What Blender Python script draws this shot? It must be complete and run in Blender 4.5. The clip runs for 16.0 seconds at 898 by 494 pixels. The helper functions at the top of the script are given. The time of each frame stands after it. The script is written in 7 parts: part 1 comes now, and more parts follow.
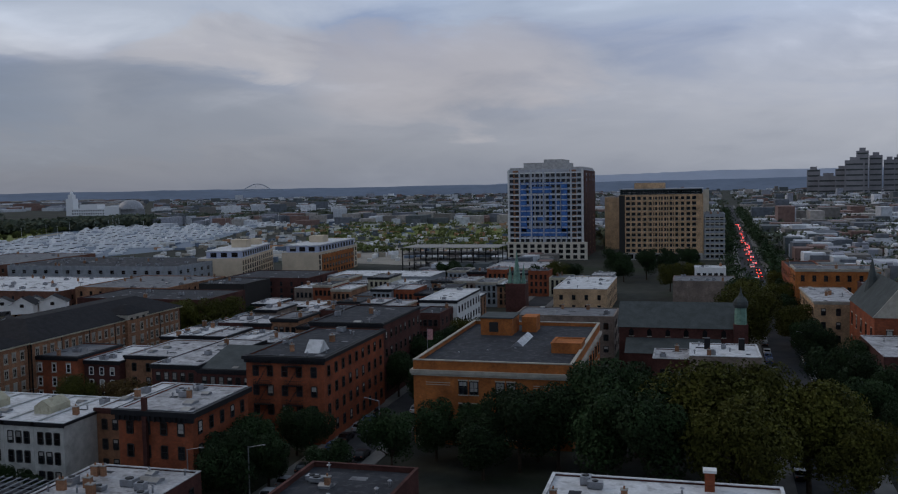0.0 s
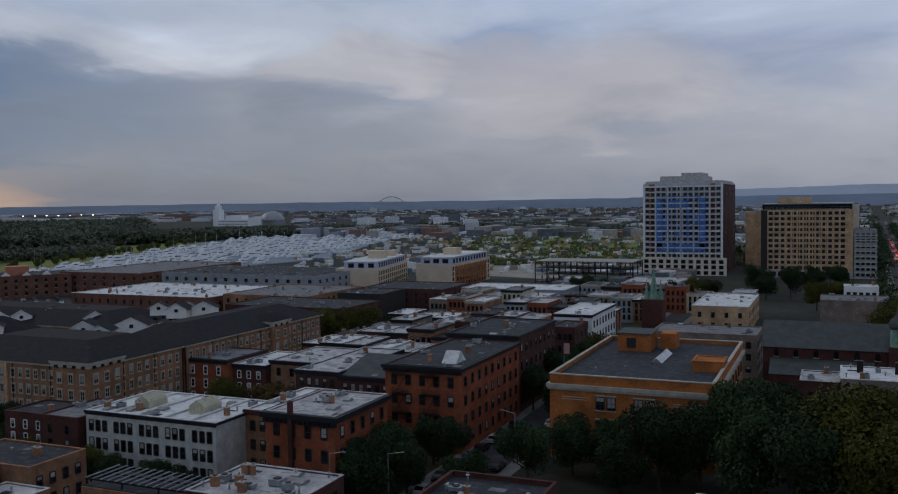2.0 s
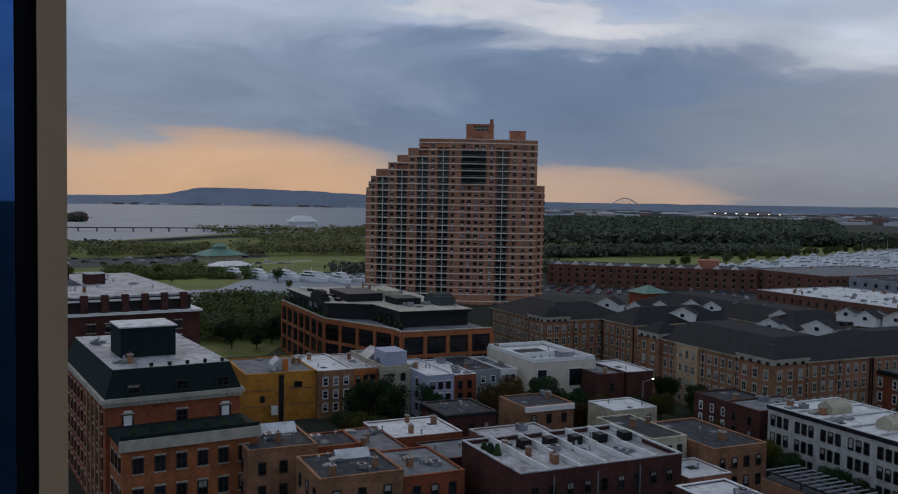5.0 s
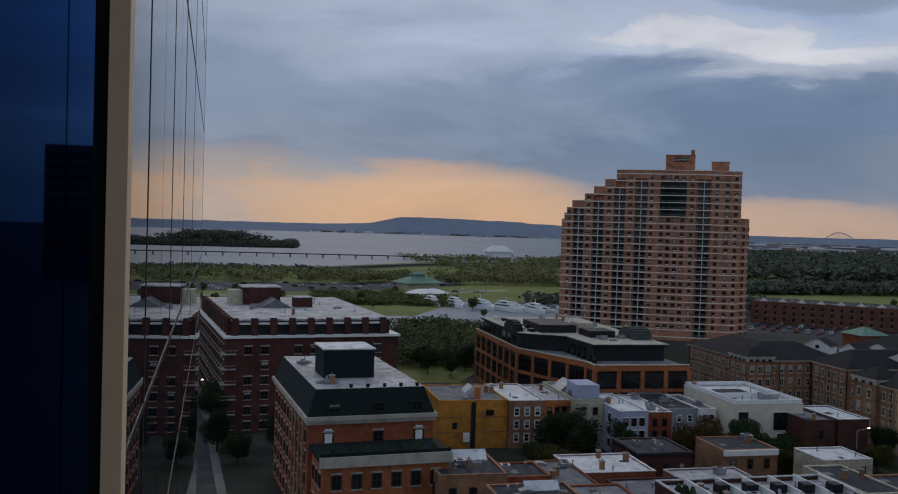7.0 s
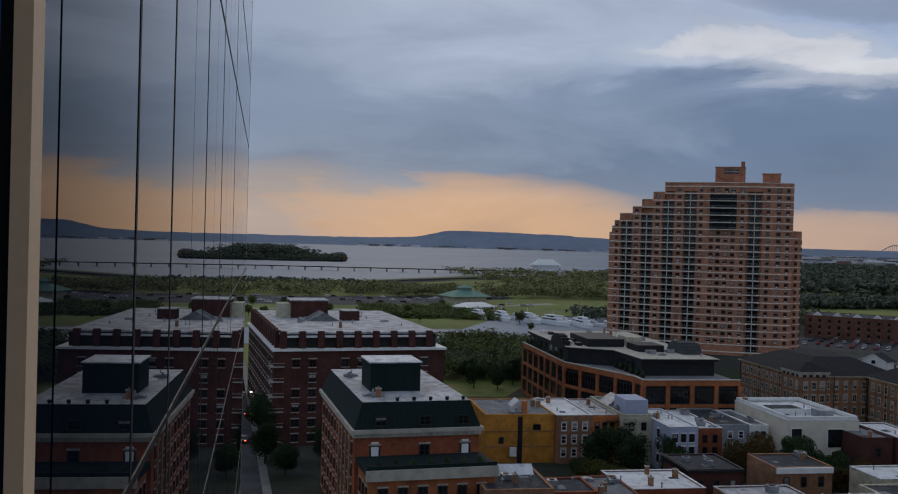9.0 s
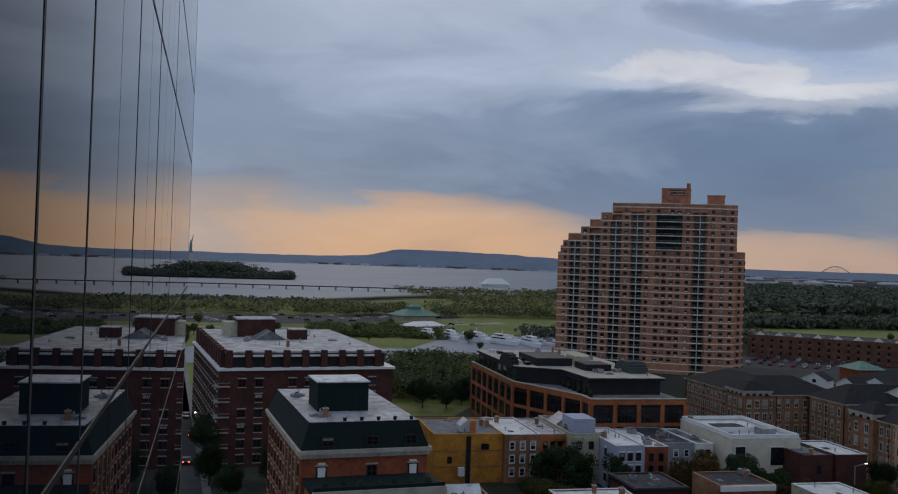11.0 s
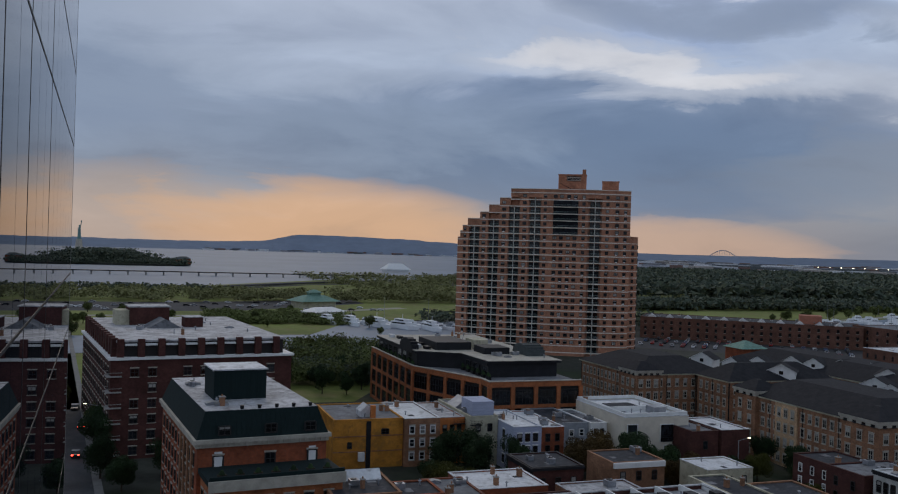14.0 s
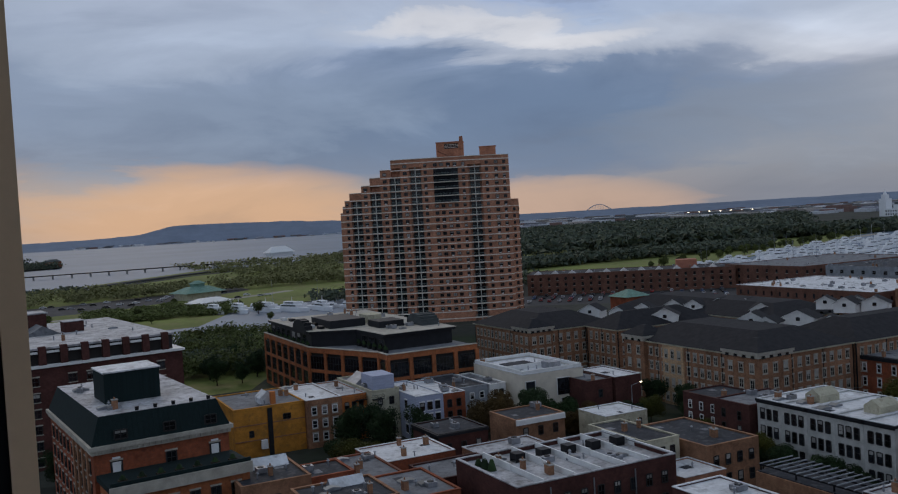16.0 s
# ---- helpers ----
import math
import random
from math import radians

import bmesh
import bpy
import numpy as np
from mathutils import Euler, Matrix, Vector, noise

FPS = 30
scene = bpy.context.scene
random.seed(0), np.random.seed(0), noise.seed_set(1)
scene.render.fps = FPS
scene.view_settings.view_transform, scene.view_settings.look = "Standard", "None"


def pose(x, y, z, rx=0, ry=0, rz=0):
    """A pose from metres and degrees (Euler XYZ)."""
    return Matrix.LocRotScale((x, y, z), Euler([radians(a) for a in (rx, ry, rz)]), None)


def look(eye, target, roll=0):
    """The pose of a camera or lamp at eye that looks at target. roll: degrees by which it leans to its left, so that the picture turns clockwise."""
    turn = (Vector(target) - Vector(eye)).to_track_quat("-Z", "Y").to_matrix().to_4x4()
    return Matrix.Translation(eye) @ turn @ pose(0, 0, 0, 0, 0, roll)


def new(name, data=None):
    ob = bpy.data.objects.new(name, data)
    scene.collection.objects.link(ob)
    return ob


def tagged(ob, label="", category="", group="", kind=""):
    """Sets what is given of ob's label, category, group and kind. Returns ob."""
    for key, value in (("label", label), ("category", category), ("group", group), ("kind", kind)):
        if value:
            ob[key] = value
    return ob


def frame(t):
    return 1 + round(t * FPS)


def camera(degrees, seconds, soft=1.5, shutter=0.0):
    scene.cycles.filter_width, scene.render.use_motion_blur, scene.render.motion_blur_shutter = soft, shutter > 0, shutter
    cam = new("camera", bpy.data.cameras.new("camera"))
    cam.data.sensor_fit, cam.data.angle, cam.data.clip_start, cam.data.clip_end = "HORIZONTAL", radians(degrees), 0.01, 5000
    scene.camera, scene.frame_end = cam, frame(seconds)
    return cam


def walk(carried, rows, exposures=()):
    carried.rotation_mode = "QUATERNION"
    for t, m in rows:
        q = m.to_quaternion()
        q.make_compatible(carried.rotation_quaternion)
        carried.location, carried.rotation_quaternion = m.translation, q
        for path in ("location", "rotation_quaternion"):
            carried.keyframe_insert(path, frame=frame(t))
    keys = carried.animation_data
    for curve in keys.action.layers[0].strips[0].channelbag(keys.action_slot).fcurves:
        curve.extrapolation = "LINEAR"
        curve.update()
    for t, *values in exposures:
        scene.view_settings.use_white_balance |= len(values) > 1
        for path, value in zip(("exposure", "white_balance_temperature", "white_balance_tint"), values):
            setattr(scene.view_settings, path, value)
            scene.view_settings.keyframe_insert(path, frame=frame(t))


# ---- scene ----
# ---- camera ----
cam = camera(52.90, 16.0, soft=1.15)
PATH = [
    (0.0, 1.18, 1.68, 47, 15.06, -3.93, 1.08),
    (0.5, 1.02, 1.55, 47, 13.97, -3.09, 0.44),
    (1.0, 0.79, 1.44, 47, 14.93, -2.92, 1.38),
    (1.5, 0.44, 1.11, 47, 18.00, -3.10, 1.35),
    (2.0, 0.06, 0.66, 47, 23.35, -2.96, 0.80),
    (2.5, -0.17, 0.14, 47, 31.32, -2.07, -0.61),
    (3.0, -0.16, -0.10, 47, 38.99, -1.83, 0.05),
    (3.5, -0.29, -0.65, 47, 45.99, -3.26, 0.08),
    (4.0, -0.36, -1.10, 47, 52.47, -2.56, -0.24),
    (4.5, -0.34, -1.37, 47, 58.31, -3.01, -0.38),
    (5.0, -0.25, -1.36, 47, 64.99, -3.03, -1.04),
    (7.5, 0.04, -1.17, 47, 79.18, -0.96, -1.71),
    (8.0, 0.07, -1.13, 47, 80.67, -0.76, -1.76),
    (10.5, -0.04, -0.94, 47, 78.43, 0.49, -1.65),
    (11.0, -0.12, -0.92, 47, 77.18, 0.70, -1.94),
    (11.5, -0.08, -0.94, 47, 76.81, 0.48, -1.04),
    (12.0, -0.07, -0.96, 47, 77.01, 0.59, -0.66),
    (12.5, -0.00, -0.91, 47, 77.40, -0.11, -0.83),
    (13.0, 0.12, -0.87, 47, 76.60, -0.49, -1.59),
    (13.5, 0.10, -0.85, 47, 74.41, 0.38, -1.15),
    (14.0, 0.12, -0.76, 47, 70.87, -0.04, -1.75),
    (14.5, 0.14, -0.63, 47, 64.41, -0.79, 0.14),
    (15.0, 0.13, -0.84, 47, 62.08, -1.22, 1.33),
    (15.5, 0.21, -1.31, 47, 61.04, -2.07, 2.05),
    (16.0, -0.18, -1.35, 47, 63.42, -1.89, 3.33),
]
walk(cam, [(t, pose(x, y, z, 90 + p, r, w)) for t, x, y, z, w, p, r in PATH],
     [(0, -0.1), (1.5, -0.06), (2.5, -0.14), (3.5, -0.22), (4.5, -0.28), (5.0, -0.04), (7.5, 0.0), (12.5, 0.0), (16.0, 0.04)])

# ---- world: broken evening overcast, a warm strip of clear sky to the west ----
world = bpy.data.worlds.new("evening_sky")
scene.world = world
world.use_nodes = True
wt = world.node_tree
wt.nodes.clear()


def wnode(kind, **values):
    n = wt.nodes.new(kind)
    for key, value in values.items():
        n.inputs[int(key[1:])].default_value = value
    return n


def wmath(op, a, b=None, clamp=False):
    n = wt.nodes.new("ShaderNodeMath")
    n.operation, n.use_clamp = op, clamp
    for i, q in enumerate((a, b)):
        if q is None:
            continue
        if isinstance(q, (int, float)):
            n.inputs[i].default_value = q
        else:
            wt.links.new(q, n.inputs[i])
    return n.outputs[0]


def wramp(fac, stops, smooth=True):
    n = wt.nodes.new("ShaderNodeValToRGB")
    n.color_ramp.interpolation = "EASE" if smooth else "LINEAR"
    el = n.color_ramp.elements
    while len(el) < len(stops):
        el.new(0.5)
    for e, (p, c) in zip(el, stops):
        e.position, e.color = p, (*c, 1)
    wt.links.new(fac, n.inputs[0])
    return n.outputs[0]


def wmix(fac, a, b, mode="MIX"):
    n = wt.nodes.new("ShaderNodeMix")
    n.data_type, n.blend_type = "RGBA", mode
    for i, q in ((0, fac), (6, a), (7, b)):
        if isinstance(q, (int, float)):
            n.inputs[i].default_value = q
        elif isinstance(q, tuple):
            n.inputs[i].default_value = (*q, 1)
        else:
            wt.links.new(q, n.inputs[i])
    return n.outputs[2]


coord = wt.nodes.new("ShaderNodeTexCoord")
sep = wt.nodes.new("ShaderNodeSeparateXYZ")
wt.links.new(coord.outputs["Generated"], sep.inputs[0])
sx, sy, sz = sep.outputs
up = wmath("MAXIMUM", sz, 0.0)
flat = wmath("ADD", up, 0.13)
lay = wt.nodes.new("ShaderNodeCombineXYZ")
wt.links.new(wmath("DIVIDE", sx, flat), lay.inputs[0])
wt.links.new(wmath("DIVIDE", sy, flat), lay.inputs[1])


def wnoise(scale, detail, rough, shift, warp=0.0):
    m = wt.nodes.new("ShaderNodeMapping")
    m.inputs[1].default_value = shift
    m.inputs[3].default_value = (1.0, 0.72, 1.0)
    wt.links.new(lay.outputs[0], m.inputs[0])
    n = wt.nodes.new("ShaderNodeTexNoise")
    n.inputs["Scale"].default_value, n.inputs["Detail"].default_value = scale, detail
    n.inputs["Roughness"].default_value, n.inputs["Distortion"].default_value = rough, warp
    wt.links.new(m.outputs[0], n.inputs[0])
    return n.outputs[0]


big = wnoise(0.42, 3.0, 0.5, (3.1, 0.4, 0.0), 0.3)
fine = wnoise(1.15, 7.0, 0.52, (0.7, 5.2, 0.0), 0.5)
# how far the view turns to the west, where the strip of clear sky is
horiz = wmath("SQRT", wmath("ADD", wmath("MULTIPLY", sx, sx), wmath("MULTIPLY", sy, sy)))
west = wmath("DIVIDE", wmath("ADD", wmath("MULTIPLY", sx, -0.9976), wmath("MULTIPLY", sy, 0.07)), horiz)
west = wramp(west, [(0.74, (0, 0, 0)), (0.90, (1, 1, 1))])
height = wmath("ADD", up, wmath("MULTIPLY", wmath("SUBTRACT", big, 0.5), 0.09), True)
west_sky = wramp(height, [(0.0, (0.34, 0.29, 0.28)), (0.018, (0.32, 0.28, 0.29)), (0.045, (0.24, 0.245, 0.29)), (0.075, (0.18, 0.21, 0.28)),
                          (0.13, (0.15, 0.20, 0.315)), (0.20, (0.34, 0.42, 0.57)), (0.28, (0.54, 0.60, 0.73)), (0.6, (0.25, 0.29, 0.36))], False)
north_sky = wramp(height, [(0.0, (0.21, 0.23, 0.285)), (0.03, (0.26, 0.275, 0.325)), (0.08, (0.35, 0.36, 0.41)), (0.14, (0.385, 0.41, 0.485)),
                           (0.22, (0.45, 0.53, 0.67)), (0.32, (0.56, 0.63, 0.75)), (0.6, (0.25, 0.29, 0.36))], False)
side = wramp(wmath("ADD", wmath("MULTIPLY", sx, 0.5), 0.5), [(0.14, (0.92, 0.93, 0.94)), (0.58, (1.36, 1.38, 1.38)), (0.80, (0.98, 1.0, 1.02)), (1.0, (0.8, 0.82, 0.85))])
clouds = wmix(west, wmix(1.0, north_sky, side, "MULTIPLY"), west_sky)
south = wramp(wmath("ADD", wmath("MULTIPLY", sy, 0.5), 0.5), [(0.12, (0.78, 0.8, 0.83)), (0.33, (1.0, 1.0, 1.0))])
clouds = wmix(1.0, clouds, south, "MULTIPLY")
patch = wramp(fine, [(0.36, (0.78, 0.83, 0.92)), (0.52, (1.0, 1.0, 1.0)), (0.68, (1.36, 1.33, 1.28))])
lift = wramp(up, [(0.03, (0, 0, 0)), (0.16, (1, 1, 1))])
clouds = wmix(lift, clouds, wmix(1.0, clouds, patch, "MULTIPLY"))
broad = wramp(big, [(0.38, (0.78, 0.81, 0.88)), (0.62, (1.20, 1.19, 1.18))])
clouds = wmix(wmath("MULTIPLY", lift, 0.8), clouds, wmix(1.0, clouds, broad, "MULTIPLY"))
# long cloud bars and the clear strip, by compass angle (degrees left of north) and height (degrees)
az_true = wmath("MULTIPLY", wmath("ARCTAN2", wmath("MULTIPLY", sx, -1.0), sy), 57.2958)
el_true = wmath("MULTIPLY", wmath("ARCSINE", sz), 57.2958)
around = wt.nodes.new("ShaderNodeCombineXYZ")
wt.links.new(wmath("MULTIPLY", az_true, 0.085), around.inputs[0])
wt.links.new(wmath("MULTIPLY", el_true, 0.26), around.inputs[1])
wisp = wt.nodes.new("ShaderNodeTexNoise")
wisp.inputs["Scale"].default_value, wisp.inputs["Detail"].default_value = 1.0, 8.0
wisp.inputs["Roughness"].default_value, wisp.inputs["Distortion"].default_value = 0.56, 0.4
wt.links.new(around.outputs[0], wisp.inputs[0])
wisp = wisp.outputs[0]
wobble = wmath("ADD", wmath("MULTIPLY", wmath("SUBTRACT", fine, 0.5), 3.0), wmath("MULTIPLY", wmath("SUBTRACT", wisp, 0.5), 7.0))
az = wmath("ADD", az_true, wmath("MULTIPLY", wobble, 2.4))
el = wmath("ADD", el_true, wobble)
el_soft = wmath("ADD", el_true, wmath("MULTIPLY", wobble, 0.6))


def cloud_bar(base, az_c, el_c, az_w, el_w, slope, colour, strength, soft_el=False):
    """A soft bar of cloud that is az_w wide and el_w high on either side of its middle, and slants."""
    h = el_soft if soft_el else el
    u = wmath("DIVIDE", wmath("SUBTRACT", az, az_c), az_w)
    v = wmath("DIVIDE", wmath("SUBTRACT", wmath("SUBTRACT", h, el_c), wmath("MULTIPLY", wmath("SUBTRACT", az, az_c), slope)), el_w)
    q = wmath("SUBTRACT", 1.0, wmath("ADD", wmath("MULTIPLY", u, u), wmath("MULTIPLY", v, v)), True)
    return wmix(wmath("MULTIPLY", wmath("MULTIPLY", q, wmath("SUBTRACT", 2.0, q)), strength), base, colour)


# slate blue cloud base over the west, lighter breaks above it
clouds = cloud_bar(clouds, 62, 6.0, 26, 4.6, 0.02, (0.112, 0.175, 0.295), 0.88)
clouds = cloud_bar(clouds, 88, 8.0, 26, 4.5, 0.0, (0.210, 0.275, 0.390), 0.7)
clouds = cloud_bar(clouds, 104, 14.0, 20, 8.0, 0.0, (0.19, 0.25, 0.36), 0.7)
clouds = cloud_bar(clouds, 80, 14.5, 22, 5.0, 0.0, (0.33, 0.39, 0.50), 0.6)
clouds = cloud_bar(clouds, 56, 10.7, 17, 1.7, 0.10, (0.50, 0.53, 0.60), 0.6)
clouds = cloud_bar(clouds, 60, 11.4, 11, 0.9, 0.10, (0.72, 0.71, 0.73), 0.6)
clouds = cloud_bar(clouds, 53, 13.9, 11, 1.5, 0.05, (0.20, 0.25, 0.35), 0.75)
clouds = cloud_bar(clouds, 52, 16.6, 12, 1.6, 0.03, (0.74, 0.74, 0.77), 0.8)
clouds = cloud_bar(clouds, 31, 13.0, 15, 4.2, 0.0, (0.50, 0.54, 0.62), 0.5)
clouds = cloud_bar(clouds, 29, 8.6, 8, 1.8, 0.0, (0.52, 0.50, 0.52), 0.6)
clouds = cloud_bar(clouds, 38, 4.6, 16, 3.4, 0.0, (0.22, 0.255, 0.325), 0.6)
clouds = cloud_bar(clouds, 15, 6.8, 11, 3.6, 0.0, (0.47, 0.45, 0.48), 0.65)
clouds = cloud_bar(clouds, 7, 16.4, 9, 2.0, -0.04, (0.76, 0.76, 0.78), 0.85)
clouds = cloud_bar(clouds, 6, 11.8, 16, 2.4, 0.0, (0.42, 0.49, 0.62), 0.7)
clouds = cloud_bar(clouds, -4, 13.0, 6, 1.3, 0.05, (0.60, 0.60, 0.65), 0.6)
# the warm strip: broad in the west, a thin tail to the north-west
clouds = cloud_bar(clouds, 92, 0.6, 32, 3.8, 0.0, (0.42, 0.335, 0.30), 0.75, True)
clouds = cloud_bar(clouds, 79, 1.2, 12, 3.2, 0.0, (0.62, 0.37, 0.22), 0.8, True)
clouds = cloud_bar(clouds, 57.5, 0.5, 11, 2.0, 0.05, (0.50, 0.345, 0.27), 0.85, True)
clouds = wmix(1.0, clouds, wramp(wisp, [(0.3, (0.87, 0.88, 0.90)), (0.5, (1.0, 1.0, 1.0)), (0.7, (1.15, 1.14, 1.12))]), "MULTIPLY")
air = wt.nodes.new("ShaderNodeTexSky")
air.sky_type, air.sun_disc = "NISHITA", False
air.sun_elevation, air.sun_rotation = radians(33), radians(-84)
blue = wmix(1.0, air.outputs[0], (0.10, 0.10, 0.10), "MULTIPLY")
sky = wmix(0.96, blue, clouds)
back = wt.nodes.new("ShaderNodeBackground")
back.inputs[1].default_value = 1.0
wt.links.new(sky, back.inputs[0])
wt.links.new(back.outputs[0], wt.nodes.new("ShaderNodeOutputWorld").inputs[0])

sun = new("sun", bpy.data.lights.new("sun", "SUN"))
sun.data.energy, sun.data.angle, sun.data.color = 0.5, radians(20), (1.0, 0.86, 0.72)
sun.matrix_world = look((-800, 84, 520), (0, 0, 0))


# ---- materials ----
def material(name, colour, rough=0.8, metal=0.0, spots=0.25, scale=0.6, fine=9.0, bump=0.0, dirt=None, vary=0.0, glow=None, spec=0.18, stretch=(1, 1, 1)):
    """A surface with two scales of variation in its colour, a little relief, and a shade of its own for each piece."""
    m = bpy.data.materials.new(name)
    m.use_nodes = True
    t = m.node_tree
    p = t.nodes["Principled BSDF"]
    p.inputs["Roughness"].default_value, p.inputs["Metallic"].default_value = rough, metal
    p.inputs["Specular IOR Level"].default_value = spec
    tc = t.nodes.new("ShaderNodeTexCoord")
    mp = t.nodes.new("ShaderNodeMapping")
    mp.inputs[3].default_value = stretch
    info = t.nodes.new("ShaderNodeObjectInfo")
    t.links.new(tc.outputs["Object"], mp.inputs[0])
    t.links.new(info.outputs["Random"], mp.inputs[1])

    def noise_at(s, detail):
        n = t.nodes.new("ShaderNodeTexNoise")
        n.inputs["Scale"].default_value, n.inputs["Detail"].default_value, n.inputs["Roughness"].default_value = s, detail, 0.6
        t.links.new(mp.outputs[0], n.inputs[0])
        return n.outputs[0]

    def ramp(fac, stops):
        n = t.nodes.new("ShaderNodeValToRGB")
        for e, (q, c) in zip(n.color_ramp.elements, stops):
            e.position, e.color = q, (*c, 1)
        t.links.new(fac, n.inputs[0])
        return n.outputs[0]

    def mix(fac, a, b, mode):
        n = t.nodes.new("ShaderNodeMix")
        n.data_type, n.blend_type = "RGBA", mode
        for i, q in ((0, fac), (6, a), (7, b)):
            if isinstance(q, (int, float)):
                n.inputs[i].default_value = q
            elif isinstance(q, tuple):
                n.inputs[i].default_value = (*q, 1)
            else:
                t.links.new(q, n.inputs[i])
        return n.outputs[2]

    large, small = noise_at(scale, 4.0), noise_at(fine, 3.0)
    lo, hi = 1 - spots, 1 + spots
    c = mix(1.0, tuple(colour), ramp(large, [(0.32, (lo, lo, lo)), (0.68, (hi, hi, hi))]), "MULTIPLY")
    c = mix(1.0, c, ramp(small, [(0.3, (1 - spots * 0.6,) * 3), (0.7, (1 + spots * 0.6,) * 3)]), "MULTIPLY")
    if dirt:
        c = mix(ramp(noise_at(scale * 2.3, 6.0), [(0.52, (0, 0, 0)), (0.66, (0.85, 0.85, 0.85))]), c, tuple(dirt), "MIX")
    if vary:
        c = mix(1.0, c, ramp(info.outputs["Random"], [(0.0, (1 - vary,) * 3), (1.0, (1 + vary,) * 3)]), "MULTIPLY")
    t.links.new(c, p.inputs["Base Color"])
    if bump:
        b = t.nodes.new("ShaderNodeBump")
        b.inputs["Distance"].default_value, b.inputs["Strength"].default_value = bump, 0.6
        t.links.new(small, b.inputs["Height"])
        t.links.new(b.outputs[0], p.inputs["Normal"])
    if glow:
        p.inputs["Emission Color"].default_value, p.inputs["Emission Strength"].default_value = (*glow[0], 1), glow[1]
    return m


def brickwork(name, a, b, mortar=(0.30, 0.27, 0.24), spots=0.3):
    """Brick at its real size, blotched by weather."""
    m = material(name, a, 0.88, spots=spots, scale=0.25, fine=1.8)
    t = m.node_tree
    p = t.nodes["Principled BSDF"]
    old = p.inputs["Base Color"].links[0].from_socket
    tc = t.nodes.new("ShaderNodeTexCoord")
    s = t.nodes.new("ShaderNodeSeparateXYZ")
    t.links.new(tc.outputs["Object"], s.inputs[0])
    add = t.nodes.new("ShaderNodeMath")
    t.links.new(s.outputs[0], add.inputs[0])
    t.links.new(s.outputs[1], add.inputs[1])
    cb = t.nodes.new("ShaderNodeCombineXYZ")
    t.links.new(add.outputs[0], cb.inputs[0])
    t.links.new(s.outputs[2], cb.inputs[1])
    br = t.nodes.new("ShaderNodeTexBrick")
    br.inputs["Scale"].default_value = 1.0
    br.inputs["Brick Width"].default_value, br.inputs["Row Height"].default_value, br.inputs["Mortar Size"].default_value = 0.42, 0.16, 0.012
    br.inputs["Color1"].default_value, br.inputs["Color2"].default_value, br.inputs["Mortar"].default_value = (1, 1, 1, 1), (b[0] / a[0], b[1] / a[1], b[2] / a[2], 1), (mortar[0] / a[0] * 0.6, mortar[1] / a[1] * 0.5, mortar[2] / a[2] * 0.5, 1)
    t.links.new(cb.outputs[0], br.inputs[0])
    mx = t.nodes.new("ShaderNodeMix")
    mx.data_type, mx.blend_type = "RGBA", "MULTIPLY"
    mx.inputs[0].default_value = 0.75
    t.links.new(old, mx.inputs[6])
    t.links.new(br.outputs[0], mx.inputs[7])
    t.links.new(mx.outputs[2], p.inputs["Base Color"])
    return m


def islands(name, colours, rough=0.85):
    """One material whose colour changes from island to island of a joined mesh."""
    m = bpy.data.materials.new(name)
    m.use_nodes = True
    t = m.node_tree
    p = t.nodes["Principled BSDF"]
    p.inputs["Roughness"].default_value = rough
    g = t.nodes.new("ShaderNodeNewGeometry")
    r = t.nodes.new("ShaderNodeValToRGB")
    r.color_ramp.interpolation = "CONSTANT"
    el = r.color_ramp.elements
    while len(el) < len(colours):
        el.new(0.5)
    for i, (e, c) in enumerate(zip(el, colours)):
        e.position, e.color = i / len(colours), (*c, 1)
    t.links.new(g.outputs["Random Per Island"], r.inputs[0])
    n = t.nodes.new("ShaderNodeTexNoise")
    n.inputs["Scale"].default_value, n.inputs["Detail"].default_value = 0.35, 4
    tc = t.nodes.new("ShaderNodeTexCoord")
    t.links.new(tc.outputs["Object"], n.inputs[0])
    r2 = t.nodes.new("ShaderNodeValToRGB")
    r2.color_ramp.elements[0].position, r2.color_ramp.elements[0].color = 0.3, (0.7, 0.7, 0.7, 1)
    r2.color_ramp.elements[1].position, r2.color_ramp.elements[1].color = 0.7, (1.2, 1.2, 1.2, 1)
    t.links.new(n.outputs[0], r2.inputs[0])
    mx = t.nodes.new("ShaderNodeMix")
    mx.data_type, mx.blend_type = "RGBA", "MULTIPLY"
    mx.inputs[0].default_value = 1.0
    t.links.new(r.outputs[0], mx.inputs[6])
    t.links.new(r2.outputs[0], mx.inputs[7])
    t.links.new(mx.outputs[2], p.inputs["Base Color"])
    return m


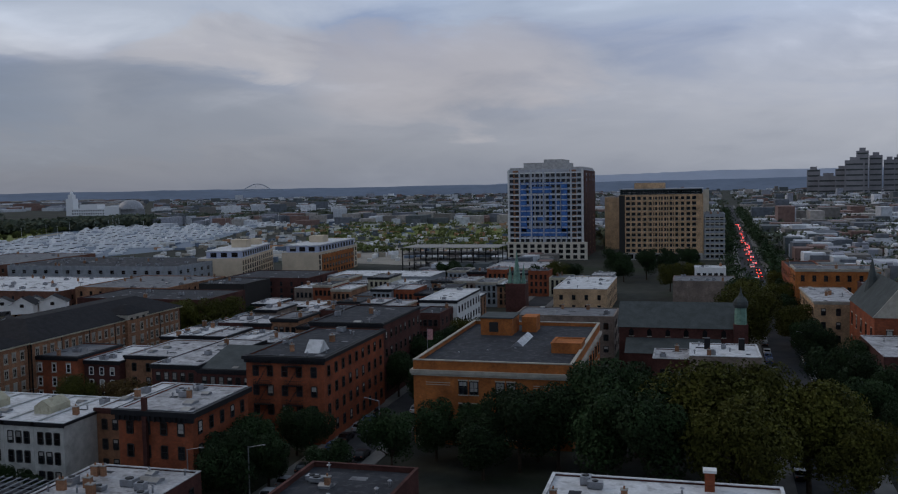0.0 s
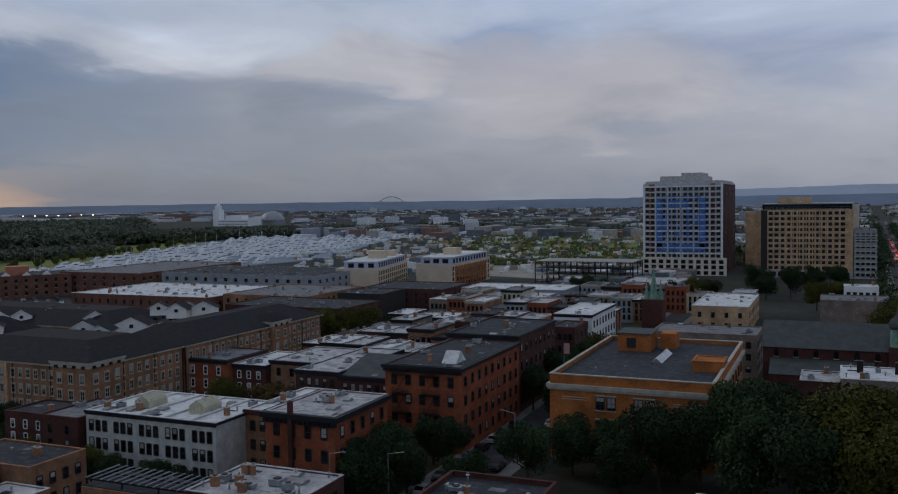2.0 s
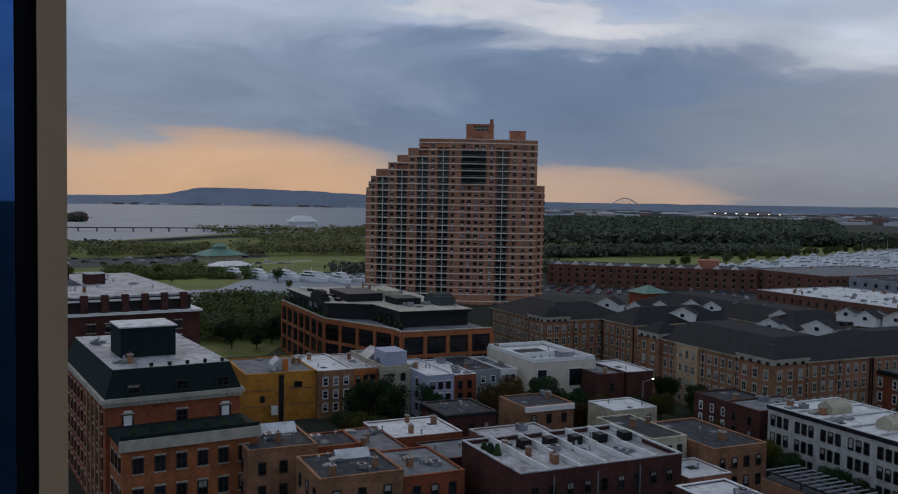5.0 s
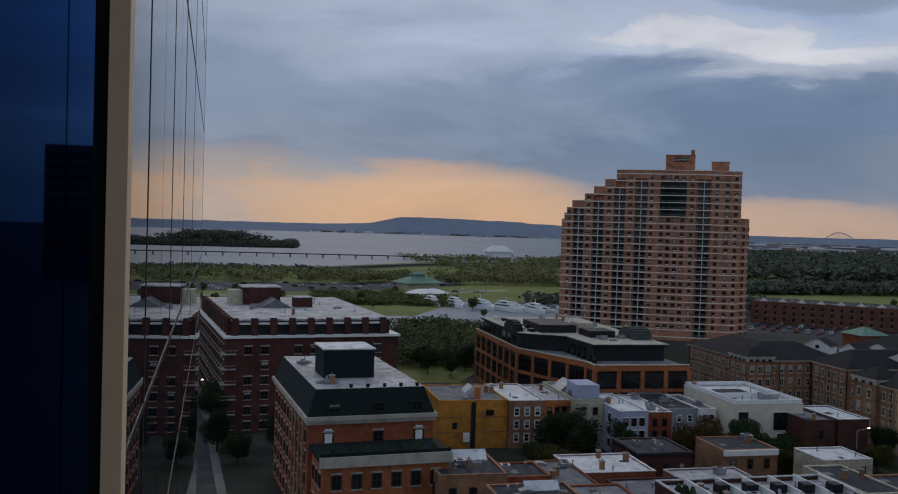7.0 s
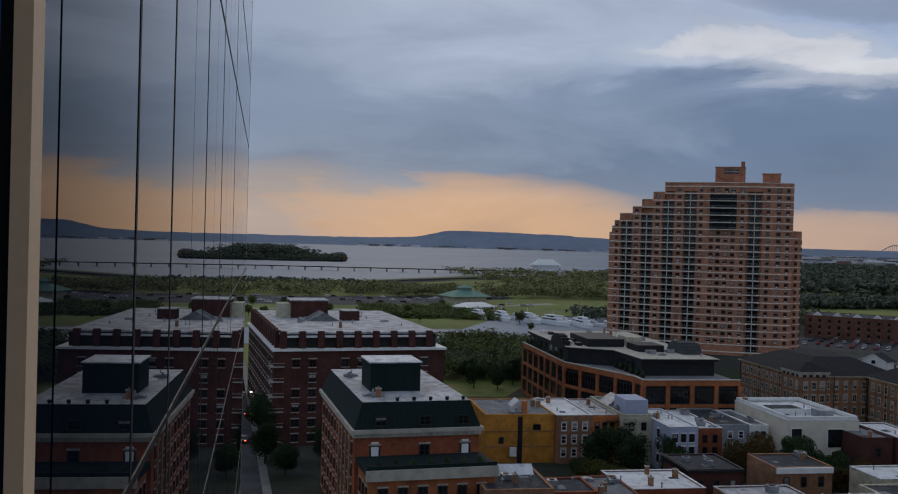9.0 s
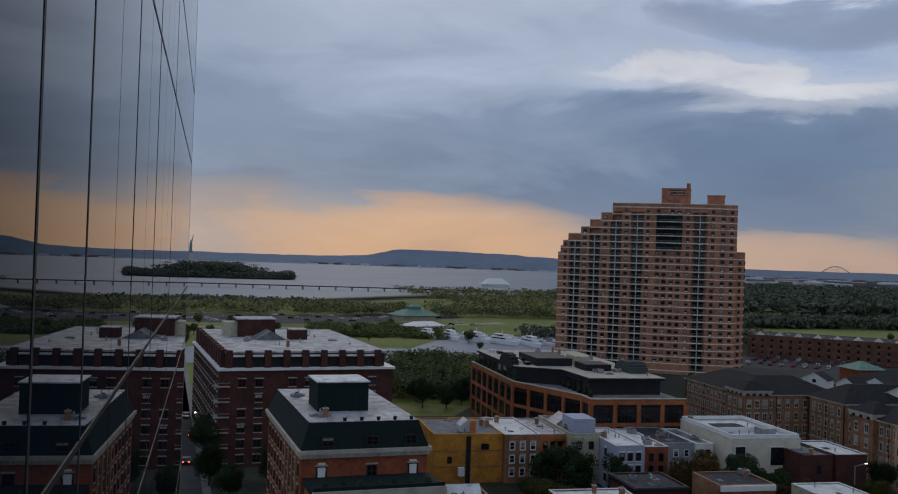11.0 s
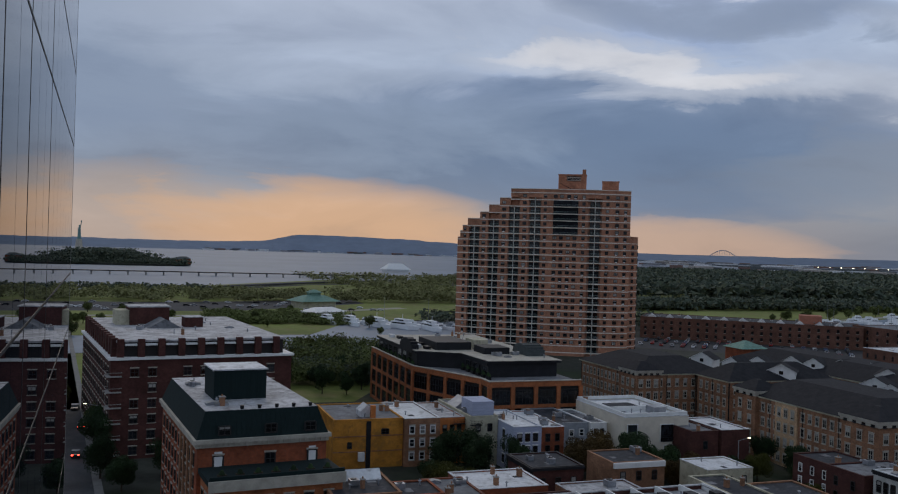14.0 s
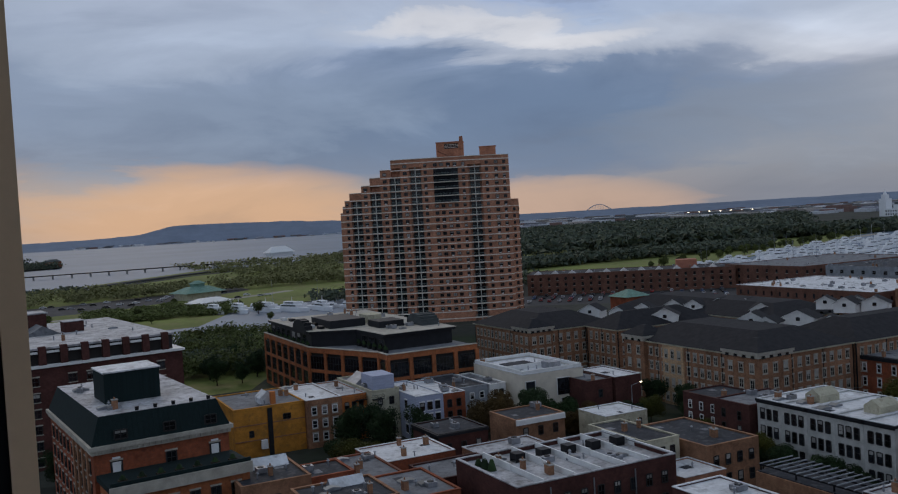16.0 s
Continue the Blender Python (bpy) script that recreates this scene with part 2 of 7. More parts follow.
BRICK_RED = brickwork("red_brick", (0.29, 0.082, 0.036), (0.22, 0.06, 0.029), (0.2, 0.13, 0.1))
BRICK_DARK = brickwork("dark_red_brick", (0.088, 0.035, 0.029), (0.062, 0.026, 0.023), (0.12, 0.07, 0.055))
BRICK_BROWN = brickwork("brown_brick", (0.33, 0.172, 0.097), (0.26, 0.132, 0.077), (0.16, 0.11, 0.08))
BRICK_ORANGE = brickwork("orange_brick", (0.40, 0.135, 0.036), (0.33, 0.108, 0.032), (0.3, 0.18, 0.10))
BRICK_TAN = brickwork("tan_brick", (0.56, 0.37, 0.21), (0.48, 0.31, 0.18))
BRICK_PINK = brickwork("tower_brick", (0.46, 0.215, 0.128), (0.39, 0.175, 0.105), (0.3, 0.2, 0.15))
BRICK_HARBOUR = brickwork("harbour_brick", (0.175, 0.085, 0.058), (0.135, 0.066, 0.047), (0.16, 0.1, 0.08))
BRICK_GREY = brickwork("weathered_brick", (0.24, 0.19, 0.155), (0.18, 0.14, 0.115))
STUCCO_YELLOW = material("ochre_stucco", (0.46, 0.205, 0.035), 0.85, spots=0.3, scale=0.35, dirt=(0.30, 0.15, 0.04), bump=0.02)
STUCCO_WHITE = material("white_stucco", (0.62, 0.56, 0.46), 0.8, spots=0.12, scale=0.3)
STUCCO_CREAM = material("cream_stucco", (0.45, 0.42, 0.31), 0.85, spots=0.18, scale=0.4, dirt=(0.3, 0.27, 0.2))
PAINT_LAVENDER = material("pale_blue_siding", (0.36, 0.39, 0.50), 0.7, spots=0.12, stretch=(1, 1, 6))
PAINT_ORANGE = material("orange_paint", (0.50, 0.17, 0.05), 0.8, spots=0.2)
PAINT_GREY = material("grey_paint", (0.26, 0.28, 0.30), 0.75, spots=0.2)
PAINT_WHITE = material("white_paint", (0.72, 0.72, 0.70), 0.6, spots=0.08)
PAINT_BLUE = material("blue_netting", (0.06, 0.15, 0.38), 0.85, spots=0.35, scale=0.3, fine=1.5)
GREEN_METAL = material("dark_green_cladding", (0.009, 0.019, 0.019), 0.85, spots=0.2, stretch=(5, 5, 0.3))
ROOF_SILVER = material("silver_roof_coating", (0.39, 0.39, 0.40), 0.7, spots=0.34, scale=0.28, fine=2.0, dirt=(0.17, 0.165, 0.16))
ROOF_WHITE = material("white_roof_membrane", (0.60, 0.61, 0.62), 0.65, spots=0.15, scale=0.25, fine=2.0, dirt=(0.34, 0.34, 0.34))
ROOF_GREY = material("grey_roof_felt", (0.17, 0.175, 0.185), 0.85, spots=0.25, scale=0.3, fine=2.5, dirt=(0.10, 0.10, 0.105))
ROOF_DARK = material("dark_roof_felt", (0.032, 0.035, 0.042), 0.85, spots=0.3, scale=0.35, fine=2.5, dirt=(0.08, 0.08, 0.085))
SHINGLE = material("charcoal_shingle", (0.022, 0.022, 0.025), 0.9, spots=0.25, scale=0.8, fine=5.0, bump=0.03)
SLATE = material("grey_slate", (0.065, 0.075, 0.075), 0.8, spots=0.2, scale=0.5, fine=4.0)
COPPER = material("green_copper", (0.15, 0.26, 0.21), 0.75, spots=0.3, scale=0.8)
STONE = material("pale_stone_trim", (0.40, 0.37, 0.31), 0.85, spots=0.2)
CONCRETE = material("concrete", (0.32, 0.31, 0.29), 0.9, spots=0.2, scale=0.4)
CORNICE_DARK = material("black_painted_cornice", (0.018, 0.019, 0.022), 0.6, spots=0.2)
SLAB_EDGE = material("pale_floor_slab_edge", (0.74, 0.66, 0.56), 0.85, spots=0.2)
METAL_GREY = material("galvanised_metal", (0.30, 0.31, 0.33), 0.5, 0.6, spots=0.25)
METAL_DARK = material("dark_iron", (0.02, 0.02, 0.022), 0.55, 0.4, spots=0.2)
BEIGE_METAL = material("beige_anodised_aluminium", (0.72, 0.50, 0.31), 0.6, 0.0, spots=0.06, scale=3.0, fine=60.0)
RUBBER = material("black_rubber", (0.006, 0.006, 0.007), 0.7, spots=0.1)
FRAME_DARK = material("dark_window_frame", (0.03, 0.028, 0.027), 0.6, spots=0.1)
GLASS = material("window_glass", (0.012, 0.014, 0.017), 0.08, spots=0.5, scale=0.5, vary=0.7, spec=0.55)
BLIND = material("drawn_blind", (0.30, 0.29, 0.27), 0.75, spots=0.1, vary=0.4)
MIRROR_GLASS = material("reflective_curtain_wall_glass", (0.004, 0.007, 0.014), 0.0, spots=0.1, spec=0.1)
MIRROR_GLASS.node_tree.nodes["Principled BSDF"].inputs["Specular Tint"].default_value = (0.62, 0.82, 1.0, 1)
TINTED = material("blue_tinted_glass", (0.06, 0.17, 0.46), 0.02, 1.0, spots=0.05)
ASPHALT = material("asphalt", (0.045, 0.046, 0.05), 0.9, spots=0.25, scale=0.12, fine=3.0, dirt=(0.07, 0.07, 0.07))
PAVING = material("pavement_concrete", (0.16, 0.155, 0.145), 0.9, spots=0.2, scale=0.3)
LINE = material("road_paint", (0.55, 0.55, 0.53), 0.8, spots=0.2)
GROUND = material("town_ground", (0.036, 0.038, 0.030), 0.95, spots=0.45, scale=0.012, fine=0.25, dirt=(0.024, 0.036, 0.014))
GRASS = material("park_grass", (0.145, 0.17, 0.042), 0.95, spots=0.25, scale=0.02, fine=0.3, dirt=(0.19, 0.165, 0.07))
GRAVEL = material("pale_gravel", (0.30, 0.28, 0.24), 0.95, spots=0.2, scale=0.05, fine=1.0)
# blue-grey of the mirrored upper sky is put into the base colour, gloss cut
WATER = material("bay_water", (0.125, 0.165, 0.215), 0.5, spots=0.12, scale=0.004, fine=0.05, bump=0.5, spec=0.08)
BARK = material("bark", (0.05, 0.038, 0.028), 0.95, spots=0.3, scale=2.0)
LEAF_DARK = material("dark_green_leaves", (0.020, 0.038, 0.013), 0.8, spots=0.5, scale=0.35, fine=1.6, vary=0.3)
LEAF_OLIVE = material("olive_leaves", (0.058, 0.060, 0.010), 0.8, spots=0.45, scale=0.35, fine=1.6, vary=0.25)
LEAF_PARK = material("park_leaves", (0.080, 0.096, 0.030), 0.85, spots=0.4, scale=0.35, fine=1.6, vary=0.3)
LEAF_BELT = material("dry_park_tree_leaves", (0.165, 0.165, 0.070), 0.9, spots=0.4, scale=0.08, fine=0.5)
LEAF_RUST = material("rusty_autumn_leaves", (0.075, 0.048, 0.016), 0.8, spots=0.45, scale=0.35, fine=1.6, vary=0.25)
# leaf tones are made paler to carry the haze of distance
WOODS = islands("mixed_woodland_leaves", [(0.056, 0.076, 0.048), (0.068, 0.084, 0.046), (0.050, 0.069, 0.047), (0.082, 0.090, 0.048), (0.060, 0.076, 0.050)])
# roof and wall tones are lightened in the colour to stand for distant haze
FARTOWN = islands("far_town_roofs_and_walls", [(0.14, 0.15, 0.17), (0.30, 0.31, 0.35), (0.20, 0.12, 0.10), (0.11, 0.125, 0.145), (0.68, 0.69, 0.71), (0.18, 0.165, 0.15), (0.10, 0.115, 0.12), (0.36, 0.33, 0.30), (0.52, 0.54, 0.57)])
# haze of distance is put into the base colour of both hill materials
HILL = material("haze_tinted_wooded_hill", (0.15, 0.19, 0.255), 1.0, spots=0.12, scale=0.002, fine=0.02)
HILL_FAR = material("far_haze_tint", (0.34, 0.385, 0.47), 1.0, spots=0.06, scale=0.001, fine=0.01)
BOAT_WHITE = material("white_gelcoat", (0.74, 0.75, 0.76), 0.3, spots=0.05)
TAIL_LIGHT = material("red_tail_light", (0.3, 0.01, 0.01), 0.4, glow=((1.0, 0.05, 0.03), 9.0))
LAMP_GLOW = material("lit_lamp", (0.8, 0.7, 0.5), 0.4, glow=((1.0, 0.85, 0.6), 5.0))
VERDIGRIS = material("verdigris_statue", (0.16, 0.26, 0.24), 0.8, spots=0.1)
TAN_RED = material("salmon_panel", (0.42, 0.17, 0.11), 0.8, spots=0.15)
FLAG = material("faded_flag_cloth", (0.42, 0.22, 0.22), 0.9, spots=0.3, scale=3.0)


# ---- kit ----
class Geo:
    """Collects faces for one mesh."""

    def __init__(self):
        self.v, self.f, self.m = [], [], []

    def face(self, pts, m=0):
        n = len(self.v)
        self.v += [tuple(p) for p in pts]
        self.f.append(tuple(range(n, n + len(pts))))
        self.m.append(m)
        return self

    def prism(self, pts, z0, z1, m=0, top=None):
        """An upright prism over a plan that runs anticlockwise."""
        n, k = len(self.v), len(pts)
        self.v += [(x, y, z0) for x, y in pts] + [(x, y, z1) for x, y in pts]
        self.f += [tuple(range(n + k - 1, n - 1, -1)), tuple(range(n + k, n + 2 * k))]
        self.m += [m, m if top is None else top]
        for i in range(k):
            j = (i + 1) % k
            self.f.append((n + i, n + j, n + k + j, n + k + i))
            self.m.append(m)
        return self

    def box(self, x0, x1, y0, y1, z0, z1, m=0, top=None):
        return self.prism([(x0, y0), (x1, y0), (x1, y1), (x0, y1)], z0, z1, m, top)

    def ring(self, x0, x1, y0, y1, z0, z1, w, m=0):
        """A rectangular kerb or parapet of width w, inside the given outline."""
        n = len(self.v)
        o = [(x0, y0), (x1, y0), (x1, y1), (x0, y1)]
        q = [(x0 + w, y0 + w), (x1 - w, y0 + w), (x1 - w, y1 - w), (x0 + w, y1 - w)]
        self.v += [(x, y, z) for loop, z in ((o, z0), (o, z1), (q, z1), (q, z0)) for x, y in loop]
        for k in range(4):
            for i in range(4):
                j = (i + 1) % 4
                self.f.append((n + 4 * k + i, n + 4 * k + j, n + 4 * ((k + 1) % 4) + j, n + 4 * ((k + 1) % 4) + i))
                self.m.append(m)
        return self

    def cone(self, x, y, z0, z1, r0, r1, n=10, m=0):
        k = len(self.v)
        for z, r in ((z0, r0), (z1, r1)):
            self.v += [(x + r * math.cos(2 * math.pi * i / n), y + r * math.sin(2 * math.pi * i / n), z) for i in range(n)]
        for i in range(n):
            j = (i + 1) % n
            self.f.append((k + i, k + j, k + n + j, k + n + i))
            self.m.append(m)
        self.f += [tuple(range(k + n - 1, k - 1, -1)), tuple(range(k + n, k + 2 * n))]
        self.m += [m, m]
        return self

    def rod(self, a, b, r, m=0, n=6, r1=None):
        """A round bar from a to b."""
        a, b = Vector(a), Vector(b)
        d = (b - a).normalized()
        s = d.orthogonal().normalized()
        t = d.cross(s)
        k = len(self.v)
        for p, q in ((a, r), (b, r if r1 is None else r1)):
            self.v += [tuple(p + q * (math.cos(2 * math.pi * i / n) * s + math.sin(2 * math.pi * i / n) * t)) for i in range(n)]
        for i in range(n):
            j = (i + 1) % n
            self.f.append((k + i, k + j, k + n + j, k + n + i))
            self.m.append(m)
        self.f += [tuple(range(k + n - 1, k - 1, -1)), tuple(range(k + n, k + 2 * n))]
        self.m += [m, m]
        return self

    def gable(self, x0, x1, y0, y1, z0, z1, m=0, end=1, along="x"):
        """A gabled roof body whose ridge runs along x or y."""
        if along == "x":
            c = (y0 + y1) / 2
            a = [(x0, y0, z0), (x1, y0, z0), (x1, y1, z0), (x0, y1, z0), (x0, c, z1), (x1, c, z1)]
            f = [((0, 1, 5, 4), m), ((2, 3, 4, 5), m), ((3, 0, 4), end), ((1, 2, 5), end), ((3, 2, 1, 0), m)]
        else:
            c = (x0 + x1) / 2
            a = [(x0, y0, z0), (x1, y0, z0), (x1, y1, z0), (x0, y1, z0), (c, y0, z1), (c, y1, z1)]
            f = [((1, 2, 5, 4), m), ((3, 0, 4, 5), m), ((0, 1, 4), end), ((2, 3, 5), end), ((3, 2, 1, 0), m)]
        n = len(self.v)
        self.v += a
        for q, k in f:
            self.f.append(tuple(n + i for i in q))
            self.m.append(k)
        return self

    def hip(self, x0, x1, y0, y1, z0, z1, run, m=0):
        """A hipped roof that rises over the distance run from every eave."""
        n = len(self.v)
        self.v += [(x0, y0, z0), (x1, y0, z0), (x1, y1, z0), (x0, y1, z0), (x0 + run, y0 + run, z1), (x1 - run, y0 + run, z1), (x1 - run, y1 - run, z1), (x0 + run, y1 - run, z1)]
        for q in ((0, 1, 5, 4), (1, 2, 6, 5), (2, 3, 7, 6), (3, 0, 4, 7), (4, 5, 6, 7), (3, 2, 1, 0)):
            self.f.append(tuple(n + i for i in q))
            self.m.append(m)
        return self

    def mesh(self, name, mats):
        me = bpy.data.meshes.new(name)
        me.from_pydata(self.v, [], self.f)
        for q in mats:
            me.materials.append(q)
        me.polygons.foreach_set("material_index", self.m)
        return me


def part(name, geo, mats, parent, label=""):
    """One mesh under a thing or under a part, in its parent's own coordinates."""
    ob = new(name, geo.mesh(name, mats if isinstance(mats, (list, tuple)) else [mats]))
    ob.parent = parent
    return tagged(ob, label)


def piece(name, mesh, parent, m):
    ob = new(name, mesh)
    ob.parent = parent
    ob.matrix_basis = m
    return ob


def thing(name, x, y, z=0.0, rz=0.0, label="", category="", group="", kind=""):
    ob = new(name)
    ob.empty_display_size = 0.5
    ob.matrix_world = pose(x, y, z, 0, 0, rz)
    return tagged(ob, label, category, group, kind)


def solid(name, geo, mats, label="", category="", group="", kind="", m=None):
    """A thing that is one mesh."""
    ob = new(name, geo.mesh(name, mats if isinstance(mats, (list, tuple)) else [mats]))
    if m is not None:
        ob.matrix_world = m
    return tagged(ob, label, category, group, kind)


WINDOWS = {}


def window_mesh(w, h, frame_mat, sill_mat, blind=0.0, bars=1):
    """A window that faces -y: sill, lintel, frame with bars, a pane set back, and a blind drawn part of the way."""
    key = (round(w, 2), round(h, 2), frame_mat.name, sill_mat.name if sill_mat else "", blind, bars)
    if key not in WINDOWS:
        g = Geo()
        f = min(0.09, w * 0.08)
        g.box(-w / 2, w / 2, -0.035, 0.02, 0, h, 1)
        if blind:
            g.box(-w / 2 + f, w / 2 - f, -0.05, -0.03, h * (1 - blind), h - f, 3)
        g.box(-w / 2 - f, -w / 2 + f, -0.11, 0.01, 0, h, 0).box(w / 2 - f, w / 2 + f, -0.11, 0.01, 0, h, 0)
        g.box(-w / 2 + f, w / 2 - f, -0.11, 0.01, h - f, h + f, 0).box(-w / 2 + f, w / 2 - f, -0.11, 0.01, -f, f, 0)
        g.box(-w / 2 + f, w / 2 - f, -0.09, 0.0, h * 0.5 - f * 0.4, h * 0.5 + f * 0.4, 0)
        for i in range(1, bars):
            x = -w / 2 + w * i / bars
            g.box(x - f * 0.5, x + f * 0.5, -0.085, 0.0, f, h - f, 0)
        if sill_mat:
            g.box(-w / 2 - 0.15, w / 2 + 0.15, -0.2, 0.02, -0.24, -f, 2)
            g.box(-w / 2 - 0.15, w / 2 + 0.15, -0.15, 0.02, h + f, h + 0.32, 2)
        WINDOWS[key] = g.mesh("window", [frame_mat, GLASS, sill_mat or frame_mat, BLIND])
    return WINDOWS[key]


SIDES = {"s": 0, "e": 90, "n": 180, "w": -90}


def windows(parent, box, side, bays, levels, w, h, frame_mat=None, sill=None, bars=1, inset=1.0, rng=None, skip=0.0, offs=None):
    """Rows of windows on one side of the box (x0, x1, y0, y1), one at each level."""
    x0, x1, y0, y1 = box
    rng = rng or random.Random(5)
    lo, hi = (x0, x1) if side in "sn" else (y0, y1)
    spots = offs or [lo + inset + (hi - lo - 2 * inset) * (i + 0.5) / bays for i in range(bays)]
    far = max(1.0, parent.matrix_world.translation.length)
    if max(w, h) / far < 0.0062:
        # too small to tell apart: one joined part for the side
        g = Geo()
        for z in levels:
            for s in spots:
                if rng.random() < skip:
                    continue
                at = {"s": (s, y0), "n": (s, y1), "e": (x1, s), "w": (x0, s)}[side]
                m = pose(at[0], at[1], z, 0, 0, SIDES[side])
                for f, (bx0, bx1, by0, by1, bz0, bz1) in ((1, (-w / 2, w / 2, -0.06, 0.02, 0, h)), (0, (-w / 2, w / 2, -0.1, 0.0, h * 0.48, h * 0.52)), (2, (-w / 2 - 0.1, w / 2 + 0.1, -0.14, 0.0, -0.2, -0.01))):
                    k = len(g.v)
                    g.box(bx0, bx1, by0, by1, bz0, bz1, f)
                    g.v[k:] = [tuple(m @ Vector(q)) for q in g.v[k:]]
        ob = part("window_rows", g, [frame_mat or FRAME_DARK, GLASS, sill or frame_mat or FRAME_DARK], parent)
        return tagged(ob, kind="stuff")
    for z in levels:
        for s in spots:
            if rng.random() < skip:
                continue
            me = window_mesh(w, h, frame_mat or FRAME_DARK, sill, rng.choice((0, 0, 0, 0, 0, 0.35, 0.5, 0.8)), bars)
            at = {"s": (s, y0), "n": (s, y1), "e": (x1, s), "w": (x0, s)}[side]
            piece("window", me, parent, pose(at[0], at[1], z, 0, 0, SIDES[side]))


def clutter(parent, box, z, rng, n, metal=None):
    """Vents, hatches, chimneys and units that are fixed to a flat roof."""
    x0, x1, y0, y1 = box
    for _ in range(n):
        x, y, k = rng.uniform(x0 + 1, x1 - 1), rng.uniform(y0 + 1, y1 - 1), rng.random()
        g = Geo()
        if k < 0.35:
            g.cone(x, y, z, z + rng.uniform(0.5, 1.1), 0.13, 0.13, 8).cone(x, y, z + 0.7, z + 0.85, 0.3, 0.12, 8)
            part("vent_pipe", g, METAL_GREY, parent)
        elif k < 0.6:
            a, b, c = rng.uniform(0.5, 0.9), rng.uniform(0.5, 0.9), rng.uniform(0.6, 1.1)
            g.box(x - a, x + a, y - b, y + b, z + 0.15, z + c, 0)
            for sx_ in (-1, 1):
                g.box(x + sx_ * a * 0.8 - 0.06, x + sx_ * a * 0.8 + 0.06, y - b, y + b, z, z + 0.15, 0)
            g.cone(x, y, z + c, z + c + 0.1, min(a, b) * 0.7, min(a, b) * 0.7, 10, 1)
            part("cooling_unit", g, [METAL_GREY, METAL_DARK], parent)
        elif k < 0.8:
            a, b = rng.uniform(0.5, 0.8), rng.uniform(0.7, 1.3)
            g.box(x - a, x + a, y - b, y + b, z, z + 0.3, 1).gable(x - a - 0.05, x + a + 0.05, y - b, y + b, z + 0.3, z + 0.55, 0, 1)
            part("skylight", g, [BLIND, METAL_GREY], parent)
        else:
            a = rng.uniform(0.3, 0.5)
            g.box(x - a, x + a, y - a * 0.8, y + a * 0.8, z, z + 1.3, 0).box(x - a - 0.08, x + a + 0.08, y - a * 0.8 - 0.08, y + a * 0.8 + 0.08, z + 1.3, z + 1.42, 1)
            g.cone(x, y, z + 1.42, z + 1.75, 0.12, 0.1, 8, 0)
            part("chimney", g, [BRICK_BROWN, CONCRETE], parent)


def flat_building(name, x0, x1, y0, y1, h, wall, roof, label, category="house", group="", bays=None, storeys=3, win=(1.0, 1.7), frame_mat=None, sill=None,
                  trim=None, trim_h=0.7, trim_out=0.35, parapet=0.18, extra=3, seed=1, base=1.1, rz=0.0, bars=1, skip=0.0, tilt=0.0):
    """A flat-roofed building: walls with a parapet, roof, cornice, windows by side, roof fittings."""
    cx, cy = (x0 + x1) / 2, (y0 + y1) / 2
    top = thing(name, cx, cy, 0, rz, label, category, group)
    a, b = (x1 - x0) / 2, (y1 - y0) / 2
    rng = random.Random(seed)
    part("wall", Geo().box(-a, a, -b, b, 0, h - 0.25), wall, top)
    r = Geo().box(-a + 0.3, a - 0.3, -b + 0.3, b - 0.3, h - 0.246, h + 0.02)
    k = max(1, int(a * b / 22))
    for _ in range(k):
        px, py = rng.uniform(-a + 1.5, a - 1.5), rng.uniform(-b + 1.5, b - 1.5)
        r.box(px - rng.uniform(0.4, 1.1), px + rng.uniform(0.4, 1.1), py - rng.uniform(0.3, 1), py + rng.uniform(0.3, 1), h + 0.02, h + 0.028 + 0.01 * rng.random(), 1)
    part("roof", r, [roof, ROOF_DARK if roof is not ROOF_DARK else ROOF_GREY], top)
    part("parapet", Geo().ring(-a, a, -b, b, h - 0.25, h + parapet, 0.3).ring(-a - 0.06, a + 0.06, -b - 0.06, b + 0.06, h + parapet, h + parapet + 0.1, 0.42, 1), [wall, roof if roof in (ROOF_WHITE, ROOF_SILVER) else (trim or wall)], top)
    if trim:
        g = Geo()
        for s in ("s", "e", "w"):
            e, d = trim_out, trim_h
            if s == "s":
                g.box(-a - e, a + e, -b - e, -b - 0.003, h - d * 0.45, h + parapet - 0.02).box(-a - e * 0.5, a + e * 0.5, -b - e * 0.5, -b - 0.003, h - d, h - d * 0.45 - 0.01)
                for i in range(int(2 * a / 0.9)):
                    q = -a + 0.45 + i * 0.9
                    g.box(q - 0.09, q + 0.09, -b - e * 0.85, -b - e * 0.5, h - d, h - d * 0.45 - 0.01)
            else:
                u = 1 if s == "e" else -1
                lo, hi = sorted((u * (a + 0.003), u * (a + e)))
                g.box(lo, hi, -b, b + 0.1, h - d * 0.45, h + parapet - 0.02)
        part("cornice", g, trim, top)
    pitch = (h - base - 0.6) / storeys
    levels = [base + i * pitch + (pitch - win[1]) * 0.35 for i in range(storeys)]
    for s, n in (bays or {}).items():
        windows(top, (-a, a, -b, b), s, n, levels, win[0], win[1], frame_mat, sill, bars, 0.5, rng, skip)
    clutter(top, (-a, a, -b, b), h + 0.02, rng, extra)
    return top, a, b


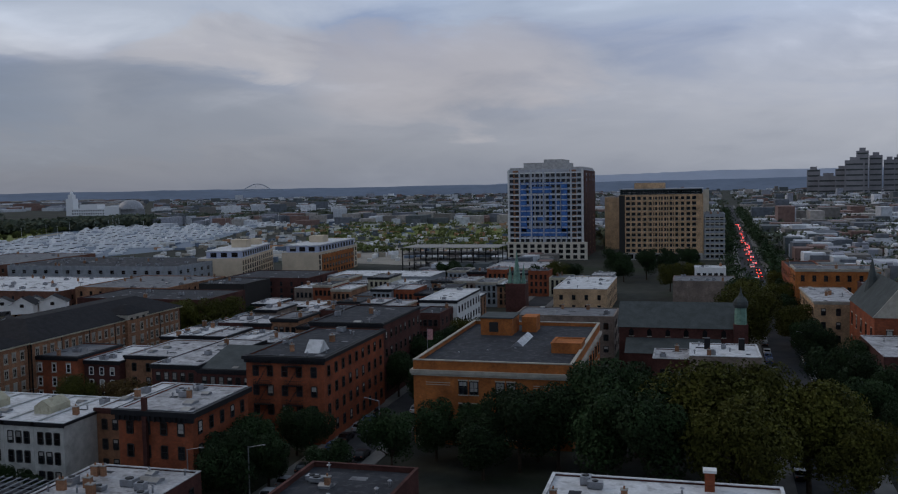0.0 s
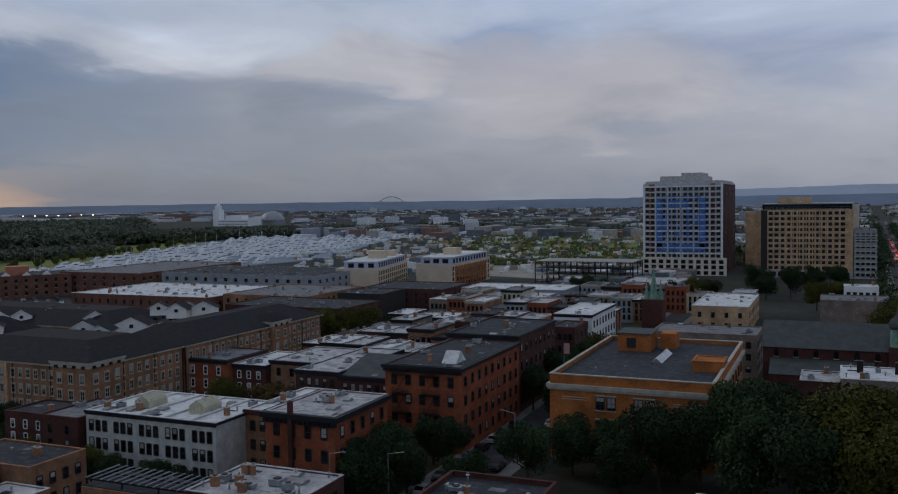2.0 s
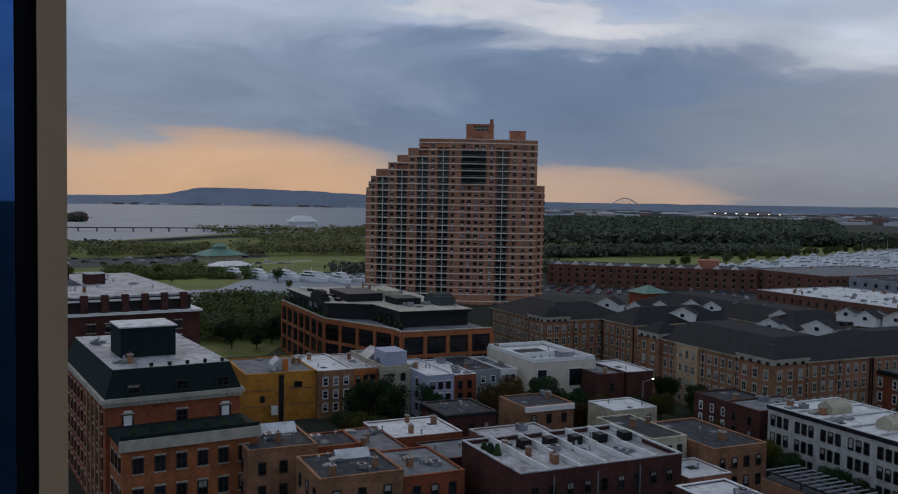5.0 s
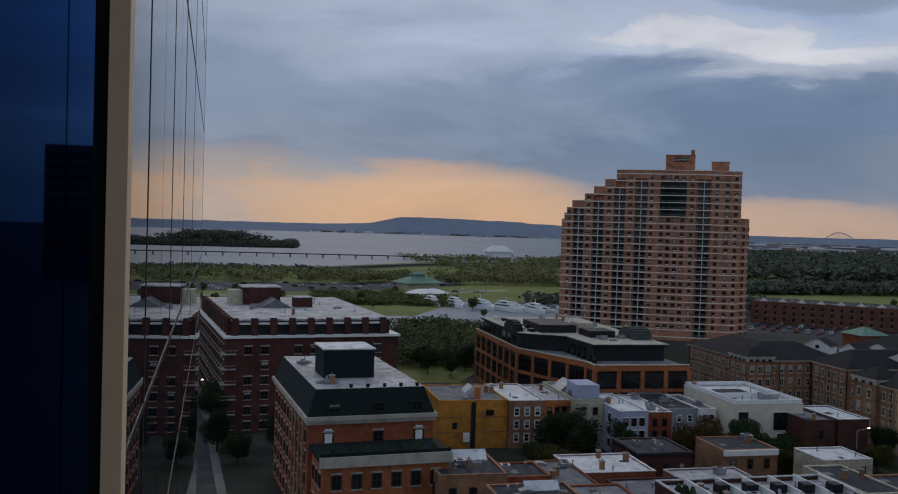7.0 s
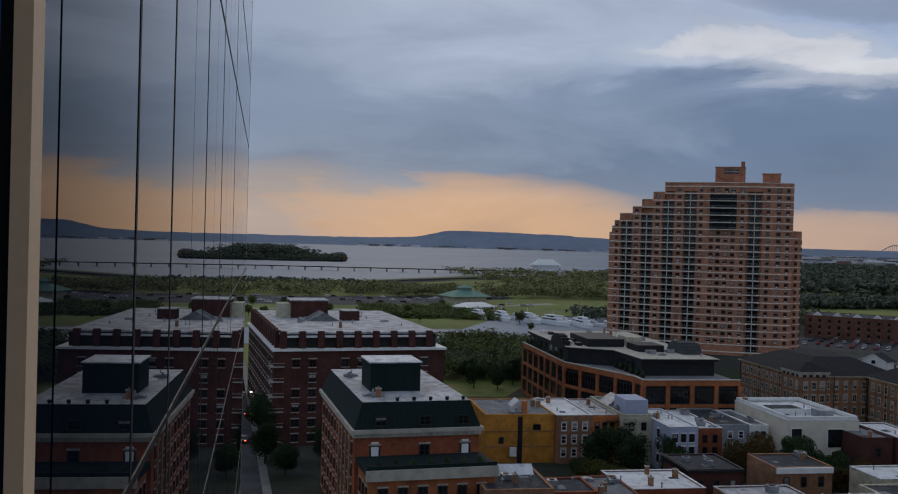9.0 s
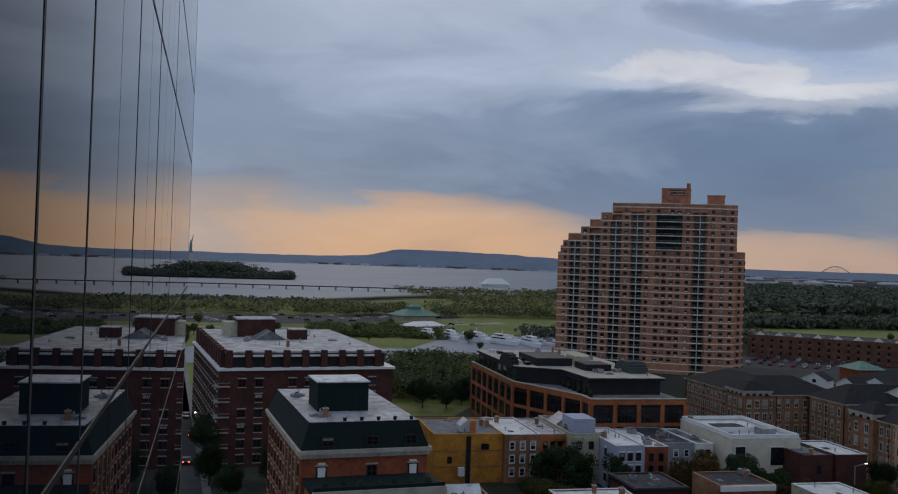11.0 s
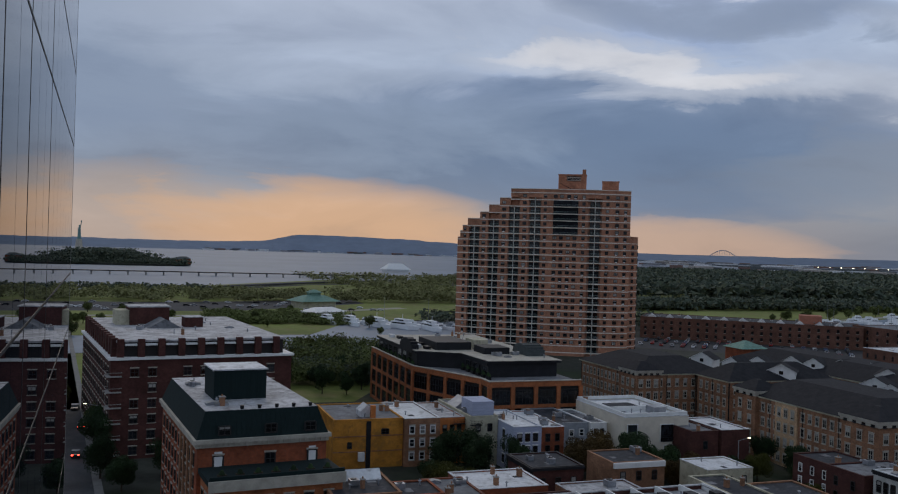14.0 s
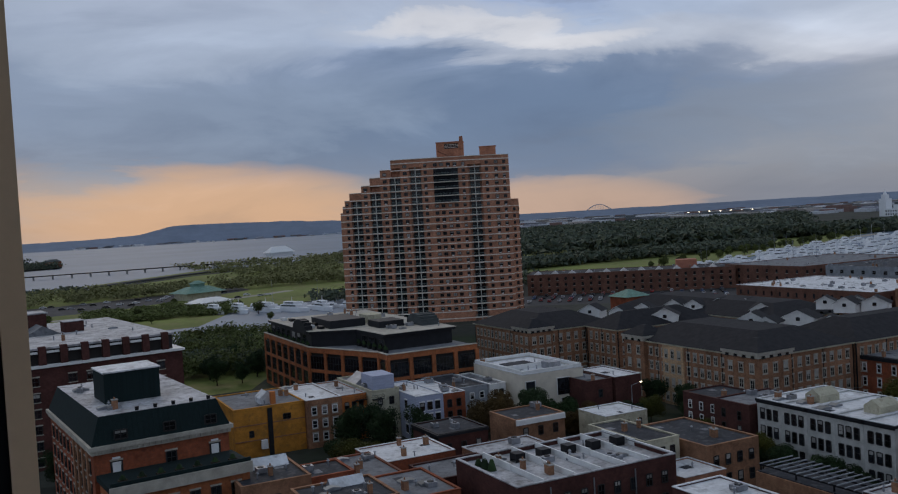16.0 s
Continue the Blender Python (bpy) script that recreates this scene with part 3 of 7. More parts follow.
# ---- trees ----
def crown_mesh(rng, r, z0, z1, leaves, size, mat_):
    """A crown of many small leaf clumps on uneven lobes, with gaps."""
    g = Geo()
    lobes = []
    for _ in range(19):
        a, q, zz = rng.uniform(0, 6.283), rng.uniform(0.15, 0.75) * r, rng.uniform(0.15, 0.85)
        lobes.append((q * math.cos(a), q * math.sin(a), z0 + (z1 - z0) * zz, r * rng.uniform(0.28, 0.5) * (1.15 - 0.5 * abs(zz - 0.4))))
    for i in range(leaves):
        lx, ly, lz, lr = lobes[i % len(lobes)]
        d = Vector((rng.gauss(0, 1), rng.gauss(0, 1), rng.gauss(0, 1))).normalized()
        p = Vector((lx, ly, lz)) + d * lr * (1.1 - 0.55 * rng.random() ** 2)
        n = (d + 0.7 * Vector((rng.gauss(0, 1), rng.gauss(0, 1), rng.gauss(0, 1)))).normalized()
        s = n.orthogonal().normalized()
        t = n.cross(s)
        u = size * rng.uniform(0.6, 1.3)
        g.face([p + s * u, p + t * u * 1.1 + n * u * 0.2, p - s * u * 0.9 - t * u * 0.4])
    return g.mesh("crown", [mat_])


def tree_kind(seed, r, h, mat_, leaves=15000, size=0.21):
    rng = random.Random(seed)
    g = Geo().rod((0, 0, 0), (0.1, 0.05, h * 0.3), 0.3, 0, 8, 0.22).rod((0.1, 0.05, h * 0.3), (0, 0, h * 0.7), 0.22, 0, 8, 0.08)
    for i in range(7):
        a, z = rng.uniform(0, 6.283), h * rng.uniform(0.26, 0.5)
        g.rod((0.1, 0.05, z), (r * 0.6 * math.cos(a), r * 0.6 * math.sin(a), z + h * rng.uniform(0.15, 0.3)), 0.12, 0, 5, 0.04)
    return g.mesh("trunk", [BARK]), crown_mesh(rng, r, h * 0.25, h, leaves, size, mat_)


TREES = {"dark": [tree_kind(i, 5.2, 11.5, LEAF_DARK) for i in (11, 12, 13)],
         "olive": [tree_kind(i, 5.4, 11.5, LEAF_OLIVE) for i in (21, 22)],
         "rust": [tree_kind(31, 4.6, 9.0, LEAF_RUST)],
         "small": [tree_kind(i, 3.4, 7.5, LEAF_PARK, 2200, 0.3) for i in (41, 42)]}
TREE_LABEL = {"dark": "broad dark green street tree in full leaf", "olive": "broad olive green tree turning in autumn", "rust": "rust tinged small tree in a back yard", "small": "small green park tree on grass"}


def tree(kind, x, y, s=1.0, seed=0, z=0.0, group="street trees", sz=1.0):
    rng = random.Random(seed * 7 + int(x * 3) + int(y * 5))
    trunk, crown = rng.choice(TREES[kind])
    t = thing("tree", x, y, z, rng.uniform(0, 360), TREE_LABEL[kind], "tree", group)
    t.scale = (s, s, s * sz)
    for n, me in (("trunk", trunk), ("crown", crown)):
        piece(n, me, t, Matrix())
    return t


# ---- the setting ----
def sheet(name, pts, z, mat_, label=""):
    return solid(name, Geo().face([(x, y, z) for x, y in pts]), mat_, label, kind="structure")


sheet("ground", [(-4900, -4900), (4900, -4900), (4900, 4900), (-4900, 4900)], 0.0, GROUND)
# the bay, the canal basin and the marina basin
sheet("water_1", [(-860, -2600), (-840, -60), (-880, 70), (-1000, 170), (-1100, 300), (-1270, 430), (-1560, 560), (-4880, 2100), (-4880, -2600)], 0.06, WATER)
sheet("water_2", [(-455, -200), (-388, -200), (-388, 60), (-375, 100), (-430, 232), (-540, 250), (-530, 122), (-455, 84)], 0.06, WATER)
sheet("water_3", [(-440, 420), (-390, 640), (-540, 1090), (-760, 1000), (-700, 850), (-500, 440)], 0.06, WATER)
sheet("lawn_1", [(-836, -400), (-456, -400), (-456, 84), (-530, 126), (-560, 230), (-900, 420), (-1060, 330), (-980, 180), (-870, 80), (-830, -60)], 0.05, GRASS)
sheet("lawn_2", [(-386, -60), (-262, -60), (-262, 62), (-330, 100), (-374, 98), (-386, 60)], 0.05, GRASS)
sheet("lawn_3", [(-560, 260), (-480, 420), (-700, 900), (-860, 900), (-1000, 420), (-720, 330)], 0.05, GRASS)
sheet("lawn_4", [(-420, 900), (-100, 800), (-90, 1250), (-330, 1300)], 0.05, GRASS)
sheet("gravel_path", [(-575, -300), (-566, -300), (-566, 60), (-640, 190), (-650, 186), (-575, 58)], 0.09, GRAVEL)
sheet("gravel_strip", [(-520, 430), (-512, 425), (-700, 905), (-712, 900)], 0.09, GRAVEL)
sheet("park_drive", [(-690, -380), (-606, -380), (-606, 60), (-690, 170), (-735, 170), (-690, 30)], 0.09, ASPHALT)
sheet("shore_spit", [(-1140, 240), (-900, 30), (-870, 30), (-1100, 300)], 0.10, GRASS)


def street(name, x0, y0, x1, y1, w, walk_w=3.2):
    """A street between two points with raised pavements on both sides."""
    d = Vector((x1 - x0, y1 - y0)).normalized()
    n = Vector((-d.y, d.x))
    a, b = Vector((x0, y0)), Vector((x1, y1))
    sheet("road_" + name, [a - n * w / 2, b - n * w / 2, b + n * w / 2, a + n * w / 2], 0.05, ASPHALT)
    for s in (1, -1):
        q = [a + n * s * w / 2, b + n * s * w / 2, b + n * s * (w / 2 + walk_w), a + n * s * (w / 2 + walk_w)]
        if s < 0:
            q.reverse()
        g = Geo().prism([(p.x, p.y) for p in reversed(q)], 0.0, 0.17)
        solid("pavement_" + name + ("_left" if s > 0 else "_right"), g, PAVING, kind="structure")


street("long", 19.5, 60, 66, 1720, 11.0)
street("school", -57.5, 112, -57.5, 420, 8.5, 2.6)
street("cross", -600, -45, -120, -5.5, 7.0, 1.6)
street("near", -135, 110.5, 60, 112.5, 7.5, 2.2)
for i in range(4):
    sheet("crossing_%d" % (i + 1), [(-61.2 + 2 * i, 117.4), (-59.9 + 2 * i, 117.4), (-59.9 + 2 * i, 120.6), (-61.2 + 2 * i, 120.6)], 0.056, LINE)
for i, z in enumerate((116.6, 121.2)):
    sheet("stop_line_%d" % (i + 1), [(-61.6, z), (-53.4, z), (-53.4, z + 0.4), (-61.6, z + 0.4)], 0.056, LINE)
sheet("car_park", [(-434, 260), (-395, 228), (-322, 320), (-363, 353)], 0.04, ASPHALT)


# far hills behind the bay and the town, beyond everything else
def ridge(name, a0, a1, dist, tops, mat_, label):
    """A long low hill from compass angle a0 to a1 (degrees left of north), with its crest heights."""
    g, n = Geo(), 90
    rng = random.Random(len(tops))
    ring = []
    for i in range(n + 1):
        f = i / n * (len(tops) - 1)
        k = min(int(f), len(tops) - 2)
        u = f - k
        u = u * u * (3 - 2 * u)
        z = tops[k] * (1 - u) + tops[k + 1] * u + rng.uniform(-1.5, 1.5)
        a = radians(a0 + (a1 - a0) * i / n)
        ring.append((a, z))
    for (a, z), (b, y) in zip(ring, ring[1:]):
        p = lambda q, r, h: (-math.sin(q) * r, math.cos(q) * r, h)
        g.face([p(a, dist - 250, 0), p(b, dist - 250, 0), p(b, dist, y), p(a, dist, z)])
        g.face([p(a, dist, z), p(b, dist, y), p(b, dist + 200, 0), p(a, dist + 200, 0)])
    return solid(name, g, mat_, label, kind="structure")


# the blue and pale tones are painted haze, not the hills' own colour
ridge("backdrop_hill_west", 98, 62, 4350, [70, 44, 38, 36, 38, 44, 82, 80, 74, 64, 52, 50, 46], HILL, "long wooded hill across the bay, tinted blue for haze")
ridge("backdrop_ridge_north", 64, -30, 4500, [40, 42, 44, 46, 44, 46, 50, 56, 56, 58], HILL, "low ridge behind the town, tinted for haze")
ridge("backdrop_ridge_far", 12, -30, 4700, [50, 84, 96, 92, 96, 96, 92], HILL_FAR, "far ridge, paled in colour for haze")

# ---- the glass front of the camera's own building ----
front = thing("glass_facade", -0.0227 * -1.59, -1.59, 0, 1.3, "mirror glass curtain wall of an office tower", "facade", kind="structure")
front.matrix_world = pose(0.036, -1.590, 0, 0, 0, 1.9)
END = -28.0
g = Geo().box(END + 0.12, 14, -16, -0.16, 0, 96)
part("core_wall", g, FRAME_DARK, front)
rows_z = [47 + q for q in (-9.95, -6.3, -2.65, -1.1, 2.55, 4.6, 8.25, 11.9)]
panel_mesh = {}
for z0, z1 in zip(rows_z, rows_z[1:]):
    k = round(z1 - z0, 2)
    if k not in panel_mesh:
        panel_mesh[k] = Geo().box(0.012, 1.488, -0.15, 0.0, 0.012, k - 0.012).mesh("glass_panel", [MIRROR_GLASS])
    for i in range(20):
        piece("glass_panel", panel_mesh[k], front, pose(END + 1.5 * i, 0, z0, 0, 0, 0))
g = Geo()
for z0, z1 in ((0, rows_z[0]), (rows_z[-1], 96)):
    g.box(END, 14, -0.15, 0, z0 + 0.02, z1 - 0.02)
g.box(END + 30.02, 14, -0.15, 0, rows_z[0], rows_z[-1])
part("upper_and_lower_glazing", g, MIRROR_GLASS, front)
g = Geo()
for i in (8, 11, 13, 15, 16):
    part("mullion", Geo().box(END + 1.5 * i - 0.02, END + 1.5 * i + 0.02, -0.02, 0.003, 0, 96), FRAME_DARK, front)
for q in (-13.6, -6.3, -2.65, -1.1, 2.55, 4.6, 8.25):
    part("transom", Geo().box(END, 2.0, -0.02, 0.005, 47 + q - 0.02, 47 + q + 0.02), METAL_DARK, front)
part("corner_post", Geo().box(END - 0.04, END, -0.4, 0.004, 0, 96), CONCRETE, front)

# the casement that stands open beside the camera
sash = thing("open_window", 0, 0, 45.2, 0, "open casement with beige frame and blue tinted glass", "window")
sash.matrix_world = front.matrix_world @ pose(-1.0, 0, 45.2, 0, 0, 0)
part("stile", Geo().box(-0.05, 0.0, 0.29 - 0.020, 0.29, 0, 3.6), BEIGE_METAL, sash, "beige metal stile")
part("gasket", Geo().box(-0.045, -0.004, 0.29 - 0.034, 0.29 - 0.0205, 0, 3.6), RUBBER, sash, "black rubber gasket")
part("pane", Geo().box(-0.03, -0.022, -0.002, 0.29 - 0.0345, 0.05, 3.55), TINTED, sash, "dark blue tinted glass pane")
part("top_rail", Geo().box(-0.05, 0.0, 0.0, 0.29 - 0.021, 3.6, 3.65), BEIGE_METAL, sash)
part("bottom_rail", Geo().box(-0.05, 0.0, 0.0, 0.29 - 0.021, -0.05, 0.0), BEIGE_METAL, sash)


# ---- the stepped brick tower ----
TOWER_RAIL = material("grey_green_balcony_rail", (0.20, 0.25, 0.235), 0.6, spots=0.15)
TOWER_FRAME = material("bronze_tower_window_frame", (0.05, 0.042, 0.038), 0.6, spots=0.2)
TOWER_POST = material("pale_concrete_post", (0.46, 0.44, 0.39), 0.85, spots=0.15)


def stepped_tower():
    t = thing("apartment_tower", -371.5, 175.0, 0, 60.4, "tall red brown brick apartment tower with stepped top", "tower block")
    t.scale = (1.06, 1, 1)
    bow = lambda x: -7.5 * (1 - (abs(x + 1.5) / 40.0) ** 2.6)
    steps = [(-38.5, 51.4), (-37.4, 54.3), (-36.3, 56.8), (-34.0, 60.0), (-28.5, 63.0), (-24.6, 66.3), (-19.9, 69.5), (-15.2, 73.7), (34.7, 73.7)]
    bays = [(-30.9, 5.0), (-22.4, 4.8), (-13.6, 4.8), (-4.8, 5.2), (20.1, 5.8)]
    cap = lambda x: next(h for s, h in reversed(steps) if x >= s - 1e-6)
    slope_at = lambda x: math.degrees(math.atan2(bow(x + 0.6) - bow(x - 0.6), 1.2))
    cuts = sorted({s for s, _ in steps} | {x + s * w / 2 for x, w in bays for s in (-1, 1)} | {2.6, 13.4, 25.6, 28.5, 31.5})
    floor = 3.07
    levels = [1.5 + floor * i for i in range(24)]
    for a, b in zip(cuts, cuts[1:]):
        c = (a + b) / 2
        m = any(abs(c - x) < w / 2 for x, w in bays)
        body, h = Geo(), cap(c)
        n = max(1, int((b - a) / 1.2))
        xs = [a + (b - a) * i / n for i in range(n + 1)]
        if m:
            body.prism([(x, bow(x) + 1.8) for x in xs] + [(b, 20), (a, 20)], 0, h, 0)
            body.prism([(x, bow(x)) for x in xs] + [(b, bow(b) + 1.79), (a, bow(a) + 1.79)], h - 3.6, h, 0)
        else:
            body.prism([(x, bow(x)) for x in xs] + [(b, 20), (a, 20)], 0, h, 0)
        part("wall", body, BRICK_PINK, t)
        # low parapet cap that runs along the top of this length of wall
        part("coping", Geo().prism([(x, bow(x) - 0.18) for x in xs] + [(b, bow(b) + 0.5), (a, bow(a) + 0.5)], h, h + 0.28), SLAB_EDGE, t)
    # the lower round wing behind the right end
    side = lambda q: (30.0 + 8.3 * math.cos(q), 9.0 + 8.3 * math.sin(q))
    arc = [side(-1.35 + 2.6 * i / 9) for i in range(10)]
    part("side_wing", Geo().prism([(30, 2)] + arc + [(30, 24)], 0, 53.8), BRICK_PINK, t)
    part("parapet", Geo().box(-14.4, 33.0, 3.5, 19.5, 73.7, 73.9), BRICK_PINK, t)
    part("lift_house", Geo().box(3.9, 15.6, 4, 12, 73.9, 81.2).box(3.7, 15.8, 3.8, 12.2, 81.2, 81.5), BRICK_PINK, t)
    part("lift_house_chimney", Geo().box(14.0, 15.5, 4.5, 6.5, 81.5, 83.8), BRICK_PINK, t)
    part("lift_house_louvre", Geo().box(7.4, 13.4, 3.9, 3.997, 78.3, 80.6), CORNICE_DARK, t, "dark louvred opening")
    for i in range(3):
        part("louvre_blade", Geo().box(7.4, 13.4, 3.82, 3.898, 78.7 + 0.65 * i, 78.85 + 0.65 * i), SLAB_EDGE, t)
    part("lift_house_stair", Geo().rod((4.2, 3.8, 77.6), (10.2, 3.8, 74.4), 0.13, 0, 4), METAL_DARK, t)
    part("roof_house", Geo().box(22.5, 29.5, 5, 12, 73.9, 78.4).box(22.3, 29.7, 4.8, 12.2, 78.4, 78.65), BRICK_PINK, t)
    for k, z in enumerate(levels):
        left = next((s for s, h in steps if h > z + 0.6), None)
        if left is None:
            continue
        xs = [left + (34.7 - left) * i / 40 for i in range(41)]
        g = Geo().prism([(x, bow(x) - 0.16) for x in xs] + [(x, bow(x) + 0.5) for x in reversed(xs)], z - 0.21, z + 0.21)
        part("floor_band", g, SLAB_EDGE, t)
        if z < 52:
            g = Geo().prism([(30 + (x - 30) * 1.015, 9 + (y - 9) * 1.015) for x, y in [(30, 2)] + arc + [(30, 24)]], z - 0.13, z + 0.13)
            part("side_band", g, SLAB_EDGE, t)
    rail_me = {}
    for x, w in bays:
        q = w / 2 - 0.05
        rail = Geo().box(-q, q, -0.05, 0.0, 0.12, 0.18).box(-q, q, -0.05, 0.0, 1.0, 1.1)
        for i in range(19):
            u = -q + 2 * q * i / 18
            rail.box(u - 0.02, u + 0.02, -0.04, -0.01, 0.18, 1.0)
        rail_me[x] = rail.mesh("balcony_rail", [TOWER_RAIL])
    door_me = Geo().box(-2.0, 2.0, -0.1, 0.0, 0.1, 2.4, 1).box(-2.1, -2.0, -0.14, 0.0, 0.1, 2.5).box(2.0, 2.1, -0.14, 0.0, 0.1, 2.5).box(-0.06, 0.06, -0.14, -0.1, 0.1, 2.4).box(-2.0, 2.0, -0.14, 0.0, 2.4, 2.5).mesh("balcony_door", [TOWER_FRAME, GLASS])
    for x, w in bays:
        h = min(cap(x - w / 2), cap(x + w / 2 - 0.01))
        part("balcony_post", Geo().box(x - 0.17, x + 0.17, bow(x) - 0.2, bow(x) + 0.3, 0, h - 3.6), TOWER_POST, t, "pale balcony post")
        for z in levels:
            if z + 3.0 < h - 2.6:
                piece("balcony_rail", rail_me[x], t, pose(x, bow(x) + 0.02, z + 0.17, 0, 0, slope_at(x)))
                piece("balcony_door", door_me, t, pose(x, bow(x) + 1.7, z + 0.15, 0, 0, slope_at(x)))
    # brick bays: narrow single windows beside the balconies, pairs in the broad middle
    spots = [(-35.2, 1.1), (-26.7, 1.5), (-18.0, 1.5), (-9.2, 1.5), (-0.6, 1.2), (3.6, 1.5), (6.3, 1.5), (9.2, 1.5), (11.9, 1.5), (15.4, 1.2), (25.2, 1.2), (29.2, 1.5), (32.6, 1.3)]
    rng = random.Random(3)
    for z in levels:
        for x, wide in spots:
            if z + 2.9 > cap(x - 0.8) or z < 2:
                continue
            if 3 < x < 13.4 and 53.5 < z < 68.5:
                continue
            me = window_mesh(wide, 1.3, TOWER_FRAME, None, rng.choice((0, 0, 0, 0.4, 0.9)), 2)
            piece("window", me, t, pose(x, bow(x) - 0.01, z + 0.95, 0, 0, slope_at(x)))
            if rng.random() < 0.28:
                part("window_unit", Geo().box(x - 0.42, x + 0.42, bow(x) - 0.4, bow(x) - 0.05, z + 0.55, z + 0.93), PAINT_WHITE, t)
        if z < 50:
            for q in (-0.75, -0.2):
                x, y = side(q)
                piece("window", window_mesh(1.3, 1.3, TOWER_FRAME, None, 0, 2), t, pose(x, y, z + 0.95, 0, 0, 90 + math.degrees(q)))
    # tall recessed loggias below the roof
    for i in range(5):
        z = 1.5 + floor * (17 + i)
        g = Geo().box(-5.2, 5.2, -0.12, 0.05, 0.2, 2.85)
        piece("loggia_glazing", g.mesh("loggia_glazing", [GLASS]), t, pose(8.0, bow(8.0), z, 0, 0, slope_at(8)))
        g = Geo().box(-5.4, 5.4, -0.9, 0.0, -0.16, 0.16)
        piece("loggia_slab", g.mesh("loggia_slab", [SLAB_EDGE]), t, pose(8.0, bow(8.0), z, 0, 0, slope_at(8)))
        g = Geo().box(-5.3, 5.3, -0.88, -0.82, 0.95, 1.05).box(-5.3, 5.3, -0.88, -0.82, 0.5, 0.56)
        piece("loggia_rail", g.mesh("loggia_rail", [TOWER_RAIL]), t, pose(8.0, bow(8.0), z, 0, 0, slope_at(8)))
    return t


stepped_tower()


# ---- the two mid-rise blocks by the long street ----
SLAB_GREY = material("pale_grey_slab_edge", (0.48, 0.50, 0.54), 0.85, spots=0.15)


def netted_tower():
    t = thing("unfinished_tower", -86.4, 588, 0, 0, "white concrete tower wrapped in blue construction netting", "tower block")
    a, b, h, fl = 23.3, 33, 55.5, 3.35
    part("wall", Geo().box(-a, a, -b, b, 0, h), material("raw_concrete_panels", (0.44, 0.45, 0.48), 0.9, spots=0.2, scale=0.15), t)
    part("side_wall", Geo().box(a + 0.01, a + 0.4, -b + 3, b, 0, h - 1), BRICK_DARK, t)
    g = Geo().box(-a + 1, a - 1, -b + 1, b - 1, h, h + 1.2).box(-14, 12, -b + 4, 10, h + 1.2, h + 4.2).box(-2, 10, -b + 8, 6, h + 4.2, h + 6.2)
    part("penthouse", g, material("pale_penthouse_render", (0.42, 0.41, 0.40), 0.9), t)
    for x in (-a + 5.2, a - 6.2):
        part("pilaster", Geo().box(x - 2.0, x + 2.0, -b - 0.5, -b - 0.003, 9, h - 0.5), BRICK_BROWN, t, "brown brick pilaster")
    for k in range(17):
        z = 0.4 + k * fl - 1
        part("slab_edge", Geo().box(-a - 0.3, a + 0.3, -b - 0.75, -b - 0.51, max(z, 0.05), z + 0.75), SLAB_GREY if k % 4 else PAINT_WHITE, t)
    part("podium", Geo().box(-a - 0.9, a + 2.5, -b - 2.2, -b - 0.96, 0, 10.2).box(-a - 1.1, a + 2.7, -b - 2.4, -b - 0.96, 10.2, 10.8), STUCCO_WHITE, t, "white rendered podium")
    windows(t, (-a - 0.9, a + 2.5, -b - 2.2, b), "s", 11, [0.8, 4.2, 7.4], 2.6, 2.0, FRAME_DARK, None, 2, 0.8, random.Random(6))
    for x in [-a + 0.4, -a + 7.4, -8.6, -1, 6.6, a - 7.4, a - 0.4]:
        part("column", Geo().box(x - 0.5, x + 0.5, -b - 0.95, -b - 0.76, 0, h), PAINT_WHITE if abs(x) > 20 else SLAB_GREY, t)
    windows(t, (-a, a, -b - 0.45, b), "s", 14, [k * fl + 0.9 for k in range(16)], 2.2, 1.7, FRAME_DARK, None, 2, 0.8, random.Random(4))
    windows(t, (-a, a + 0.41, -b, b), "e", 3, [k * fl + 0.9 for k in range(16)], 2.2, 1.7, FRAME_DARK, None, 2, 4, random.Random(4))
    net = Geo()
    for x0, x1, z0, z1 in ((-15.4, -11.6, 17, 47), (9.8, 13.6, 17, 47), (-15.0, 13.0, 14.5, 19.0), (-10, 4, 41, 45), (-9.6, -7.8, 22, 40), (2.4, 4.2, 22, 40), (-11.5, -9.7, 26, 33), (6, 9, 30, 36), (-5, 0, 24, 27), (-13, 11, 46, 47.5)):
        net.box(x0, x1, -b - 0.70, -b - 0.64, z0, z1)
    part("netting", net, PAINT_BLUE, t, "torn blue construction netting")
    for i in range(9):
        part("scaffold_pole", Geo().rod((-15.2 + i * 3.6, -b - 1.45, 13), (-15.2 + i * 3.6, -b - 1.45, 48), 0.12), PAINT_BLUE, t)


netted_tower()


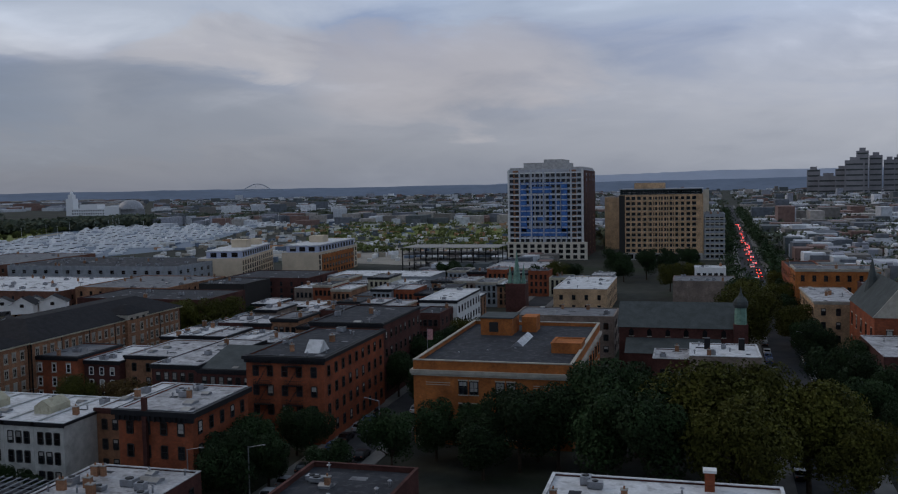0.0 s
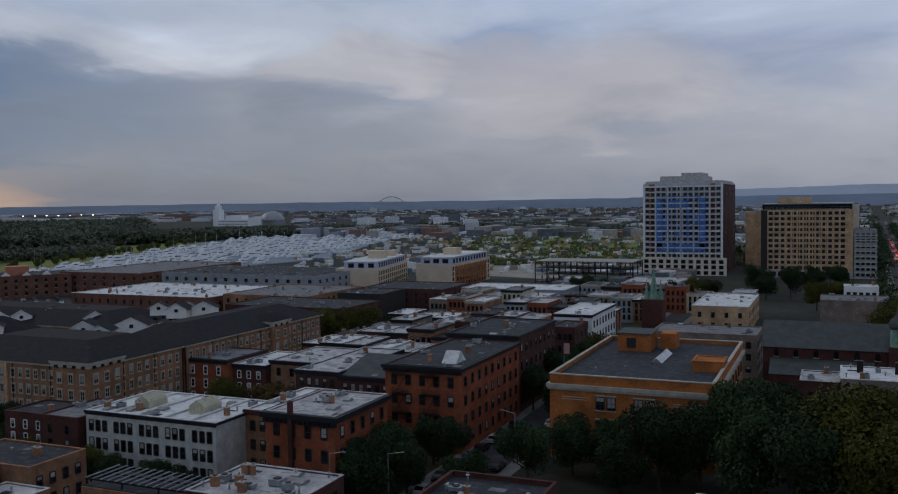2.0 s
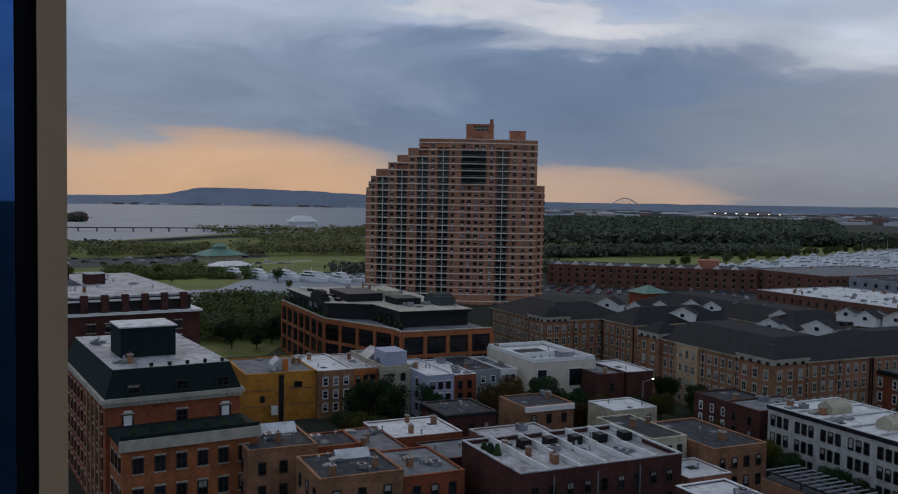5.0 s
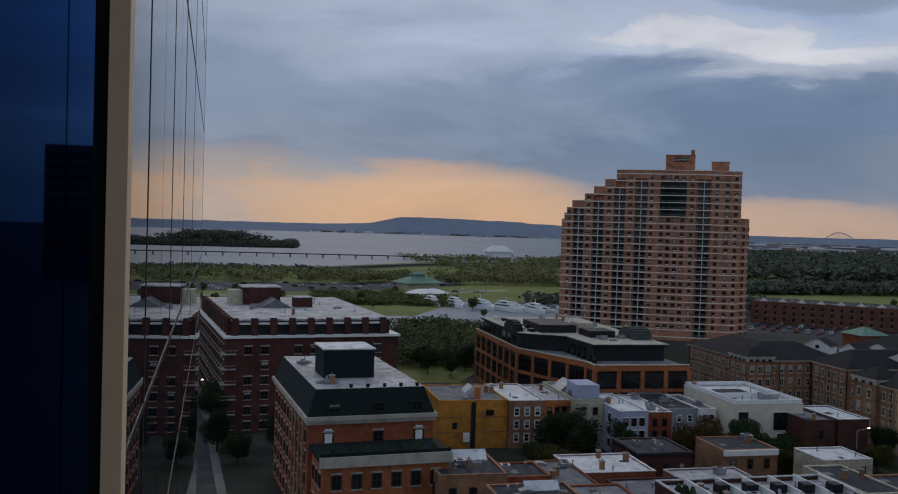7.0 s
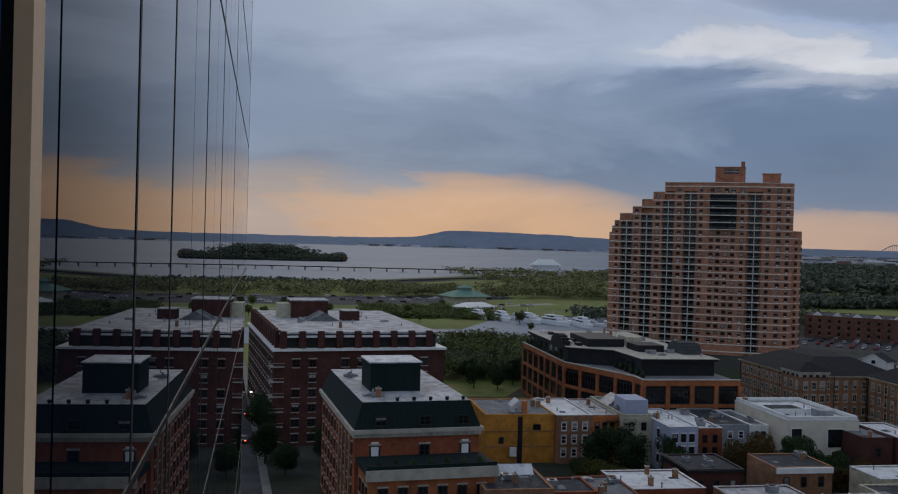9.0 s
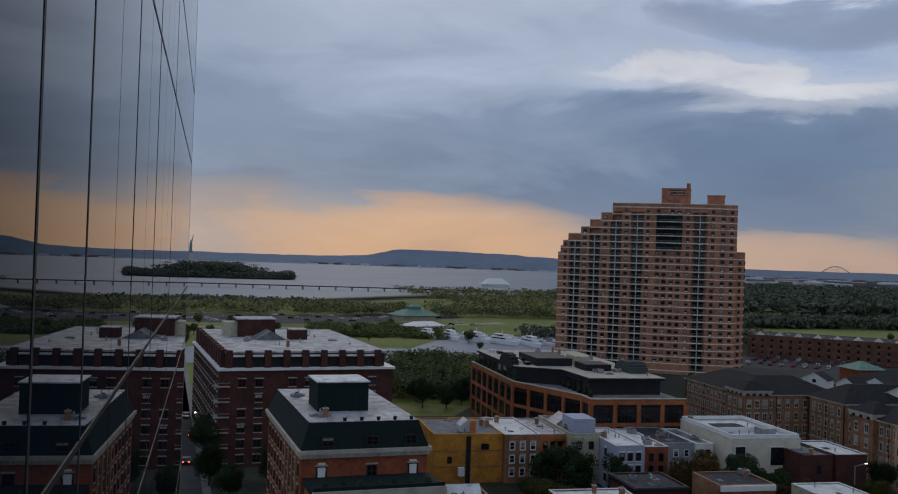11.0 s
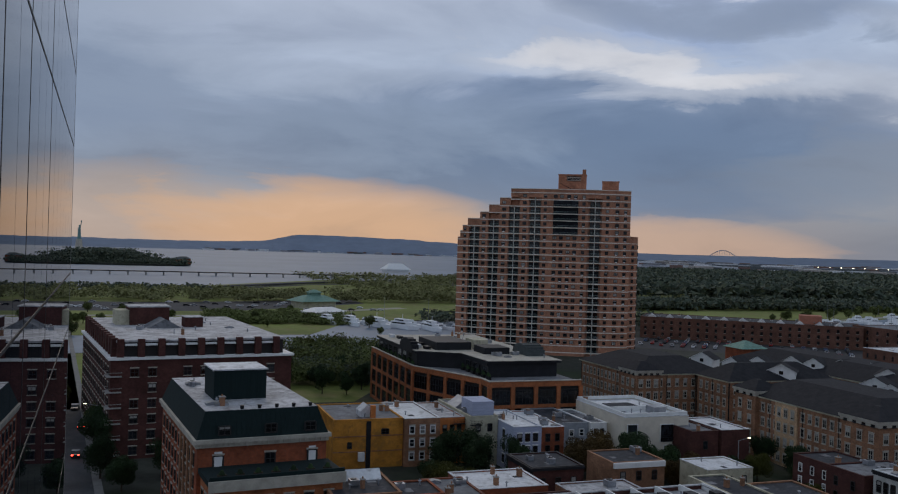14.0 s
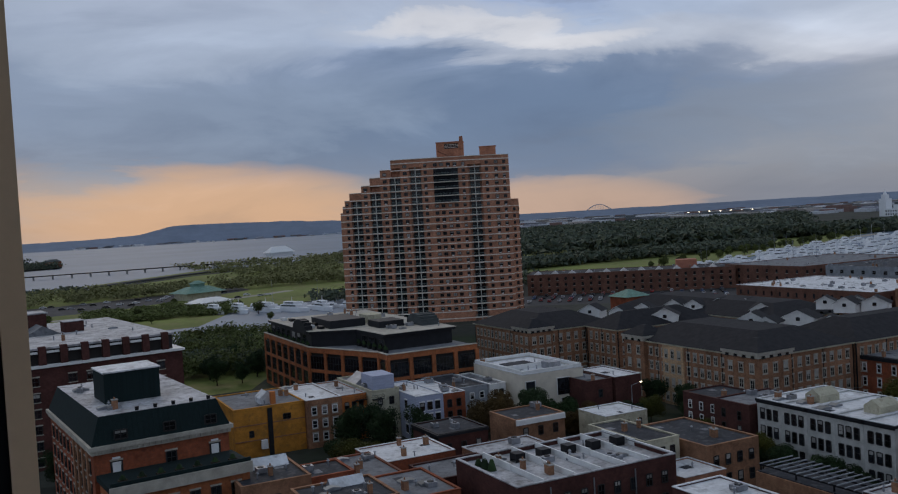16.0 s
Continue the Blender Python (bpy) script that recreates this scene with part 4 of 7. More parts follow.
def tan_block():
    t = thing("apartment_block", -17, 572, 0, 0, "tan brick mid rise block with grid of windows", "tower block")
    a, b, h, fl = 24.3, 20, 42, 3.12
    part("wall", Geo().box(-a, a, -b, b, 0, h - 3), BRICK_TAN, t)
    part("top_storey", Geo().box(-a + 0.6, a - 0.6, -b + 0.6, b, h - 3, h), GREEN_METAL, t, "dark set back top storey")
    part("roof_slab", Geo().box(-a - 0.3, a + 0.3, -b - 0.3, b + 0.3, h, h + 0.5), METAL_GREY, t)
    part("roof_house", Geo().box(-16, 2, -10, 8, h + 0.5, h + 4.0), BRICK_TAN, t, "ochre brick roof house")
    part("corner_strip", Geo().box(-a - 0.1, -a + 3.4, -b - 0.35, -b - 0.003, 4, h - 3.2), FRAME_DARK, t, "dark glazed corner")
    part("base", Geo().box(-a - 0.2, a + 0.2, -b - 0.5, -b - 0.004, 0, 4.2), CONCRETE, t)
    windows(t, (-a, a, -b, b), "s", 13, [4.8 + k * fl for k in range(11)], 2.3, 1.8, FRAME_DARK, STONE, 2, 3.6, random.Random(8))
    windows(t, (-a, a, -b - 0.5, b), "s", 12, [1.0], 2.6, 2.4, FRAME_DARK, None, 2, 1, random.Random(8))
    windows(t, (-a + 0.6, a - 0.6, -b + 0.6, b), "s", 16, [h - 2.5], 2.0, 1.9, METAL_GREY, None, 1, 1, random.Random(8))
    for x in [-a + 3.6 + i * 3.44 for i in range(14)]:
        part("pier", Geo().box(x - 0.22, x + 0.22, -b - 0.22, -b - 0.002, 4.3, h - 3.1), BRICK_TAN, t)
    u, a2, b2 = flat_building("apartment_block", 8, 19.5, 552, 585, 27, PAINT_GREY, ROOF_GREY, "grey mid rise block with white bands", "tower block", bays={"s": 4}, storeys=8, win=(1.8, 1.6), bars=2, seed=3)
    for k in range(9):
        part("band", Geo().box(-a2 - 0.3, a2 + 0.3, -b2 - 0.4, -b2 - 0.25, 3 * k + 0.1, 3 * k + 0.8), STONE, u)
    flat_building("stair_tower", 7.6, 11.2, 592, 600, 41, STUCCO_WHITE, ROOF_WHITE, "white rendered stair tower of the block", "tower block", extra=0)
    flat_building("apartment_block", -58, -45, 640, 690, 36, BRICK_TAN, ROOF_GREY, "tan brick block behind the towers", "tower block", bays={"e": 4}, storeys=11, win=(1.8, 1.6), bars=2)


tan_block()


# ---- the school ----
def school():
    t = thing("school_building", -33.5, 181, 0, 0, "orange brick school with stone cornice, flat roof", "school")
    a, b, h = 14.5, 24.0, 15.0
    part("wall", Geo().box(-a, a, -b, b, 0, h - 1.2).ring(-a, a, -b, b, h - 1.2, h + 0.3, 0.45), BRICK_ORANGE, t)
    part("roof", Geo().box(-a + 0.45, a - 0.45, -b + 0.45, b - 0.45, h - 1.19, h - 0.45), ROOF_DARK, t)
    part("coping", Geo().ring(-a - 0.08, a + 0.08, -b - 0.08, b + 0.08, h + 0.3, h + 0.48, 0.6), STONE, t, "pale stone coping")
    g = Geo()
    for lo, hi, z0, z1 in ((0.55, 0.003, h - 2.0, h - 1.35), (0.35, 0.003, h - 2.4, h - 2.01)):
        g.box(-a - lo, a + lo, -b - lo, -b - hi, z0, z1).box(a + hi, a + lo, -b, b, z0, z1).box(-a - lo, -a - hi, -b, b, z0, z1)
    part("cornice", g, STONE, t, "projecting stone cornice")
    part("corner_bulkhead", Geo().box(8.6, 14.3, -9.5, -3.0, h - 0.9, h + 1.4).ring(8.5, 14.4, -9.6, -2.9, h + 1.4, h + 1.6, 0.5), BRICK_ORANGE, t)
    part("stair_bulkhead", Geo().box(-9.5, -2.6, 9, 17, h - 0.9, h + 3.2).box(-9.8, -2.3, 8.7, 17.3, h + 3.2, h + 3.45, 1).box(-7.6, -5.6, 8.9, 9.0, h + 0.3, h + 2.4, 2), [BRICK_ORANGE, SLATE, FRAME_DARK], t)
    part("lift_bulkhead", Geo().box(-1.4, 1.8, 14, 19, h - 0.9, h + 2.9), BRICK_ORANGE, t)
    part("roof_skylight", Geo().box(-0.2, 2.0, -3.5, 8.5, h - 0.9, h - 0.4, 1).gable(-0.25, 2.05, -3.6, 8.6, h - 0.4, h + 0.6, 0, 1, "y"), [ROOF_WHITE, METAL_GREY], t, "long white ridge skylight")
    rng = random.Random(2)
    for z in (1.6, 5.2, 9.4):
        windows(t, (-a, a, -b, b), "s", 4, [z], 1.5, 2.3, FRAME_DARK, STONE, 2, 0.5, rng, offs=[-5.2, -3.2, 1.6, 3.6])
        windows(t, (-a, a, -b, b), "e", 9, [z], 1.9, 2.3, FRAME_DARK, STONE, 2, 1.2, rng)
    for x in (-12.2, 7.6):
        part("brick_panel", Geo().ring(x, x + 4.6, -b - 0.06, -b - 0.002, 10.9, 11.0, 0.02).box(x, x + 4.6, -b - 0.07, -b - 0.002, 11.3, 11.42), STONE, t)
    part("entrance_porch", Geo().box(-13.6, -9.6, -b - 1.2, -b - 0.003, 0, 3.4), STONE, t)
    for i in range(3):
        part("service_vent", Geo().cone(-9 + 5 * i, -12 + 3 * i, h - 0.9, h - 0.2, 0.16, 0.16, 8), METAL_GREY, t)
    f = thing("flagpole", -47.3, 164, 15.48, 0, "short roof flagpole with a limp flag", "flagpole")
    part("pole", Geo().cone(0, 0, 0, 4.6, 0.05, 0.03, 8), METAL_GREY, f)
    part("flag", Geo().prism([(0.05, 0), (0.5, 0.08), (1.1, -0.05), (1.1, -0.09), (0.5, 0.04), (0.05, -0.04)], 2.4, 4.4), FLAG, f)


school()


# ---- the old red church with its side aisle and copper turret ----
def church():
    t = thing("church", -1.5, 232, 0, 0, "dark red brick church with grey slate roof", "church")
    part("nave_wall", Geo().box(-15, 15, -4, 12, 0, 11), BRICK_DARK, t)
    part("nave_roof", Geo().gable(-15.4, 15.4, -4.6, 12.6, 11.0, 16.4, 0, 1), [SLATE, BRICK_DARK], t, "grey slate nave roof")
    part("aisle_wall", Geo().box(-13, 9, -10, -4.01, 0, 5.6), BRICK_DARK, t)
    g = Geo()
    g.face([(-13.3, -10.4, 5.6), (9.3, -10.4, 5.6), (9.3, -4.01, 8.4), (-13.3, -4.01, 8.4)]).face([(-13.3, -10.4, 5.6), (-13.3, -4.01, 8.4), (-13.3, -4.01, 5.6)]).face([(9.3, -10.4, 5.6), (9.3, -4.01, 5.6), (9.3, -4.01, 8.4)])
    part("aisle_roof", g, SLATE, t)
    me = Geo().box(-0.55, 0.55, -0.06, 0.02, 0, 1.3, 1).gable(-0.55, 0.55, -0.06, 0.02, 1.3, 1.9, 1, 1, "y").box(-0.65, 0.65, -0.12, 0.02, -0.15, 0.0, 0).mesh("clerestory_window", [STONE, GLASS])
    for i in range(6):
        piece("clerestory_window", me, t, pose(-12 + 4.4 * i, -4.0, 8.8))
    part("gable_cross_wall", Geo().box(-15.5, -15.41, -4.8, 12.8, 11, 11.6), STONE, t)
    g = Geo().box(12.2, 15.6, -5.2, -1.8, 0, 12.2)
    part("turret", g, BRICK_DARK, t)
    part("turret_lantern", Geo().cone(13.9, -3.5, 12.2, 16.2, 1.5, 1.35, 8), COPPER, t, "green copper lantern")
    g = Geo()
    prof = [(16.2, 1.5), (16.9, 1.75), (17.7, 1.7), (18.4, 1.25), (19.0, 0.6), (19.8, 0.25), (21.2, 0.05)]
    for (z0, r0), (z1, r1) in zip(prof, prof[1:]):
        g.cone(13.9, -3.5, z0, z1, r0, r1, 12)
    part("onion_dome", g, SLATE, t, "dark onion dome")


church()


# ---- twin green spires behind the school ----
s = thing("church_spire", -56, 300, 0, 0, "pale green copper church spires over brick tower", "spire")
part("tower", Geo().box(-3.4, 3.4, -3, 3, 0, 13.5), BRICK_DARK, s)
for x in (-2.3, 0.0, 2.3):
    part("spire", Geo().cone(x, 0, 13.5, 24.5 if x == 0 else 20.0, 1.5 if x == 0 else 0.9, 0.05, 8), COPPER, s)

# ---- white hall with a tower and a dome far across the marina ----
s = thing("exhibition_hall", -1105, 1530, 0, 0, "white exhibition hall with tower and dome", "hall")
part("tower", Geo().box(-84, -68, -8, 8, 0, 34).box(-81, -71, -5, 5, 34, 42).cone(-76, 0, 42, 50, 4, 0.6, 8), BOAT_WHITE, s)
part("hall", Geo().box(-68, 8, -14, 14, 0, 14).box(-50, -10, -12, 12, 14, 22).box(8, 40, -14, 14, 0, 18), BOAT_WHITE, s)
g = Geo()
for i in range(7):
    a0, a1 = i * math.pi / 14, (i + 1) * math.pi / 14
    g.cone(52, 6, 12 + 18 * math.sin(a0), 12 + 18 * math.sin(a1), 24 * math.cos(a0), max(24 * math.cos(a1), 0.1), 20)
part("dome", g.box(30, 74, -8, 20, 0, 12), METAL_GREY, s, "grey domed theatre")
windows(s, (-68, 8, -14, 14), "s", 14, [3, 9], 2.6, 2.6, FRAME_DARK, None, 1, 1)


# ---- brick apartment court with dark hipped roofs ----
def court_block(x0, x1, y0, y1, label, sides, rise=4.2, run=9.0, eave=14.0, wall=BRICK_BROWN, bays=None, seed=1):
    cx, cy = (x0 + x1) / 2, (y0 + y1) / 2
    a, b = (x1 - x0) / 2, (y1 - y0) / 2
    t = thing("apartment_house", cx, cy, 0, 0, label, "apartment house", "brick apartment court")
    part("wall", Geo().box(-a, a, -b, b, 0, eave), wall, t)
    part("roof", Geo().hip(-a - 0.7, a + 0.7, -b - 0.7, b + 0.7, eave + 0.35, eave + rise, min(run, a, b)), SHINGLE, t, "charcoal shingle hipped roof")
    g = Geo().box(-a - 0.6, a + 0.6, -b - 0.6, b + 0.6, eave + 0.003, eave + 0.345)
    part("eave", g, STUCCO_CREAM, t, "pale boxed eave")
    rng = random.Random(seed)
    for s, n in sides.items():
        windows(t, (-a, a, -b, b), s, n, [1.0, 4.4, 7.7, 11.0], 1.05, 1.75, STONE, STONE, 2, 0.6, rng)
        L = 2 * (a if s in "sn" else b)
        k = max(2, int(L / 9))
        for i in range(k + 1):
            q = -L / 2 + L * i / k
            if s == "s":
                part("downpipe", Geo().box(q - 0.07, q + 0.07, -b - 0.16, -b - 0.003, 0, eave), METAL_DARK, t)
            elif s == "e":
                part("downpipe", Geo().box(a + 0.003, a + 0.16, q - 0.07, q + 0.07, 0, eave), METAL_DARK, t)
        if s == "s":
            part("string_course", Geo().box(-a - 0.08, a + 0.08, -b - 0.09, -b - 0.004, 3.9, 4.1), STONE, t)
        if s == "e":
            part("string_course", Geo().box(a + 0.004, a + 0.09, -b, b, 3.9, 4.1), STONE, t)
    return t, a, b


def pavilion(t, x0, x1, y0, y1, wall, n=3):
    """A taller corner bay with a pale cornice."""
    p = part("corner_bay", Geo().box(x0, x1, y0, y1, 0, 14.9), wall, t)
    part("bay_cornice", Geo().box(x0 - 0.5, x1 + 0.5, y0 - 0.5, y1 + 0.5, 14.9, 15.5).box(x0 - 0.25, x1 + 0.25, y0 - 0.25, y1 + 0.25, 14.2, 14.897), STONE, p)
    part("bay_roof", Geo().hip(x0 - 0.6, x1 + 0.6, y0 - 0.6, y1 + 0.6, 15.5, 17.6, min(x1 - x0, y1 - y0) / 2), SHINGLE, p)
    for s in ("s", "e"):
        windows(t, (x0 - 0.02, x1 + 0.02, y0 - 0.02, y1), s, n, [1.0, 4.4, 7.7, 11.0], 1.2, 1.8, STONE, STONE, 2, 0.3)
        windows(t, (x0 - 0.27, x1 + 0.27, y0 - 0.27, y1), s, n + 1, [14.3], 0.9, 0.4, FRAME_DARK, None, 1, 0.3)


t, a, b = court_block(-182, -139, 138, 166, "brown brick apartment house with dark hipped roof", {"s": 19, "e": 11}, seed=1)
pavilion(t, a - 8.6, a + 1.2, -b - 1.4, -b + 8, BRICK_BROWN)
pavilion(t, -a - 0.6, -a + 7.0, -b - 1.2, -b + 6, BRICK_BROWN, 2)
part("tan_bay", Geo().box(-8.6, -1.4, -b - 0.42, -b - 0.003, 0, 13.9), BRICK_TAN, t, "tan brick bay")
windows(t, (-8.6, -1.4, -b - 0.42, b), "s", 3, [1.0, 4.4, 7.7, 11.0], 1.05, 1.75, STONE, STONE, 2, 0.3)
t, a, b = court_block(-160, -138.6, 166.6, 226, "long brown brick apartment wing with dark roof", {"e": 24, "s": 3}, seed=2)
pavilion(t, a - 6, a + 1.0, 4, 12, BRICK_BROWN, 2)
t, a, b = court_block(-243, -211, 127, 154, "brown brick apartment house near the tower", {"s": 14, "e": 10}, seed=3)
pavilion(t, a - 7.5, a + 0.9, -b - 1.0, -b + 6.5, BRICK_BROWN)
t, a, b = court_block(-210, -196, 145, 178, "narrow brown brick apartment wing", {"s": 5, "e": 12}, run=7, seed=4)
court_block(-262, -190, 196, 224, "rear brown brick apartment wing with dark roof", {"e": 8}, run=9, eave=11.6, seed=5)
FB_LATER = (-200, -152, 262, 290)


def roof_gable(x, y, z, w, d, rz, h=2.6):
    """A white gabled roof dormer."""
    t = thing("roof_gable", x, y, z, rz, "white boarded gable dormer on a shingle roof", "dormer", "white roof gables")
    part("front", Geo().box(-w / 2, w / 2, 0, d, -1.5, h * 0.4).gable(-w / 2, w / 2, -0.004, d, h * 0.4, h, 0, 0, "y"), PAINT_WHITE, t)
    g = Geo()
    for s in (1, -1):
        q = [(s * (w / 2 + 0.5), -0.4, h * 0.4 - 0.1), (s * (w / 2 + 0.5), d, h * 0.4 - 0.1), (0, d, h + 0.14), (0, -0.4, h + 0.14)]
        g.face(q if s > 0 else list(reversed(q)))
        q2 = [(x_, y_, z_ - 0.14) for x_, y_, z_ in q]
        g.face(list(reversed(q2)) if s > 0 else q2)
        g.face([q[0], q[3], q2[3], q2[0]], 1)
    part("slope", g, [SHINGLE, PAINT_WHITE], t)
    piece("window", window_mesh(0.9, 0.8, FRAME_DARK, None, 0, 1), t, pose(0, -0.01, h * 0.12))


for i, (x, y, w, rz) in enumerate(((-229, 144, 4, 30), (-224, 156, 6.5, 35), (-213, 158, 6, 20), (-213, 167, 6, 35), (-197, 162, 7, 45), (-231, 194, 6, 25), (-225, 197, 6, 30), (-221, 204, 7, 25),
                                   (-213, 208, 6, 25), (-200, 201, 6, 50), (-172, 169, 6.5, 30), (-166, 168, 5, 25), (-165, 178, 8, 20), (-155, 178, 5.5, 35), (-176, 208, 6, 20), (-171, 214, 7, 30), (-178, 216, 5, 40), (-186, 212, 5, 35))):
    roof_gable(x, y, 13.0 if x < -190 and y > 190 else 15.4, w, 6, rz, 2.9 if w > 5.5 else 2.2)

# ---- orange framed loft building ----
t = thing("loft_building", -233, 84, 0, 0, "orange brick framed loft building with dark glazing", "office building")
LOFT = brickwork("loft_brick", (0.38, 0.128, 0.05), (0.31, 0.105, 0.042), (0.2, 0.12, 0.08))
W = [(-37, -15), (6, -15), (30, -5), (35.5, -5), (35.5, 19), (-37, 19)]
part("wall", Geo().prism([(x * 0.985, y * 0.985 + 0.3) for x, y in W], 0, 14.6), FRAME_DARK, t)
part("terrace_floor", Geo().prism(W, 14.6, 14.9), ROOF_GREY, t)
up_ = [(-35, -13.4), (4, -13.4), (10, -3), (26, -2), (26, 17), (-35, 17)]
part("set_back_storey", Geo().prism(up_, 14.9, 18.4), CORNICE_DARK, t)
part("upper_coping", Geo().prism([(x * 1.04, y * 1.05) for x, y in up_], 19.0, 19.12), STONE, t, "thin pale roof edge")
part("upper_roof", Geo().prism([(x * 1.03, y * 1.04) for x, y in up_], 18.4, 19.0, 0, 1), [CORNICE_DARK, ROOF_SILVER], t)
edges = list(zip(W, W[1:] + W[:1]))
for (x0, y0), (x1, y1) in edges[:4]:
    L = math.hypot(x1 - x0, y1 - y0)
    an = math.degrees(math.atan2(y1 - y0, x1 - x0))
    for z0, z1, o in ((14.0, 15.3, 0.25), (8.9, 9.7, 0.12), (4.4, 5.2, 0.12), (0, 0.9, 0.12)):
        ob = part("spandrel", Geo().box(0, L, -o, 0.4, z0, z1), LOFT, t)
        ob.matrix_basis = pose(x0, y0, 0, 0, 0, an)
    n = max(1, round(L / 6.0))
    for i in range(n + 1):
        ob = part("pier", Geo().box(L * i / n - 0.5, L * i / n + 0.5, -0.22, 0.4, 0, 14.0), LOFT, t)
        ob.matrix_basis = pose(x0, y0, 0, 0, 0, an)
    for i in range(n):
        for z, hh in ((0.95, 3.4), (5.25, 3.6), (9.75, 3.4)):
            piece("loft_window", window_mesh(L / n - 1.4, hh, FRAME_DARK, None, 0, 5), t, pose(x0, y0, z, 0, 0, an) @ pose(L * (i + 0.5) / n, 0.12, 0))
part("terrace_coping", Geo().prism([(-37.3, -15.3), (6.1, -15.3), (30.1, -5.3), (35.8, -5.3), (35.8, -4.7), (30, -4.6), (6, -14.7), (-37.3, -14.7)], 15.3, 15.5).box(35.2, 35.9, -4.7, 19, 15.3, 15.5), STONE, t)
g = Geo()
for i in range(9):
    q0, q1 = math.pi * i / 9, math.pi * (i + 1) / 9
    g.prism([(-8 - 6 * math.cos(q0), 0), (-8 - 6 * math.cos(q1), 0), (-8 - 6 * math.cos(q1), 2), (-8 - 6 * math.cos(q0), 2)], 0, 0.4 + 3 * (math.sin(q0) + math.sin(q1)) / 2)
ob = part("arched_parapet", g, CORNICE_DARK, t, "dark arched parapet")
ob.matrix_basis = pose(4, -14.2, 18.4)
part("plant_screen", Geo().box(-12, 4, -8, 2, 19.0, 21.2).box(6, 14, 2, 9, 19, 20.8), CORNICE_DARK, t, "black roof plant screen")
part("roof_cabin", Geo().box(-6, 1, 4, 8, 19.0, 21.4), STUCCO_CREAM, t)
windows(t, (-35, 26, -13.4, 17), "s", 9, [15.4], 3.0, 2.4, FRAME_DARK, None, 3, 2, offs=[-32, -27, -22, -17, -12, -7, -2])
for s_, y_ in ((5, 0), (10, 3), (15, -1), (21, 2)):
    piece("loft_window", window_mesh(3.4, 2.5, FRAME_DARK, None, 0, 3), t, pose(s_ + 5, -2.9 + 0.02 * s_, 15.3, 0, 0, 3))
clutter(t, (-33, 24, 2, 16), 19.12, random.Random(9), 24)
for i in range(16):
    x_ = -34 + 4.2 * i if i < 10 else 12 + 3.4 * (i - 10)
    y_ = -14.4 if i < 10 else -4.2 + 0.1 * i
    part("terrace_planter", Geo().box(x_ - 0.9, x_ + 0.9, y_ - 0.35, y_ + 0.35, 14.9, 15.7).cone(x_ - 0.4, y_, 15.7, 16.7, 0.5, 0.15, 7, 1).cone(x_ + 0.5, y_, 15.7, 16.4, 0.45, 0.15, 7, 1), [METAL_DARK, LEAF_DARK], t)
for i in range(8):
    x_ = -30 + 4.4 * i
    part("roof_bed", Geo().box(x_ - 1.4, x_ + 1.4, -11.5 + 1.2 * (i % 3), -10.2 + 1.2 * (i % 3), 19.12, 19.9), METAL_DARK if i % 3 else ROOF_WHITE, t)
g = Geo()
for i in range(9):
    q0, q1 = math.pi * i / 9, math.pi * (i + 1) / 9
    g.prism([(14 - 5 * math.cos(q0), 12), (14 - 5 * math.cos(q1), 12), (14 - 5 * math.cos(q1), 17), (14 - 5 * math.cos(q0), 17)], 19.12, 19.4 + 2.6 * (math.sin(q0) + math.sin(q1)) / 2)
part("barrel_vault", g, SLATE, t, "dark barrel roofed stair house")

# ---- mansarded corner building ----
t = thing("apartment_house", -145.9, 16.7, 0, 6, "red brick corner building with dark green mansard", "apartment house")
a, b = 11.6, 9.6
part("wall", Geo().box(-24, a, -b, b, 0, 17.6), BRICK_RED, t)
g = Geo()
lo = [(-24.2, -b - 0.2), (a + 0.2, -b - 0.2), (a + 0.2, b + 0.2), (-24.2, b + 0.2)]
hi = [(-22.8, -b + 1.2), (a - 1.2, -b + 1.2), (a - 1.2, b - 1.2), (-22.8, b - 1.2)]
for i in range(4):
    j = (i + 1) % 4
    g.face([(*lo[i], 18.2), (*lo[j], 18.2), (*hi[j], 22), (*hi[i], 22)])
part("mansard", g, GREEN_METAL, t, "dark green ribbed mansard")
for i in range(26):
    y_ = -b + 0.4 + i * 0.74
    part("mansard_rib", Geo().rod((a + 0.2, y_, 18.2), (a - 1.2, max(-b + 1.2, min(b - 1.2, y_)), 22.0), 0.05, 0, 4), GREEN_METAL, t)
part("roof", Geo().box(-22.8, a - 1.2, -b + 1.2, b - 1.2, 21.9, 22.06), ROOF_SILVER, t)
part("cornice", Geo().ring(-24.6, a + 0.6, -b - 0.6, b + 0.6, 17.6, 18.2, 1.0).ring(-24.3, a + 0.3, -b - 0.3, b + 0.3, 17.0, 17.597, 0.28), STONE, t, "bracketed stone cornice")
for i in range(24):
    part("bracket", Geo().box(a + 0.301, a + 0.55, -b + 0.3 + i * 0.81, -b + 0.5 + i * 0.81, 17.1, 17.59), STONE, t)
part("roof_house", Geo().box(-6.2, 1.6, -5.6, 2.6, 22.06, 26.6), GREEN_METAL, t, "dark green roof house")
part("roof_house_lid", Geo().box(-6.4, 1.8, -5.8, 2.8, 26.6, 26.8), ROOF_WHITE, t)
